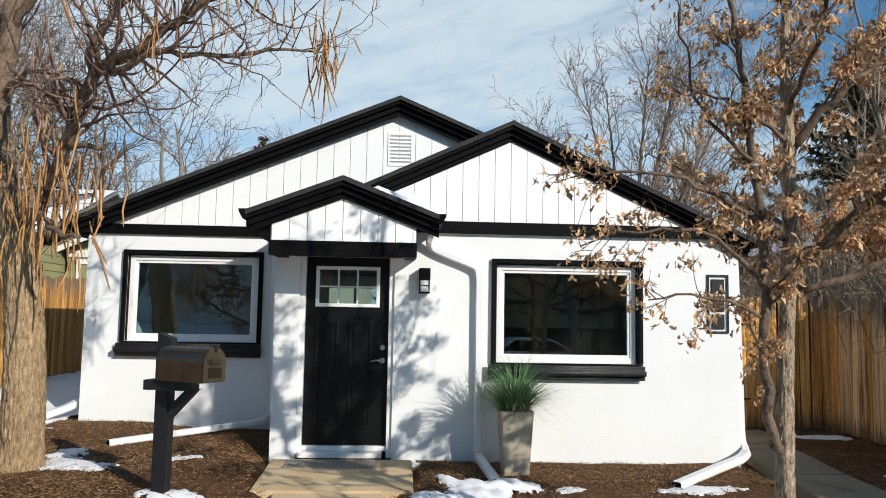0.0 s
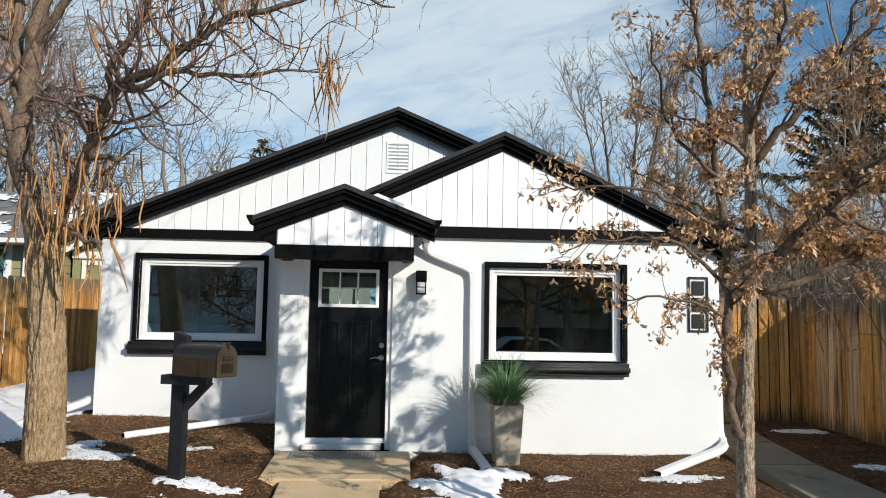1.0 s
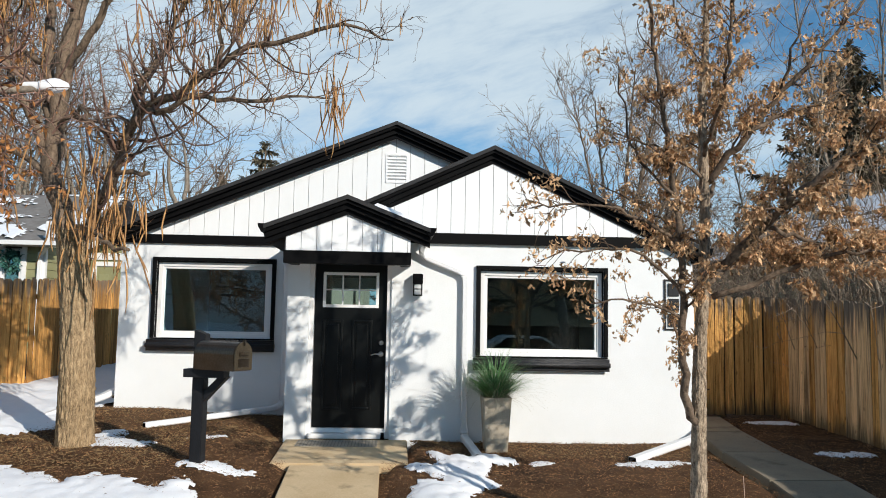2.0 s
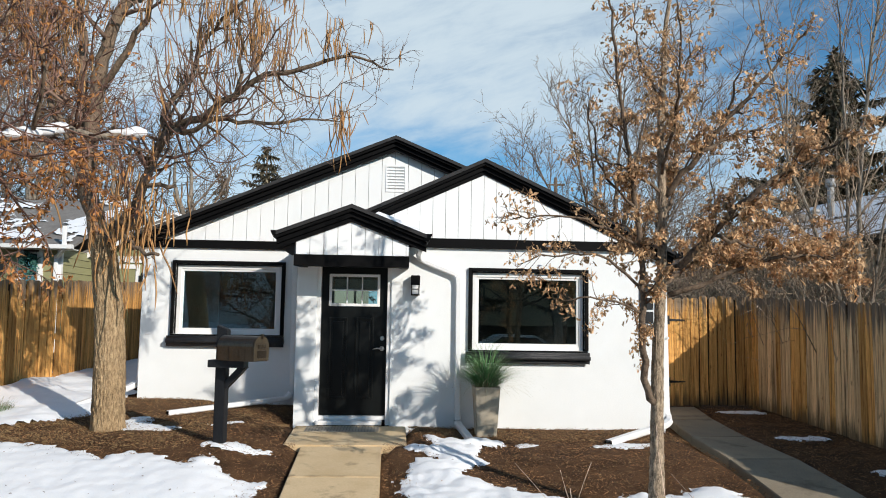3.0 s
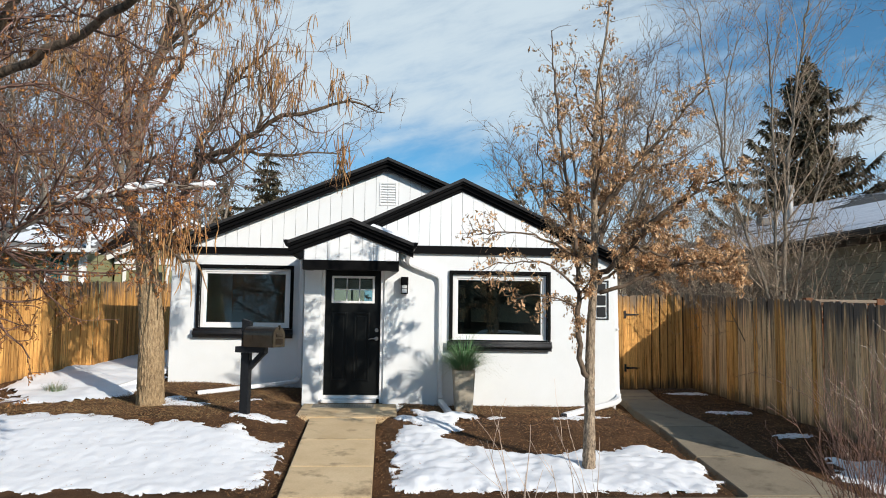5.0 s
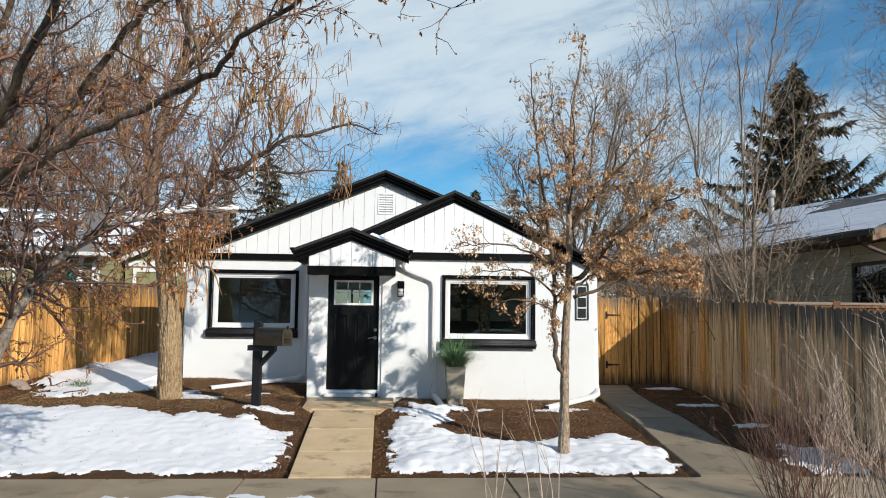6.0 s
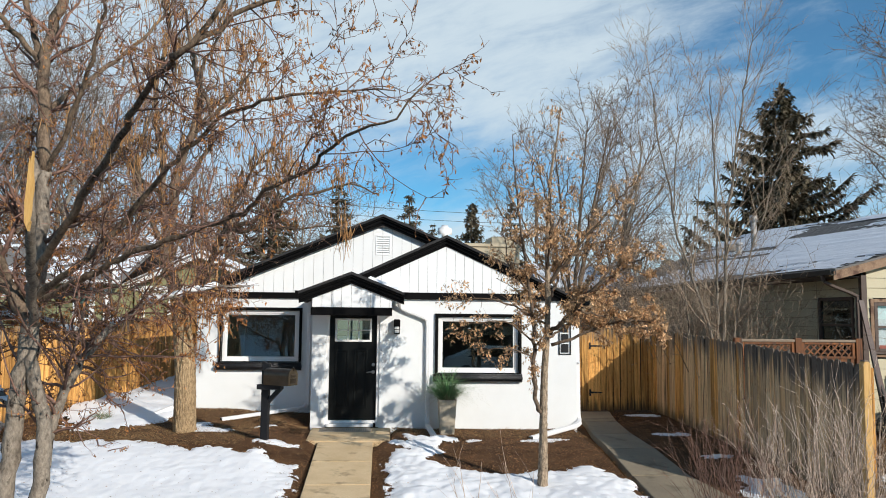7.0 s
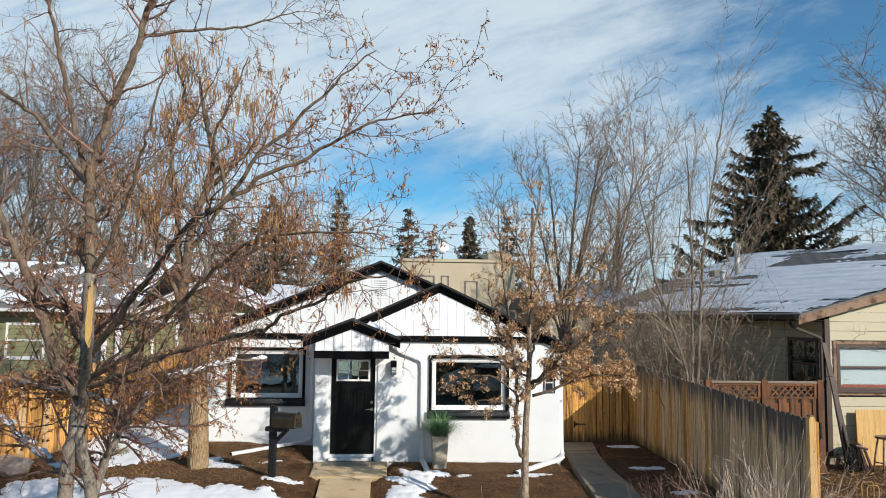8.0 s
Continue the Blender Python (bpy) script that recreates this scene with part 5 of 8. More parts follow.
for k, (x, y, s) in enumerate(((-4.86, 0.02, 0.12), (-4.66, -0.22, 0.08), (-5.20, -1.55, 0.28), (-5.55, -1.10, 0.22))):
    bm = bmesh.new()
    bmesh.ops.create_icosphere(bm, subdivisions=3, radius=1.0)
    for v in bm.verts:
        d = 1 + 0.28 * noise.noise(v.co * 1.3 + Vector((k * 7, 0, 0))) + 0.08 * noise.noise(v.co * 4 + Vector((k * 7, 0, 0)))
        v.co = Vector((v.co.x * s * 1.25 * d, v.co.y * s * d, v.co.z * s * 0.7 * d))
    bmesh.ops.transform(bm, matrix=pose(x, y, float(ground_z(x, y)) + s * 0.35, 0, 0, 40 * k), verts=bm.verts)
    tagged(part("boulder", bm, BOULDER), "rough reddish grey garden boulder near the fence", "boulder", "boulders by the fence")

# ---- trees ----
def jitter_path(ctrl, r0, r1, rng_, step=0.14, wob=0.012, power=1.0):
    """A limb through control points, slightly crooked, tapering from r0 to r1."""
    pts = curve_points(ctrl, step)
    n = len(pts)
    out = []
    for i, p in enumerate(pts):
        k = wob if 0 < i < n - 1 else 0.0
        out.append(p + np.array([rng_.gauss(0, k), rng_.gauss(0, k), rng_.gauss(0, k)]))
    rad = [r1 + (r0 - r1) * (1 - i / (n - 1)) ** power for i in range(n)]
    return out, rad


def shoot(p, d, length, r, rng_, steps, wander, pull):
    """A free twig from p along d: crooked, bent by pull (upwards if positive)."""
    pts, rad = [np.array(p, float)], [r]
    d = np.array(d, float)
    for i in range(steps):
        d = d + np.array([rng_.gauss(0, wander), rng_.gauss(0, wander), rng_.gauss(0, wander) + pull])
        d /= np.linalg.norm(d)
        pts.append(pts[-1] + d * (length / steps))
        rad.append(max(r * (1 - 0.75 * (i + 1) / steps), 0.0012))
    return pts, rad


def ramify(limb, rng_, levels, out, tips, start=0.15):
    """Grows side twigs, level by level, out of a limb. levels: rows of (per metre, length, length spread, angle, steps, wander, pull, radius share, least radius)."""
    if not levels:
        return
    per, length, spread, angle, steps, wander, pull, share, least = levels[0]
    pts, rad = limb
    pts = [np.asarray(q) for q in pts]
    seg = [float(np.linalg.norm(b - a)) for a, b in zip(pts, pts[1:])]
    total = sum(seg)
    count = total * (1 - start) * per
    count = int(count) + (1 if rng_.random() < count - int(count) else 0)
    for _ in range(count):
        s = total * (start + (1 - start) * rng_.random() ** 0.85)
        i = 0
        while i < len(seg) - 1 and s > seg[i]:
            s -= seg[i]
            i += 1
        f = min(1.0, s / max(seg[i], 1e-6))
        p = pts[i] + (pts[i + 1] - pts[i]) * f
        t = (pts[i + 1] - pts[i]) / max(seg[i], 1e-6)
        r = rad[i] + (rad[i + 1] - rad[i]) * f
        q = np.array([rng_.gauss(0, 1), rng_.gauss(0, 1), rng_.gauss(0, 1)])
        q -= t * np.dot(q, t)
        q /= np.linalg.norm(q) + 1e-9
        a = radians(angle * rng_.uniform(0.6, 1.35))
        d = t * math.cos(a) + q * math.sin(a)
        ln = length * (1 + spread * rng_.uniform(-1, 1))
        tw = shoot(p, d, ln, max(least, min(r * share, r * 0.9)), rng_, steps, wander, pull)
        out.append(tw)
        if len(levels) > 1:
            ramify(tw, rng_, levels[1:], out, tips, 0.12)
        else:
            tips.append(tw)


def leaf_cloud(name, spots, size, material, parent, rng_, label="", droop=0.6, lobed=True, ratio=0.42):
    """Curled dead leaves, each a folded lobed blade hanging from its spot."""
    verts, faces = [], []
    edge = [(0.0, 0.05), (0.25, 0.6), (0.42, 0.35), (0.62, 1.0), (0.80, 0.5), (1.0, 0.0)] if lobed else [(0.0, 0.05), (0.5, 1.0), (1.0, 0.0)]
    k = len(edge)
    for p in spots:
        s = size * rng_.uniform(0.55, 1.3)
        a, tilt, roll = rng_.uniform(0, 2 * math.pi), -droop + rng_.gauss(0, 0.55), rng_.uniform(0, 2 * math.pi)
        m = Matrix.Translation(p) @ Matrix.Rotation(a, 4, "Z") @ Matrix.Rotation(-tilt, 4, "Y") @ Matrix.Rotation(roll, 4, "X")
        fold, curl = rng_.uniform(0.2, 1.25), rng_.gauss(0.0, 0.6)
        i0 = len(verts)
        for u, w in edge:
            zc = curl * u * u * s
            verts.append(tuple(m @ Vector((u * s, 0, zc))))
            verts.append(tuple(m @ Vector((u * s, w * ratio * s * math.cos(fold), zc + w * ratio * s * math.sin(fold)))))
            verts.append(tuple(m @ Vector((u * s, -w * ratio * s * math.cos(fold), zc + w * ratio * s * math.sin(fold)))))
        for j in range(k - 1):
            b = i0 + 3 * j
            faces.append((b, b + 3, b + 4, b + 1))
            faces.append((b, b + 2, b + 5, b + 3))
    return raw(name, verts, faces, material, parent, label)


def hanging_pods(name, spots, length, r, material, parent, rng_, label=""):
    paths = []
    for p in spots:
        ln = length * rng_.uniform(0.5, 1.25)
        pts, d = [np.array(p)], np.array([rng_.gauss(0, 0.17), rng_.gauss(0, 0.17), -1.0])
        for _ in range(5):
            d = d / np.linalg.norm(d) + np.array([rng_.gauss(0, 0.10), rng_.gauss(0, 0.10), -0.12])
            pts.append(pts[-1] + d / np.linalg.norm(d) * ln / 5)
        paths.append((pts, [r * 0.5, r, r, r * 0.95, r * 0.8, r * 0.25]))
    return tubes(name, paths, 4, material, parent, label)


def along(limbs, rng_, n, start=0.1):
    out = []
    for _ in range(n):
        pts, _r = rng_.choice(limbs)
        s = (start + (1 - start) * rng_.random()) * (len(pts) - 1)
        i = min(int(s), len(pts) - 2)
        out.append(tuple(np.asarray(pts[i]) + (np.asarray(pts[i + 1]) - np.asarray(pts[i])) * (s - i)))
    return out


def bark_trunk(name, ctrl, r0, r1, material, parent, rng_, sides=28, flare=0.0, ridge=0.10, step=0.05, power=0.8, round_f=5.4, up_f=6.0):
    """A trunk with flared foot and furrowed bark."""
    pts = curve_points(ctrl, step)
    n = len(pts)
    verts, faces = [], []
    for i, p in enumerate(pts):
        s = i / (n - 1)
        r = r1 + (r0 - r1) * (1 - s) ** power + flare * max(0, 1 - s * 5) ** 2
        for k in range(sides):
            a = 2 * math.pi * k / sides
            q = Vector((math.cos(a) * round_f, math.sin(a) * round_f, p[2] * up_f))
            d = 1 + ridge * (0.9 - 2.2 * abs(noise.noise(q)) + 0.7 * noise.noise(q * 2.6) + 0.35 * noise.noise(q * 5.7)) + (0.10 * math.sin(3 * a + 1) * max(0, 1 - s * 4))
            verts.append((p[0] + r * d * math.cos(a), p[1] + r * d * math.sin(a), p[2]))
    for i in range(n - 1):
        for k in range(sides):
            k2 = (k + 1) % sides
            faces.append((i * sides + k, i * sides + k2, (i + 1) * sides + k2, (i + 1) * sides + k))
    faces.append(tuple((n - 1) * sides + k for k in range(sides)))
    return raw(name, verts, faces, material, parent, smooth=True)


def plant(name, label, category, at):
    return thing(name, label, category, at=(0, 0, 0))


# --- the pod tree by the house, furrowed pale trunk, long hanging pods
rng = random.Random(101)
tree = plant("pod_tree", "bare pod tree with furrowed tan trunk and hanging pods", "tree", None)
bark_trunk("trunk", [(-2.055, -1.08, -0.25), (-2.055, -1.08, 0.1), (-2.06, -1.08, 0.6), (-2.09, -1.08, 1.3), (-2.19, -1.08, 2.1), (-2.24, -1.08, 2.38)], 0.185, 0.125, BARK, tree, rng, sides=128, flare=0.06, ridge=0.085, power=0.6, step=0.018, round_f=8.0, up_f=5.5)
BOUGHS = [
    ([(-2.24, -1.08, 2.3), (-2.36, -1.06, 2.62), (-2.46, -1.1, 3.0), (-2.43, -1.1, 3.54), (-2.39, -1.1, 4.11), (-2.30, -1.1, 4.7), (-2.1, -1.1, 5.35), (-2.0, -1.1, 6.1), (-2.2, -1.1, 6.9), (-2.3, -1.1, 7.6)], 0.115, 0.02),
    ([(-2.46, -1.1, 3.4), (-2.58, -1.0, 4.1), (-2.66, -0.9, 4.85), (-2.80, -0.9, 5.6), (-2.83, -0.9, 6.29), (-2.66, -0.9, 7.3), (-2.92, -0.9, 8.3)], 0.065, 0.015),
    ([(-2.20, -1.1, 2.3), (-2.0, -1.2, 2.42), (-1.80, -1.4, 2.62), (-1.60, -1.6, 2.93), (-1.48, -1.7, 3.25), (-1.24, -1.9, 3.52), (-0.85, -2.2, 3.60), (-0.40, -2.4, 3.85), (-0.1, -2.5, 4.0), (0.32, -2.6, 4.06), (0.8, -2.7, 4.16), (1.26, -2.8, 4.02)], 0.066, 0.006),
    ([(-1.18, -1.95, 3.52), (-0.95, -2.2, 3.42), (-0.62, -2.4, 3.55), (-0.1, -2.55, 3.46), (0.42, -2.65, 3.50), (0.72, -2.7, 3.48)], 0.034, 0.006),
    ([(-1.36, -1.8, 3.40), (-1.30, -1.9, 3.75), (-1.02, -2.0, 4.12), (-0.9, -2.1, 4.45), (-0.55, -2.2, 4.8), (-0.2, -2.3, 5.1)], 0.036, 0.008),
    ([(-0.42, -2.4, 3.85), (-0.38, -2.4, 4.3), (-0.42, -2.4, 4.75), (-0.25, -2.4, 5.2)], 0.024, 0.006),
    ([(-2.46, -1.1, 3.1), (-2.62, -1.2, 3.5), (-2.85, -1.3, 3.95), (-2.95, -1.3, 4.45), (-3.2, -1.4, 4.9), (-3.6, -1.5, 5.4)], 0.05, 0.012),
    ([(-2.95, -1.3, 4.45), (-2.98, -1.3, 4.9), (-2.8, -1.3, 5.5), (-2.7, -1.3, 6.2)], 0.03, 0.008),
    ([(-2.40, -1.1, 4.1), (-2.05, -1.3, 4.5), (-1.75, -1.4, 5.0), (-1.72, -1.4, 5.6), (-1.9, -1.5, 6.2), (-1.6, -1.5, 7.0), (-1.3, -1.5, 7.9)], 0.045, 0.01),
    ([(-2.1, -1.1, 5.3), (-1.6, -1.3, 5.7), (-1.1, -1.4, 6.3), (-0.8, -1.5, 7.0)], 0.03, 0.008),
    ([(-2.43, -1.1, 3.5), (-1.95, -1.6, 3.62), (-1.78, -1.9, 3.3), (-1.55, -2.0, 3.05)], 0.028, 0.008),
    ([(-2.2, -1.1, 2.42), (-1.85, -1.5, 2.35), (-1.55, -1.8, 2.16), (-1.28, -2.0, 2.10)], 0.032, 0.018),
    ([(-1.60, -1.6, 2.92), (-1.40, -1.65, 2.93), (-1.22, -1.7, 2.92)], 0.028, 0.022),
    ([(-2.5, -1.1, 3.0), (-3.0, -1.0, 3.3), (-3.6, -0.9, 3.5), (-4.3, -0.8, 3.9)], 0.04, 0.008),
    ([(-2.6, -1.0, 4.2), (-3.2, -0.6, 4.6), (-3.7, -0.4, 5.2), (-4.2, -0.3, 6.0)], 0.04, 0.008),
    ([(-2.1, -1.0, 5.3), (-1.9, -0.4, 5.8), (-1.5, 0.0, 6.5), (-1.4, 0.2, 7.4)], 0.03, 0.008),
]
limbs, tw, tips = [], [], []
for ctrl, r0, r1 in BOUGHS:
    limbs.append(jitter_path(ctrl, r0, r1, rng, 0.11, 0.014, 0.8))
for lm in limbs:
    tubes("limb", [lm], 9, LIMBBARK, tree)
for i, lm in enumerate(limbs):
    if i in (11, 12):
        continue
    ramify(lm, rng, [(4.6, 0.85, 0.5, 52, 7, 0.24, 0.03, 0.5, 0.0065), (7.5, 0.36, 0.5, 55, 5, 0.30, 0.02, 0.6, 0.0044), (6.5, 0.15, 0.5, 50, 3, 0.3, 0.0, 0.7, 0.0032)], tw, tips, 0.18)
for lm in limbs[2:6]:
    ramify(lm, rng, [(7.0, 0.5, 0.5, 60, 6, 0.28, 0.02, 0.4, 0.0048), (8.0, 0.22, 0.5, 55, 4, 0.32, 0.0, 0.6, 0.0034), (6.0, 0.10, 0.5, 50, 2, 0.3, 0.0, 0.7, 0.0028)], tw, tips, 0.2)
tubes("twig_growth", tw, 3, PODTWIG, tree, "tangled pinkish brown twigs")
# upright water shoots and hanging pods
wsh = []
for lm in limbs[2:7]:
    ramify(lm, rng, [(6.5, 1.0, 0.5, 80, 6, 0.05, 0.32, 0.4, 0.0042)], wsh, [], 0.05)
wsh = [t for t in wsh if t[0][0][0] < 0.1]
tubes("shoot_growth", wsh, 4, REDTWIG, tree, "thin reddish upright shoots")
high = [t for t in tw if t[0][0][2] > 4.2]
spots = along([t for t in tw if t[0][0][0] > -1.9 and t[0][0][2] > 3.5], rng, 110) + along([t for t in tw if t[0][0][0] < -2.3], rng, 170) + along(high, rng, 1250)
clusters = []
for p in spots:
    for _ in range(rng.choice((1, 1, 2, 3))):
        clusters.append((p[0] + rng.gauss(0, 0.018), p[1] + rng.gauss(0, 0.018), p[2]))
hanging_pods("pod_growth", clusters, 0.27, 0.0058, POD, tree, rng, "long thin orange-tan seed pods")
bunch = [(0.74 + rng.gauss(0, 0.05), -2.68 + rng.gauss(0, 0.05), 3.55 + rng.gauss(0, 0.14)) for _ in range(30)]
hanging_pods("pod_growth", bunch, 0.40, 0.0065, POD, tree, rng, "long bunch of orange-tan pods")
low = [(-1.72 + rng.gauss(0, 0.26), -1.6 + rng.gauss(0, 0.25), 2.62 + rng.gauss(0, 0.32)) for _ in range(115)]
tuft = [shoot((p[0], p[1], p[2] + 0.1), (rng.gauss(0, 1), rng.gauss(0, 1), 0.2), 0.35, 0.004, rng, 5, 0.3, -0.05) for p in low]
tubes("low_twig_growth", tuft, 4, TWIG, tree)
hanging_pods("low_pod_growth", low, 0.44, 0.0095, POD, tree, rng, "dense bunch of long tan pods")

# --- the verge tree with withered leaves, several slim stems
rng = random.Random(202)
tree = plant("verge_tree", "slim multi-stemmed tree with withered red-brown leaves", "tree", None)
YC = -7.86
BOUGHS = [
    ([(-1.95, YC, -0.7), (-1.90, YC, 0.3), (-1.87, YC, 0.63), (-1.81, YC, 1.29), (-1.77, YC, 1.76), (-1.71, YC, 2.2), (-1.69, YC, 2.78), (-1.69, YC, 3.35), (-1.72, YC, 3.94), (-1.74, YC, 4.35), (-1.58, YC, 5.12), (-1.37, YC, 5.67), (-1.2, YC, 6.36), (-1.05, YC, 7.2), (-1.0, YC, 8.0)], 0.088, 0.012),
    ([(-1.48, YC - 0.04, -0.7), (-1.55, YC - 0.04, 0.4), (-1.56, YC - 0.04, 1.1), (-1.66, YC - 0.03, 1.5), (-1.71, YC, 2.0)], 0.080, 0.05),
    ([(-1.70, YC, 2.25), (-1.64, -8.02, 2.44), (-1.17, -8.54, 2.87), (-0.76, -8.94, 3.28), (-0.45, -9.3, 3.58), (-0.17, -9.63, 3.76), (0.04, -9.95, 3.80), (0.20, -9.99, 3.98), (0.49, -10.02, 4.36), (0.88, -10.06, 4.72), (1.10, -10.1, 4.97), (1.3, -10.1, 5.1)], 0.038, 0.005),
    ([(-0.02, -9.93, 3.76), (0.37, -9.99, 4.03), (0.76, -10.02, 4.23), (1.03, -10.04, 4.38), (1.33, -10.06, 4.53), (1.77, -10.1, 4.60)], 0.020, 0.004),
    ([(-1.70, YC, 2.1), (-1.58, -8.0, 2.28), (-1.10, -8.4, 2.53), (-0.60, -8.66, 2.98), (-0.24, -8.9, 3.30), (0.12, -9.12, 3.57), (0.47, -9.36, 3.645), (0.80, -9.55, 3.66), (1.2, -9.72, 3.65), (1.43, -9.9, 3.60)], 0.032, 0.004),
    ([(-1.70, YC, 2.0), (-1.60, -8.05, 2.18), (-1.12, -8.45, 2.36), (-0.62, -8.75, 2.56), (-0.12, -9.02, 2.71), (0.2, -9.26, 2.78), (0.42, -9.48, 2.86), (0.55, -9.62, 2.94), (0.84, -9.85, 3.05), (1.02, -10.1, 3.16), (1.20, -10.3, 3.23), (1.42, -10.5, 3.28), (1.58, -10.6, 3.43)], 0.032, 0.004),
    ([(-1.75, YC, 4.3), (-1.85, -7.8, 4.55), (-2.07, -7.8, 5.37), (-2.29, -7.8, 6.33), (-2.45, -7.8, 7.2)], 0.032, 0.008),
    ([(-1.76, YC, 4.35), (-2.15, -7.8, 4.76), (-2.45, -7.8, 5.11), (-2.75, -7.8, 5.31), (-3.2, -7.8, 5.8), (-3.6, -7.8, 6.6)], 0.028, 0.007),
    ([(-1.25, YC, 5.95), (-0.85, YC, 6.02), (-0.21, YC, 6.1), (0.4, YC, 6.3)], 0.020, 0.005),
    ([(-1.70, YC, 2.05), (-1.92, YC, 2.27), (-2.18, YC, 3.0), (-2.40, YC, 3.46), (-2.64, YC, 3.96), (-2.9, YC, 4.5)], 0.068, 0.018),
    ([(-1.57, YC + 0.06, 0.75), (-1.62, -7.6, 1.05), (-1.57, -7.45, 1.36), (-1.42, -7.3, 1.76), (-1.30, -7.06, 1.96), (-1.10, -6.9, 2.17), (-0.84, -6.8, 2.27), (-0.5, -6.65, 2.37), (-0.05, -6.5, 2.42)], 0.050, 0.012),
    ([(-1.42, -7.3, 1.76), (-1.75, -7.1, 1.95), (-2.3, -6.95, 2.06), (-2.9, -6.9, 2.12), (-3.6, -6.9, 2.25)], 0.032, 0.012),
    ([(-1.88, YC, 0.9), (-1.95, -7.5, 1.20), (-2.13, -7.4, 1.29), (-2.51, -7.2, 1.49), (-2.92, -7.0, 1.76), (-3.4, -6.9, 2.1)], 0.045, 0.018),
    ([(-0.55, -6.66, 2.36), (-0.45, -6.8, 2.5), (-0.4, -6.95, 2.75)], 0.014, 0.004),
    ([(-1.1, -6.9, 2.17), (-0.9, -6.7, 2.6), (-0.7, -6.5, 3.2), (-0.6, -6.4, 3.9)], 0.016, 0.005),
    ([(-1.70, YC, 2.0), (-1.55, -8.3, 2.25), (-1.25, -9.0, 2.5), (-1.09, -9.42, 2.75), (-1.09, -9.42, 3.0), (-1.12, -9.38, 3.18)], 0.045, 0.028),
    ([(-1.69, YC, 3.3), (-1.3, -8.2, 3.9), (-1.0, -8.5, 4.6), (-0.8, -8.6, 5.4)], 0.026, 0.006),
    ([(-1.72, YC, 3.9), (-1.4, -7.3, 4.5), (-1.0, -6.9, 5.2), (-0.7, -6.7, 6.0)], 0.026, 0.006),
    ([(-1.3, -7.06, 1.96), (-1.5, -6.6, 2.4), (-1.7, -6.3, 3.0), (-1.8, -6.2, 3.7)], 0.020, 0.005),
    ([(-2.3, -6.95, 2.06), (-2.3, -6.6, 2.5), (-2.4, -6.4, 3.2), (-2.3, -6.3, 4.0)], 0.020, 0.005),
]
limbs, tw, tips = [], [], []
for ctrl, r0, r1 in BOUGHS:
    limbs.append(jitter_path(ctrl, r0, r1, rng, 0.10, 0.010, 0.8))
for i, lm in enumerate(limbs):
    if i == 0:
        cut = next(k for k, q in enumerate(lm[0]) if q[2] > 3.3)
        tubes("stem", [(lm[0][:cut + 1], lm[1][:cut + 1])], 12, GREYBARK, tree)
        tubes("stem", [(lm[0][cut:], lm[1][cut:])], 10, LIMBBARK, tree, "darker upper stem")
    else:
        tubes("stem" if i == 1 else "limb", [lm], 12 if i == 1 else 9, GREYBARK if i in (1, 10, 12, 15) else LIMBBARK, tree)
for i, lm in enumerate(limbs):
    if i in (1, 15):
        continue
    ramify(lm, rng, [(8.6 if i < 10 else 7.0, 0.60 if i < 10 else 0.55, 0.5, 55, 6, 0.22, 0.04, 0.45, 0.0050), (11.5, 0.22, 0.5, 50, 4, 0.28, 0.03, 0.65, 0.0036), (12.0, 0.09, 0.4, 50, 2, 0.3, 0.0, 0.7, 0.0026)], tw, tips, 0.3 if i == 0 else 0.10)
for lm in limbs[10:12] + limbs[13:15] + limbs[18:20]:
    ramify(lm, rng, [(12.0, 0.66, 0.5, 65, 6, 0.25, -0.05, 0.45, 0.0046), (11.0, 0.26, 0.5, 50, 4, 0.28, -0.04, 0.65, 0.0034), (7.0, 0.11, 0.4, 50, 2, 0.3, 0.0, 0.7, 0.0027)], tw, tips, 0.05)
# a thicket of rising shoots on the low limbs
rise, rtips = [], []
for lm in limbs[10:13]:
    ramify(lm, rng, [(3.2, 1.5, 0.45, 60, 9, 0.14, 0.16, 0.4, 0.006)], rise, rtips, 0.12)
for lm in rise:
    ramify(lm, rng, [(7.0, 0.42, 0.5, 55, 5, 0.25, 0.0, 0.6, 0.0042), (8.0, 0.17, 0.5, 50, 3, 0.28, -0.03, 0.7, 0.0032)], tw, tips, 0.1)
tw += rise
# drooping twigs and those inside the camera's first view are left out
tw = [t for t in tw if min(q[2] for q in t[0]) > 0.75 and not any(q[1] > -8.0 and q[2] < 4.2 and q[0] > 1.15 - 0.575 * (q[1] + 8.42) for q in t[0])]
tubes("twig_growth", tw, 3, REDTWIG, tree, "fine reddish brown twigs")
lsh = []
for lm in limbs[10:12]:
    ramify(lm, rng, [(5.0, 0.8, 0.5, 80, 6, 0.05, 0.30, 0.3, 0.003)], lsh, [], 0.05)
tubes("shoot_growth", lsh, 4, REDTWIG, tree, "thin reddish upright shoots")
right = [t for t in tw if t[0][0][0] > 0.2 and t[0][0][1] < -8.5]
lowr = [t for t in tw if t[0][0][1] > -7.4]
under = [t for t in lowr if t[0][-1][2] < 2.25]
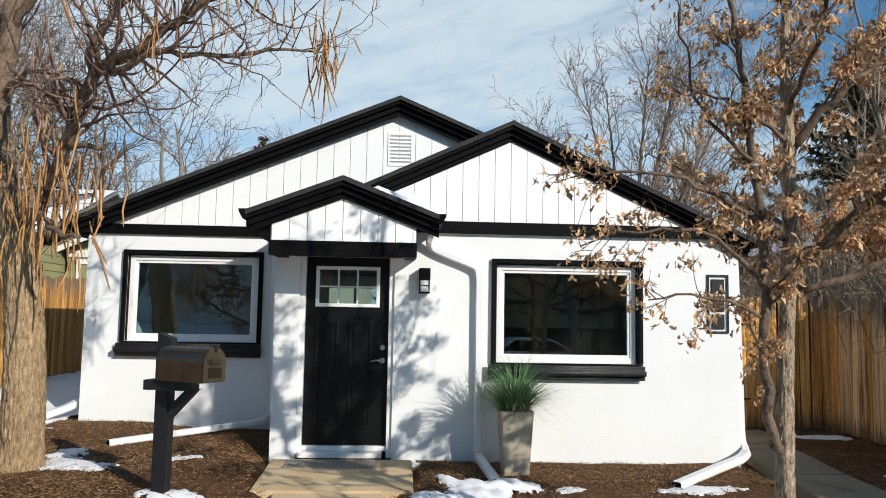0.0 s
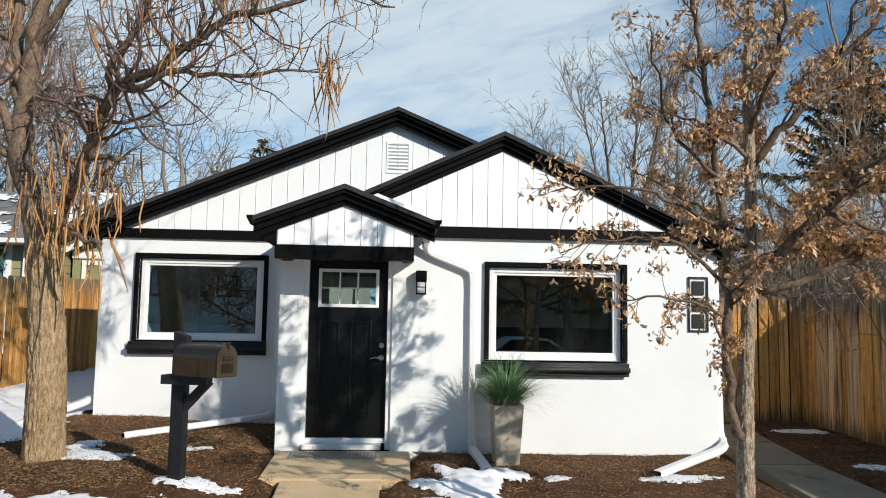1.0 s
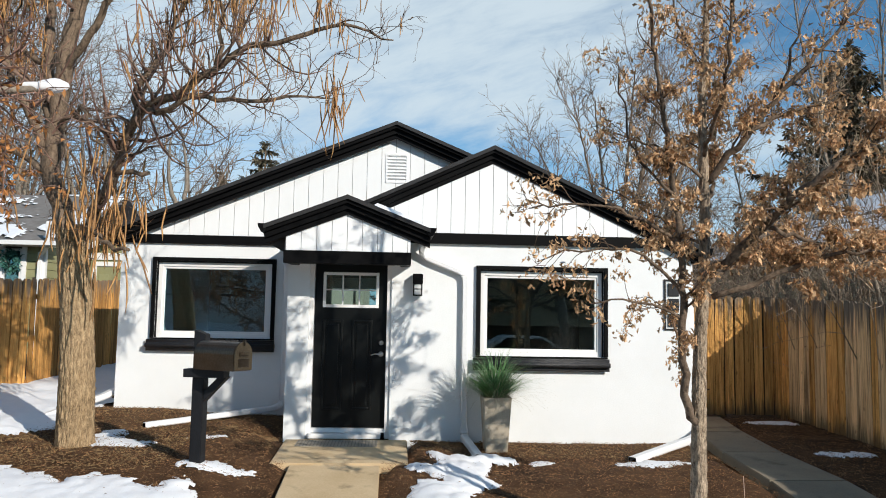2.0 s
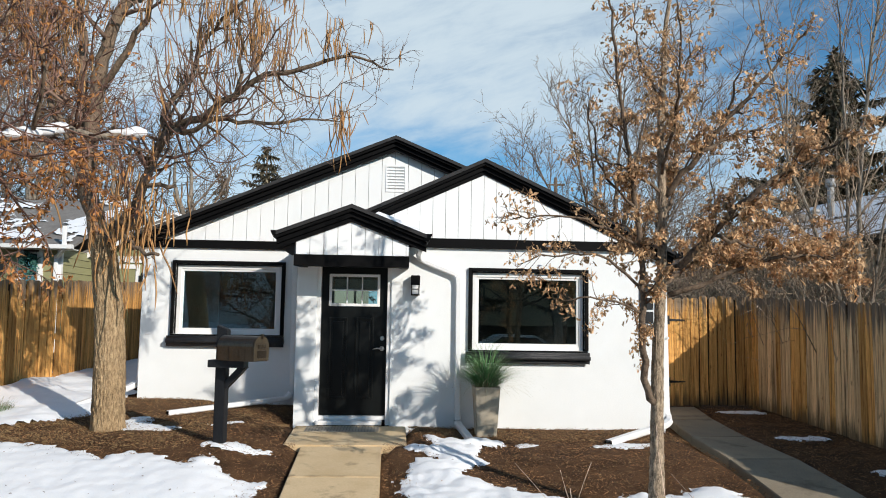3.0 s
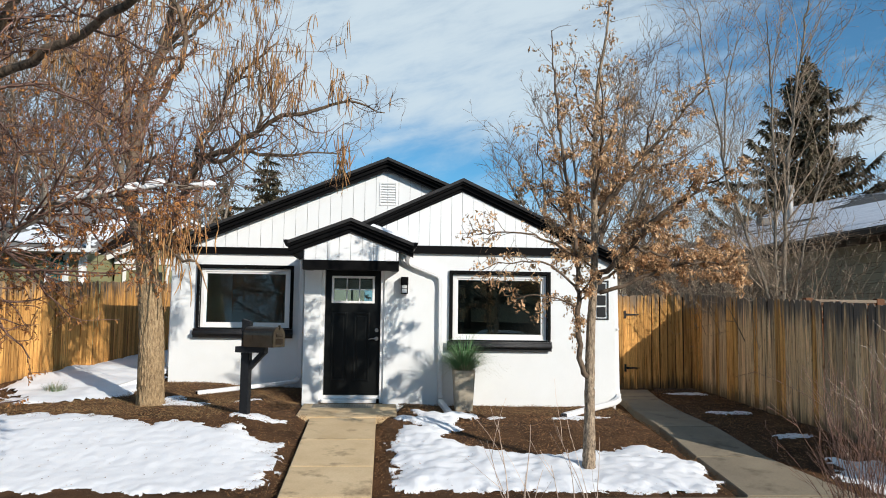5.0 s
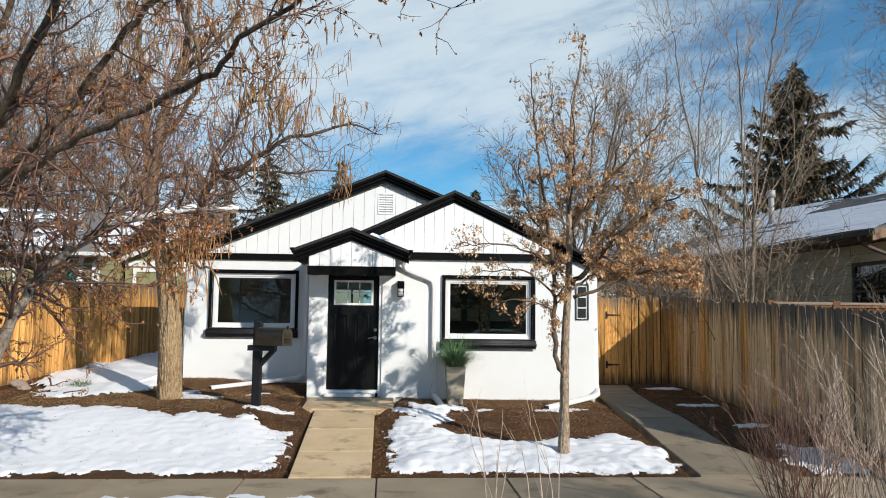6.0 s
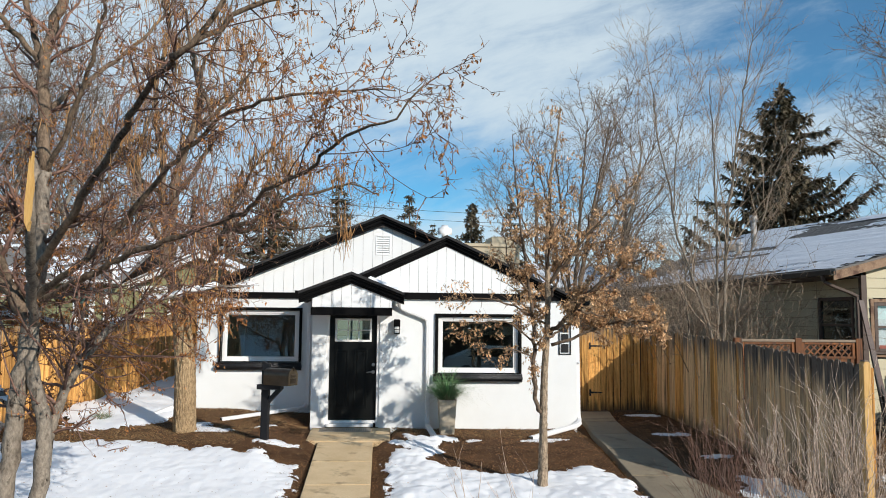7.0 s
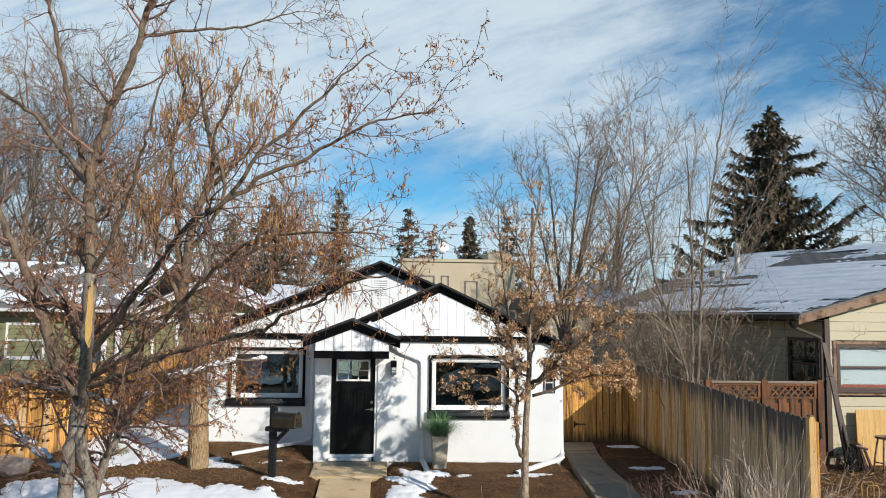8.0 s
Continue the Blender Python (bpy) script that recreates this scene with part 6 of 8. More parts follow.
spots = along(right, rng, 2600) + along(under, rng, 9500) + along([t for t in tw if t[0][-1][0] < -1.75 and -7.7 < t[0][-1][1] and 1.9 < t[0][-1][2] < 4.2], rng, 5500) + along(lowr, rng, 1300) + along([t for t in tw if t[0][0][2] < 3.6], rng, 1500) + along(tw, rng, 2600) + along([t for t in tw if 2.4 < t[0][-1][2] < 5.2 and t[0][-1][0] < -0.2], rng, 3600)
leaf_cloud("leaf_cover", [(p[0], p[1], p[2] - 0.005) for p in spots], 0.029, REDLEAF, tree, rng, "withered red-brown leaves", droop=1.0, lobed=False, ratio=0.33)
hanging_pods("pod_growth", along(tw, rng, 300), 0.11, 0.0042, POD, tree, rng, "small dry hanging pods")
extruded("bark_wound", [(-0.020, -0.30), (0.006, -0.36), (0.024, -0.22), (0.021, -0.02), (0.012, 0.05), (0.009, 0.20), (-0.004, 0.10), (-0.010, 0.15), (-0.019, -0.04), (-0.026, -0.16)], "y", -0.024, 0.012, SPLITWOOD, tree, "fresh orange split wood").location = (-1.085, -9.45, 3.02)
# snow lying on the low limb
sn_v, sn_f = [], []
for lm in (limbs[10], limbs[11], limbs[12]):
    pts = [np.asarray(q) for q in lm[0]]
    for i in range(int(len(pts) * 0.15), len(pts) - 1):
        run = pts[i + 1] - pts[i]
        if abs(run[2]) > 0.62 * math.hypot(run[0], run[1]) or noise.noise(Vector((pts[i][0] * 3.1, 0.5, 2.0))) < -0.30:
            continue
        for _ in range(3):
            s = rng.random()
            p = pts[i] + (pts[i + 1] - pts[i]) * s
            r = lm[1][i]
            bm = bmesh.new()
            bmesh.ops.create_icosphere(bm, subdivisions=2, radius=1.0)
            b = len(sn_v)
            sx, sy, sz = 0.065 * rng.uniform(0.6, 1.5), r * rng.uniform(0.9, 1.3), 0.024 * rng.uniform(0.6, 1.5)
            sn_v += [(p[0] + v.co.x * sx, p[1] + v.co.y * sy, p[2] + r * 0.85 + v.co.z * sz) for v in bm.verts]
            bm.verts.index_update()
            sn_f += [tuple(b + v.index for v in f.verts) for f in bm.faces]
            bm.free()
raw("limb_snow", sn_v, sn_f, SNOW, tree, "snow lying along the low limbs", smooth=True)

# --- the young oak with dry leaves
rng = random.Random(303)
tree = plant("oak_tree", "young oak with dry brown leaves on a slim trunk", "tree", None)
YO = -3.8
bark_trunk("trunk", [(3.67, YO, -0.6), (3.675, YO, -0.15), (3.68, YO, 0.3), (3.685, YO, 0.75), (3.70, YO, 1.3), (3.735, YO, 1.87), (3.75, YO, 2.42), (3.74, YO, 3.15), (3.77, YO, 3.7), (3.80, YO, 4.23), (3.90, YO, 4.8), (3.94, YO, 5.25)], 0.060, 0.007, OAKBARK, tree, rng, sides=48, flare=0.022, ridge=0.19, step=0.022, power=0.85, round_f=2.7, up_f=8.5)
BOUGHS = [
    ([(3.675, YO, 0.66), (3.61, -3.84, 0.79), (3.555, -3.87, 0.95), (3.52, -3.9, 1.5), (3.51, -3.92, 2.03), (3.44, -3.95, 2.48), (3.35, -4.0, 3.09), (3.26, -4.0, 3.8), (3.20, -4.0, 4.46), (3.19, -4.0, 4.75)], 0.034, 0.005),
    ([(3.78, YO, 1.86), (4.06, -4.15, 2.22), (4.20, -4.55, 2.48), (4.47, -4.65, 2.67), (4.76, -4.70, 2.86), (4.98, -4.75, 2.98)], 0.036, 0.006),
    ([(3.77, YO, 2.60), (4.05, -4.0, 2.99), (4.23, -4.1, 3.26), (4.47, -4.2, 3.53), (4.75, -4.25, 3.86), (4.92, -4.3, 4.07)], 0.030, 0.006),
    ([(4.23, -4.1, 3.26), (4.26, -4.2, 3.50), (4.32, -4.3, 3.80)], 0.014, 0.004),
    ([(4.05, -4.0, 2.99), (4.44, -3.9, 3.17), (4.95, YO, 3.40)], 0.018, 0.004),
    ([(3.80, YO, 1.70), (4.20, -3.9, 1.84), (4.61, -3.95, 2.01), (5.10, -4.0, 2.06), (5.34, -4.0, 1.95)], 0.026, 0.005),
    ([(4.06, -4.15, 2.22), (4.59, -4.0, 2.12), (5.07, YO, 2.20), (5.38, -3.7, 2.30)], 0.018, 0.004),
    ([(3.75, YO, 2.80), (3.66, -4.4, 3.20), (3.58, -4.7, 3.75), (3.52, -4.8, 4.05)], 0.018, 0.005),
    ([(3.75, YO, 2.00), (3.41, -3.9, 2.17), (3.07, -4.0, 2.31), (2.75, -4.1, 2.35), (2.45, -4.1, 2.34), (2.27, -4.1, 2.38)], 0.018, 0.004),
    ([(3.53, -3.9, 1.74), (3.20, -4.0, 1.99), (2.94, -4.05, 2.03), (2.57, -4.1, 1.99), (2.36, -4.1, 1.92)], 0.015, 0.004),
    ([(3.51, -3.9, 1.53), (3.32, -4.0, 1.61), (3.09, -4.05, 1.67), (2.75, -4.1, 1.62)], 0.012, 0.004),
    ([(3.75, YO, 2.62), (3.39, -3.9, 2.82), (3.16, -3.9, 2.89), (2.98, YO, 2.90)], 0.016, 0.004),
    ([(3.77, YO, 2.3), (3.95, -3.45, 2.6), (4.1, -3.2, 3.1), (4.15, -3.1, 3.6)], 0.022, 0.005),
    ([(3.76, YO, 1.8), (4.15, -3.5, 2.0), (4.6, -3.25, 2.2), (5.0, -3.15, 2.35)], 0.020, 0.004),
    ([(3.75, YO, 3.2), (3.95, -3.7, 3.55), (4.08, -3.65, 4.0), (4.10, -3.65, 4.4)], 0.014, 0.004),
    ([(3.44, -3.95, 2.48), (3.22, -3.85, 2.75), (3.12, -3.75, 3.15), (3.08, -3.7, 3.6)], 0.014, 0.004),
    ([(3.77, YO, 3.5), (3.62, -3.7, 3.85), (3.55, -3.65, 4.25), (3.56, -3.65, 4.6)], 0.012, 0.004),
    ([(3.75, YO, 2.1), (3.6, -3.4, 2.3), (3.35, -3.15, 2.55), (3.1, -3.05, 2.7)], 0.014, 0.004),
]
limbs, tw, tips = [], [], []
for ctrl, r0, r1 in BOUGHS:
    limbs.append(jitter_path(ctrl, r0, r1, rng, 0.08, 0.010, 0.8))
for lm in limbs:
    tubes("limb", [lm], 8, OAKLIMB, tree)
top = jitter_path([(3.77, YO, 2.4), (3.75, YO, 3.15), (3.77, YO, 3.7), (3.80, YO, 4.23), (3.90, YO, 4.8), (3.94, YO, 5.25)], 0.02, 0.006, rng)
for lm in limbs + [top]:
    ramify(lm, rng, [(11.0, 0.24, 0.55, 52, 5, 0.20, 0.06, 0.5, 0.0042), (10.0, 0.10, 0.45, 48, 3, 0.24, 0.03, 0.7, 0.0030)], tw, tips, 0.10)
tubes("twig_growth", tw, 4, TWIG, tree, "short knotty brown twigs")
spots = []
for tpts, _r in tw:
    p = tpts[-1]
    chance = np.interp(p[2], [1.2, 1.8, 2.9, 3.5, 4.3], [0.90, 1.0, 0.95, 0.82, 0.50])
    if p[0] < 3.3:
        chance *= 0.5
    if rng.random() < chance:
        many = (24, 32, 42) if p[0] > 3.95 and p[2] < 3.0 else (20, 28, 36) if p[0] > 3.4 and p[2] < 2.75 else (12, 17, 24) if p[2] < 3.5 else (6, 9, 13)
        for _ in range(rng.choice(many if p[0] > 3.2 else (6, 9, 13))):
            q = np.asarray(rng.choice(tpts[-2:])) + np.array([rng.gauss(0, 0.030), rng.gauss(0, 0.030), rng.gauss(-0.012, 0.026)])
            spots.append(tuple(q))
leaf_cloud("leaf_cover", spots, 0.045, OAKLEAF, tree, rng, "curled dry brown oak leaves", droop=0.9)
sv, sf = [], []
for _ in range(34):
    p = rng.choice(spots)
    bm = bmesh.new()
    bmesh.ops.create_icosphere(bm, subdivisions=2, radius=1.0)
    b = len(sv)
    bm.verts.index_update()
    s = rng.uniform(0.008, 0.017)
    sv += [(p[0] + v.co.x * s * 1.7, p[1] + v.co.y * s * 1.2, p[2] + v.co.z * s * 0.55 * (1 + 0.3 * noise.noise(v.co * 2))) for v in bm.verts]
    sf += [tuple(b + v.index for v in f.verts) for f in bm.faces]
    bm.free()
raw("twig_snow", sv, sf, SNOW, tree, "small caps of snow", smooth=True)


# --- bare shrubs
def shrub(name, label, x0, x1, y0, y1, n, height, r, levels, material, seed, lean=0.25):
    rg = random.Random(seed)
    t = plant(name, label, "shrub", None)
    stems, tw_ = [], []
    for _ in range(n):
        x, y = rg.uniform(x0, x1), rg.uniform(y0, y1)
        d = (rg.gauss(0, lean), rg.gauss(0, lean), 1.0)
        st = shoot((x, y, float(ground_z(x, y)) - 0.03), d, height * rg.uniform(0.55, 1.15), r * rg.uniform(0.7, 1.3), rg, 9, 0.07, 0.03)
        stems.append(st)
        ramify(st, rg, levels, tw_, [], 0.3)
    if n <= 12:
        for st in stems:
            tubes("stem", [st], 6, material, t)
    else:
        tubes("stem_clump", stems, 5, material, t)
    tubes("twig_growth", tw_, 3, material, t)
    return t


shrub("shrub", "dense bare reddish shrub on the verge by the pavement", 4.80, 5.25, -7.30, -6.85, 62, 1.34, 0.0052, [(5, 0.36, 0.5, 28, 4, 0.10, 0.06, 0.7, 0.0022), (5, 0.14, 0.5, 35, 3, 0.12, 0.05, 0.7, 0.0017)], REDTWIG, 41)
shrub("shrub", "dense bare tan shrub with upright stems on the verge", 5.15, 5.75, -8.55, -8.05, 84, 1.72, 0.0064, [(3.2, 0.46, 0.5, 25, 4, 0.10, 0.06, 0.7, 0.0030), (4, 0.18, 0.5, 35, 3, 0.12, 0.05, 0.7, 0.0020)], LIGHTTWIG, 42, lean=0.22)
shrub("shrub", "dense bare tan shrub beside the pavement edge", 5.55, 6.20, -6.65, -6.2, 52, 1.18, 0.0054, [(5, 0.36, 0.5, 25, 4, 0.10, 0.06, 0.7, 0.0022), (5, 0.14, 0.5, 35, 3, 0.12, 0.05, 0.7, 0.0017)], LIGHTTWIG, 45, lean=0.20)
shrub("shrub", "sparse young bare shrub by the pavement edge", 2.2, 2.9, -7.6, -6.9, 9, 1.25, 0.0065, [(3.0, 0.40, 0.5, 32, 4, 0.08, 0.08, 0.7, 0.0026)], LIGHTTWIG, 43, lean=0.22)


# --- bare trees behind and beside
def bare_tree(name, label, at, height, spread, r0, seed, stems=1, limbs_n=10, levels=None, bark=GREYBARK, twig=FARTWIG, fork=0.3, rise=0.10, sides=3):
    rg = random.Random(seed)
    t = plant(name, label, "tree", None)
    lm_all, tw_ = [], []
    z0 = float(ground_z(at[0], at[1])) - 0.2
    trunks = []
    for s in range(stems):
        a = rg.uniform(0, 6.28)
        off = 0.12 * spread * (stems > 1)
        tip = (at[0] + math.cos(a) * off * 3 + rg.gauss(0, 0.04) * height, at[1] + math.sin(a) * off * 3 + rg.gauss(0, 0.04) * height, z0 + height * rg.uniform(0.85, 1.0))
        base = (at[0] + math.cos(a) * off * 0.4, at[1] + math.sin(a) * off * 0.4, z0)
        mid = [tuple(base[i] + (tip[i] - base[i]) * f + (rg.gauss(0, 0.015 * height) if i < 2 else 0) for i in range(3)) for f in (0.2, 0.4, 0.6, 0.8)]
        trunks.append(jitter_path([base, *mid, tip], r0 * rg.uniform(0.8, 1.0), r0 * 0.12, rg, 0.25, 0.006 * height / 3, 0.9))
    for tr in trunks:
        tubes("trunk", [tr], 7, bark, t)
    lev = levels or [(2.2, 0.28 * height, 0.4, 38, 9, 0.10, rise, 0.6, 0.010), (2.4, 0.11 * height, 0.5, 42, 6, 0.14, 0.06, 0.6, 0.006), (3.2, 0.05 * height, 0.5, 42, 4, 0.16, 0.03, 0.6, 0.004)]
    for tr in trunks:
        ramify(tr, rg, lev, tw_, [], fork)
    tubes("twig_growth", tw_, sides, twig, t, "fine bare twigs")
    return t


def stemmed_tree(name, label, stems, levels, seed, bark, twig, sides=3, start=0.25):
    """A bare tree from its stems, each (control points, foot radius, tip radius), with twigs grown out of them."""
    rg = random.Random(seed)
    t = plant(name, label, "tree", None)
    tw_ = []
    for ctrl, r0, r1 in stems:
        lm = jitter_path(ctrl, r0, r1, rg, 0.2, 0.012, 0.8)
        tubes("trunk", [lm], 7, bark, t)
        ramify(lm, rg, levels, tw_, [], start)
    tubes("twig_growth", tw_, sides, twig, t, "fine bare twigs")
    return t


SWITCH = [(5.2, 1.30, 0.5, 32, 8, 0.07, 0.06, 0.5, 0.0060), (5.5, 0.52, 0.5, 34, 5, 0.10, 0.05, 0.5, 0.0046), (5.0, 0.22, 0.5, 38, 3, 0.12, 0.03, 0.6, 0.0038)]
stemmed_tree("sapling", "pale bare many-stemmed sapling behind the fence", [
    ([(8.38, 0.80, -0.3), (8.34, 0.80, 1.7), (8.33, 0.80, 3.06), (8.36, 0.80, 4.07), (8.33, 0.80, 5.08), (8.30, 0.80, 6.1), (8.26, 0.80, 7.2)], 0.040, 0.006),
    ([(8.44, 0.80, -0.3), (8.47, 0.80, 1.8), (8.53, 0.80, 3.07), (8.60, 0.80, 4.2), (8.80, 0.80, 5.6), (9.05, 0.80, 7.2), (9.25, 0.80, 8.3)], 0.050, 0.006),
    ([(8.55, 0.80, -0.3), (8.70, 0.80, 1.79), (8.95, 0.80, 3.08), (9.38, 0.80, 4.29), (9.95, 0.80, 6.0)], 0.028, 0.005),
    ([(8.60, 4.0, 0.0), (8.9, 4.2, 2.5), (9.4, 4.4, 4.5), (9.6, 4.5, 6.6)], 0.035, 0.005)], SWITCH, 51, GREYBARK, PALETWIG)
stemmed_tree("sapling", "pale bare sapling leaning behind the fence", [
    ([(8.28, 0.75, -0.3), (8.20, 0.80, 1.7), (7.78, 0.90, 3.1), (7.54, 1.10, 4.2), (7.47, 1.10, 4.92), (7.22, 1.10, 5.9), (7.08, 1.10, 7.2)], 0.042, 0.006),
    ([(7.54, 1.10, 4.4), (7.62, 1.10, 5.65), (7.84, 1.10, 6.7)], 0.020, 0.005),
    ([(8.15, 1.4, -0.2), (8.0, 1.5, 1.8), (7.95, 1.6, 3.2), (8.05, 1.6, 4.8)], 0.024, 0.005),
    ([(7.9, 2.6, -0.2), (7.5, 2.7, 2.2), (7.1, 2.8, 3.6), (6.9, 2.9, 5.4)], 0.026, 0.005)], SWITCH, 52, GREYBARK, PALETWIG)
shrub("shrub", "tangled bare brush above the fence top", 7.75, 9.6, 0.0, 4.5, 80, 2.9, 0.010, [(2.2, 0.8, 0.5, 45, 5, 0.16, 0.0, 0.7, 0.004), (3, 0.3, 0.5, 45, 4, 0.2, 0.0, 0.7, 0.003)], PALETWIG, 54, lean=0.35)
shrub("shrub", "dense tangle of fine pale twigs behind the fence", 7.9, 10.2, 0.6, 7.5, 150, 3.2, 0.011, [(2.6, 0.9, 0.5, 50, 5, 0.18, -0.02, 0.7, 0.0055), (3.6, 0.36, 0.5, 48, 3, 0.22, -0.02, 0.7, 0.0042), (4.0, 0.16, 0.5, 48, 2, 0.22, 0.0, 0.7, 0.0036)], PALETWIG, 64, lean=0.30)
shrub("shrub", "brown thicket behind the side fence", 7.9, 10.0, 6.0, 12.0, 60, 4.0, 0.014, [(2.4, 1.2, 0.5, 40, 5, 0.15, 0.02, 0.7, 0.007), (3.2, 0.5, 0.5, 45, 3, 0.2, 0.0, 0.7, 0.0055), (4.0, 0.22, 0.5, 45, 2, 0.2, 0.0, 0.7, 0.0048)], FARTWIG, 65, lean=0.25)
CROWN = [(2.6, 1.7, 0.45, 30, 7, 0.10, 0.07, 0.5, 0.020), (3.0, 0.85, 0.5, 34, 5, 0.13, 0.05, 0.55, 0.014), (3.8, 0.42, 0.5, 38, 3, 0.15, 0.03, 0.6, 0.0105), (3.2, 0.24, 0.5, 40, 2, 0.15, 0.03, 0.7, 0.009)]
BX, BY_ = 9.7, 19.0
fan = ((6.2, 7.6, 0.05), (6.7, 9.0, 0.08), (7.7, 9.7, 0.09), (9.2, 11.0, 0.11), (10.4, 11.9, 0.12), (11.3, 11.7, 0.10), (12.3, 12.2, 0.11), (13.2, 10.6, 0.09), (14.2, 8.8, 0.07))
stems_ = []
for k, (tx, tz, r_) in enumerate(fan):
    dy = 1.6 * math.sin(2.4 * k)
    stems_.append(([(BX, BY_, -0.2 + 0.002 * k), (BX + (tx - BX) * 0.10, BY_ + dy * 0.1, 2.6), (BX + (tx - BX) * 0.36, BY_ + dy * 0.4, tz * 0.46), (BX + (tx - BX) * 0.72, BY_ + dy * 0.8, tz * 0.74), (tx, BY_ + dy, tz * 0.94)], r_, 0.014))
stemmed_tree("bare_tree", "tall bare grey-brown tree with a wide fan of limbs", stems_, CROWN, 55, LIMBBARK, FARTWIG, start=0.3)
big = lambda h: [(1.5, 0.34 * h, 0.4, 42, 7, 0.11, 0.05, 0.5, 0.028), (1.9, 0.16 * h, 0.5, 44, 5, 0.14, 0.03, 0.55, 0.017), (2.6, 0.08 * h, 0.5, 44, 3, 0.17, 0.02, 0.6, 0.0115), (2.4, 0.04 * h, 0.5, 44, 2, 0.17, 0.02, 0.7, 0.009)]
bare_tree("bare_tree", "large bare tree beyond the neighbouring roof", (23.0, 13.5), 11.5, 4, 0.25, 58, stems=3, levels=[(1.9, 3.6, 0.4, 48, 7, 0.11, 0.03, 0.5, 0.028), (2.4, 1.8, 0.5, 46, 5, 0.14, 0.02, 0.55, 0.018), (3.2, 0.9, 0.5, 44, 3, 0.17, 0.02, 0.6, 0.012), (3.0, 0.45, 0.5, 44, 2, 0.17, 0.02, 0.7, 0.010)], fork=0.2)
bare_tree("bare_tree", "large bare tree beyond the neighbouring roof", (13.5, 26), 12, 4, 0.25, 59, stems=2, levels=big(12), fork=0.2)
for k, (x, y, h) in enumerate(((-16.5, 25, 13.2), (-12.2, 27, 11), (-19.8, 28, 13.6), (-9.4, 19.5, 9.6), (-22, 24, 13.0), (-8.0, 30, 9), (-1.5, 46, 11), (-5, 40, 9.5), (-13, 19.5, 10.5), (-17.5, 17.5, 8.5), (-6.4, 19, 8.2), (-14.5, 14.5, 6.8), (-15.6, 20.5, 10.5))):
    bare_tree("bare_tree", "bare brown tree in the gardens behind", (x, y), h, 4, 0.22, 70 + k, stems=2, levels=big(h), fork=0.12, twig=TWIG if k % 2 else FARTWIG)


# --- conifers
def conifer(name, label, at, base_z, height, width, seed, bare=0.12, dense=1.0, twisted=0.0):
    rg = random.Random(seed)
    t = plant(name, label, "tree", None)
    x, y = at
    tubes("trunk", [([(x, y, base_z), (x, y, base_z + height * 0.5), (x, y, base_z + height * 0.985)], [0.02 * height, 0.012 * height, 0.003 * height])], 8, LIMBBARK, t)
    verts, faces, arms = [], [], []
    levels = int(34 * dense)
    for i in range(levels):
        s = bare + (1 - bare) * (i + rg.random()) / levels
        zc = base_z + height * s
        reach = width * (1 - s) ** 0.85 * rg.uniform(0.55, 1.25) + 0.02 * height
        n = max(5, int(9 * (1 - s * 0.5)))
        for k in range(n):
            a = 2 * math.pi * (k + rg.random()) / n
            ln = reach * rg.uniform(0.32, 1.3)
            lift = rg.uniform(-0.05, 0.42) + twisted * rg.uniform(0, 0.6)
            pts = [np.array((x, y, zc))]
            for m_ in range(1, 5):
                f = m_ / 4
                pts.append(np.array((x + math.cos(a) * ln * f, y + math.sin(a) * ln * f, zc + ln * (-0.34 * f + (lift + 0.1) * f * f))))
            arms.append((pts, [0.012 * ln + 0.01] * 4 + [0.006]))
            # sprays of needles along the arm
            m = max(9, int(ln / height * 900 * dense))
            for _ in range(m):
                f = rg.uniform(0.15, 1.0)
                j = min(int(f * 4), 3)
                p = pts[j] + (pts[j + 1] - pts[j]) * (f * 4 - j)
                sz = height * 0.0165 * rg.uniform(0.5, 1.4)
                b = a + rg.gauss(0, 0.8)
                q = (math.cos(b) * sz, math.sin(b) * sz, rg.gauss(-0.35, 0.5) * sz)
                w = (-math.sin(b) * sz * 0.30, math.cos(b) * sz * 0.30, 0.18 * sz)
                i0 = len(verts)
                verts += [tuple(p), (p[0] + q[0] * 0.7 + w[0], p[1] + q[1] * 0.7 + w[1], p[2] + q[2] * 0.7 + w[2]),
                          (p[0] + q[0] * 1.3, p[1] + q[1] * 1.3, p[2] + q[2] * 1.3), (p[0] + q[0] * 0.7 - w[0], p[1] + q[1] * 0.7 - w[1], p[2] + q[2] * 0.7 + w[2])]
                faces += [(i0, i0 + 1, i0 + 2), (i0, i0 + 2, i0 + 3)]
    tubes("branchwork", arms, 4, LIMBBARK, t)
    raw("needle_cover", verts, faces, NEEDLE, t, "dark green needle sprays")
    return t


conifer("spruce", "tall dark blue-green spruce beyond the neighbouring roof", (23.2, 25.7), 0.8, 14.0, 6.4, 81, dense=1.25, twisted=0.55)
conifer("spruce", "dark conifer far behind the house roof", (3.2, 46), 0.5, 11.2, 2.6, 82, twisted=0.7, dense=0.75)
conifer("spruce", "dense rounded conifer far behind the house", (8.4, 48), 0.5, 10.8, 2.2, 83, twisted=0.9, dense=1.2)
conifer("spruce", "small conifer far behind the house", (5.9, 60), 0.5, 10.5, 2.0, 84, dense=0.75)
conifer("spruce", "conifer behind the garden sheds", (-4.6, 25), 0.3, 8.8, 3.3, 85, dense=0.9)
conifer("spruce", "tall conifer behind the gardens", (-2.2, 42), 0.4, 11.8, 2.2, 86, dense=0.75)
conifer("spruce", "conifer behind the bare trees", (11.0, 44), 0.5, 10.5, 2.2, 87, dense=0.75)
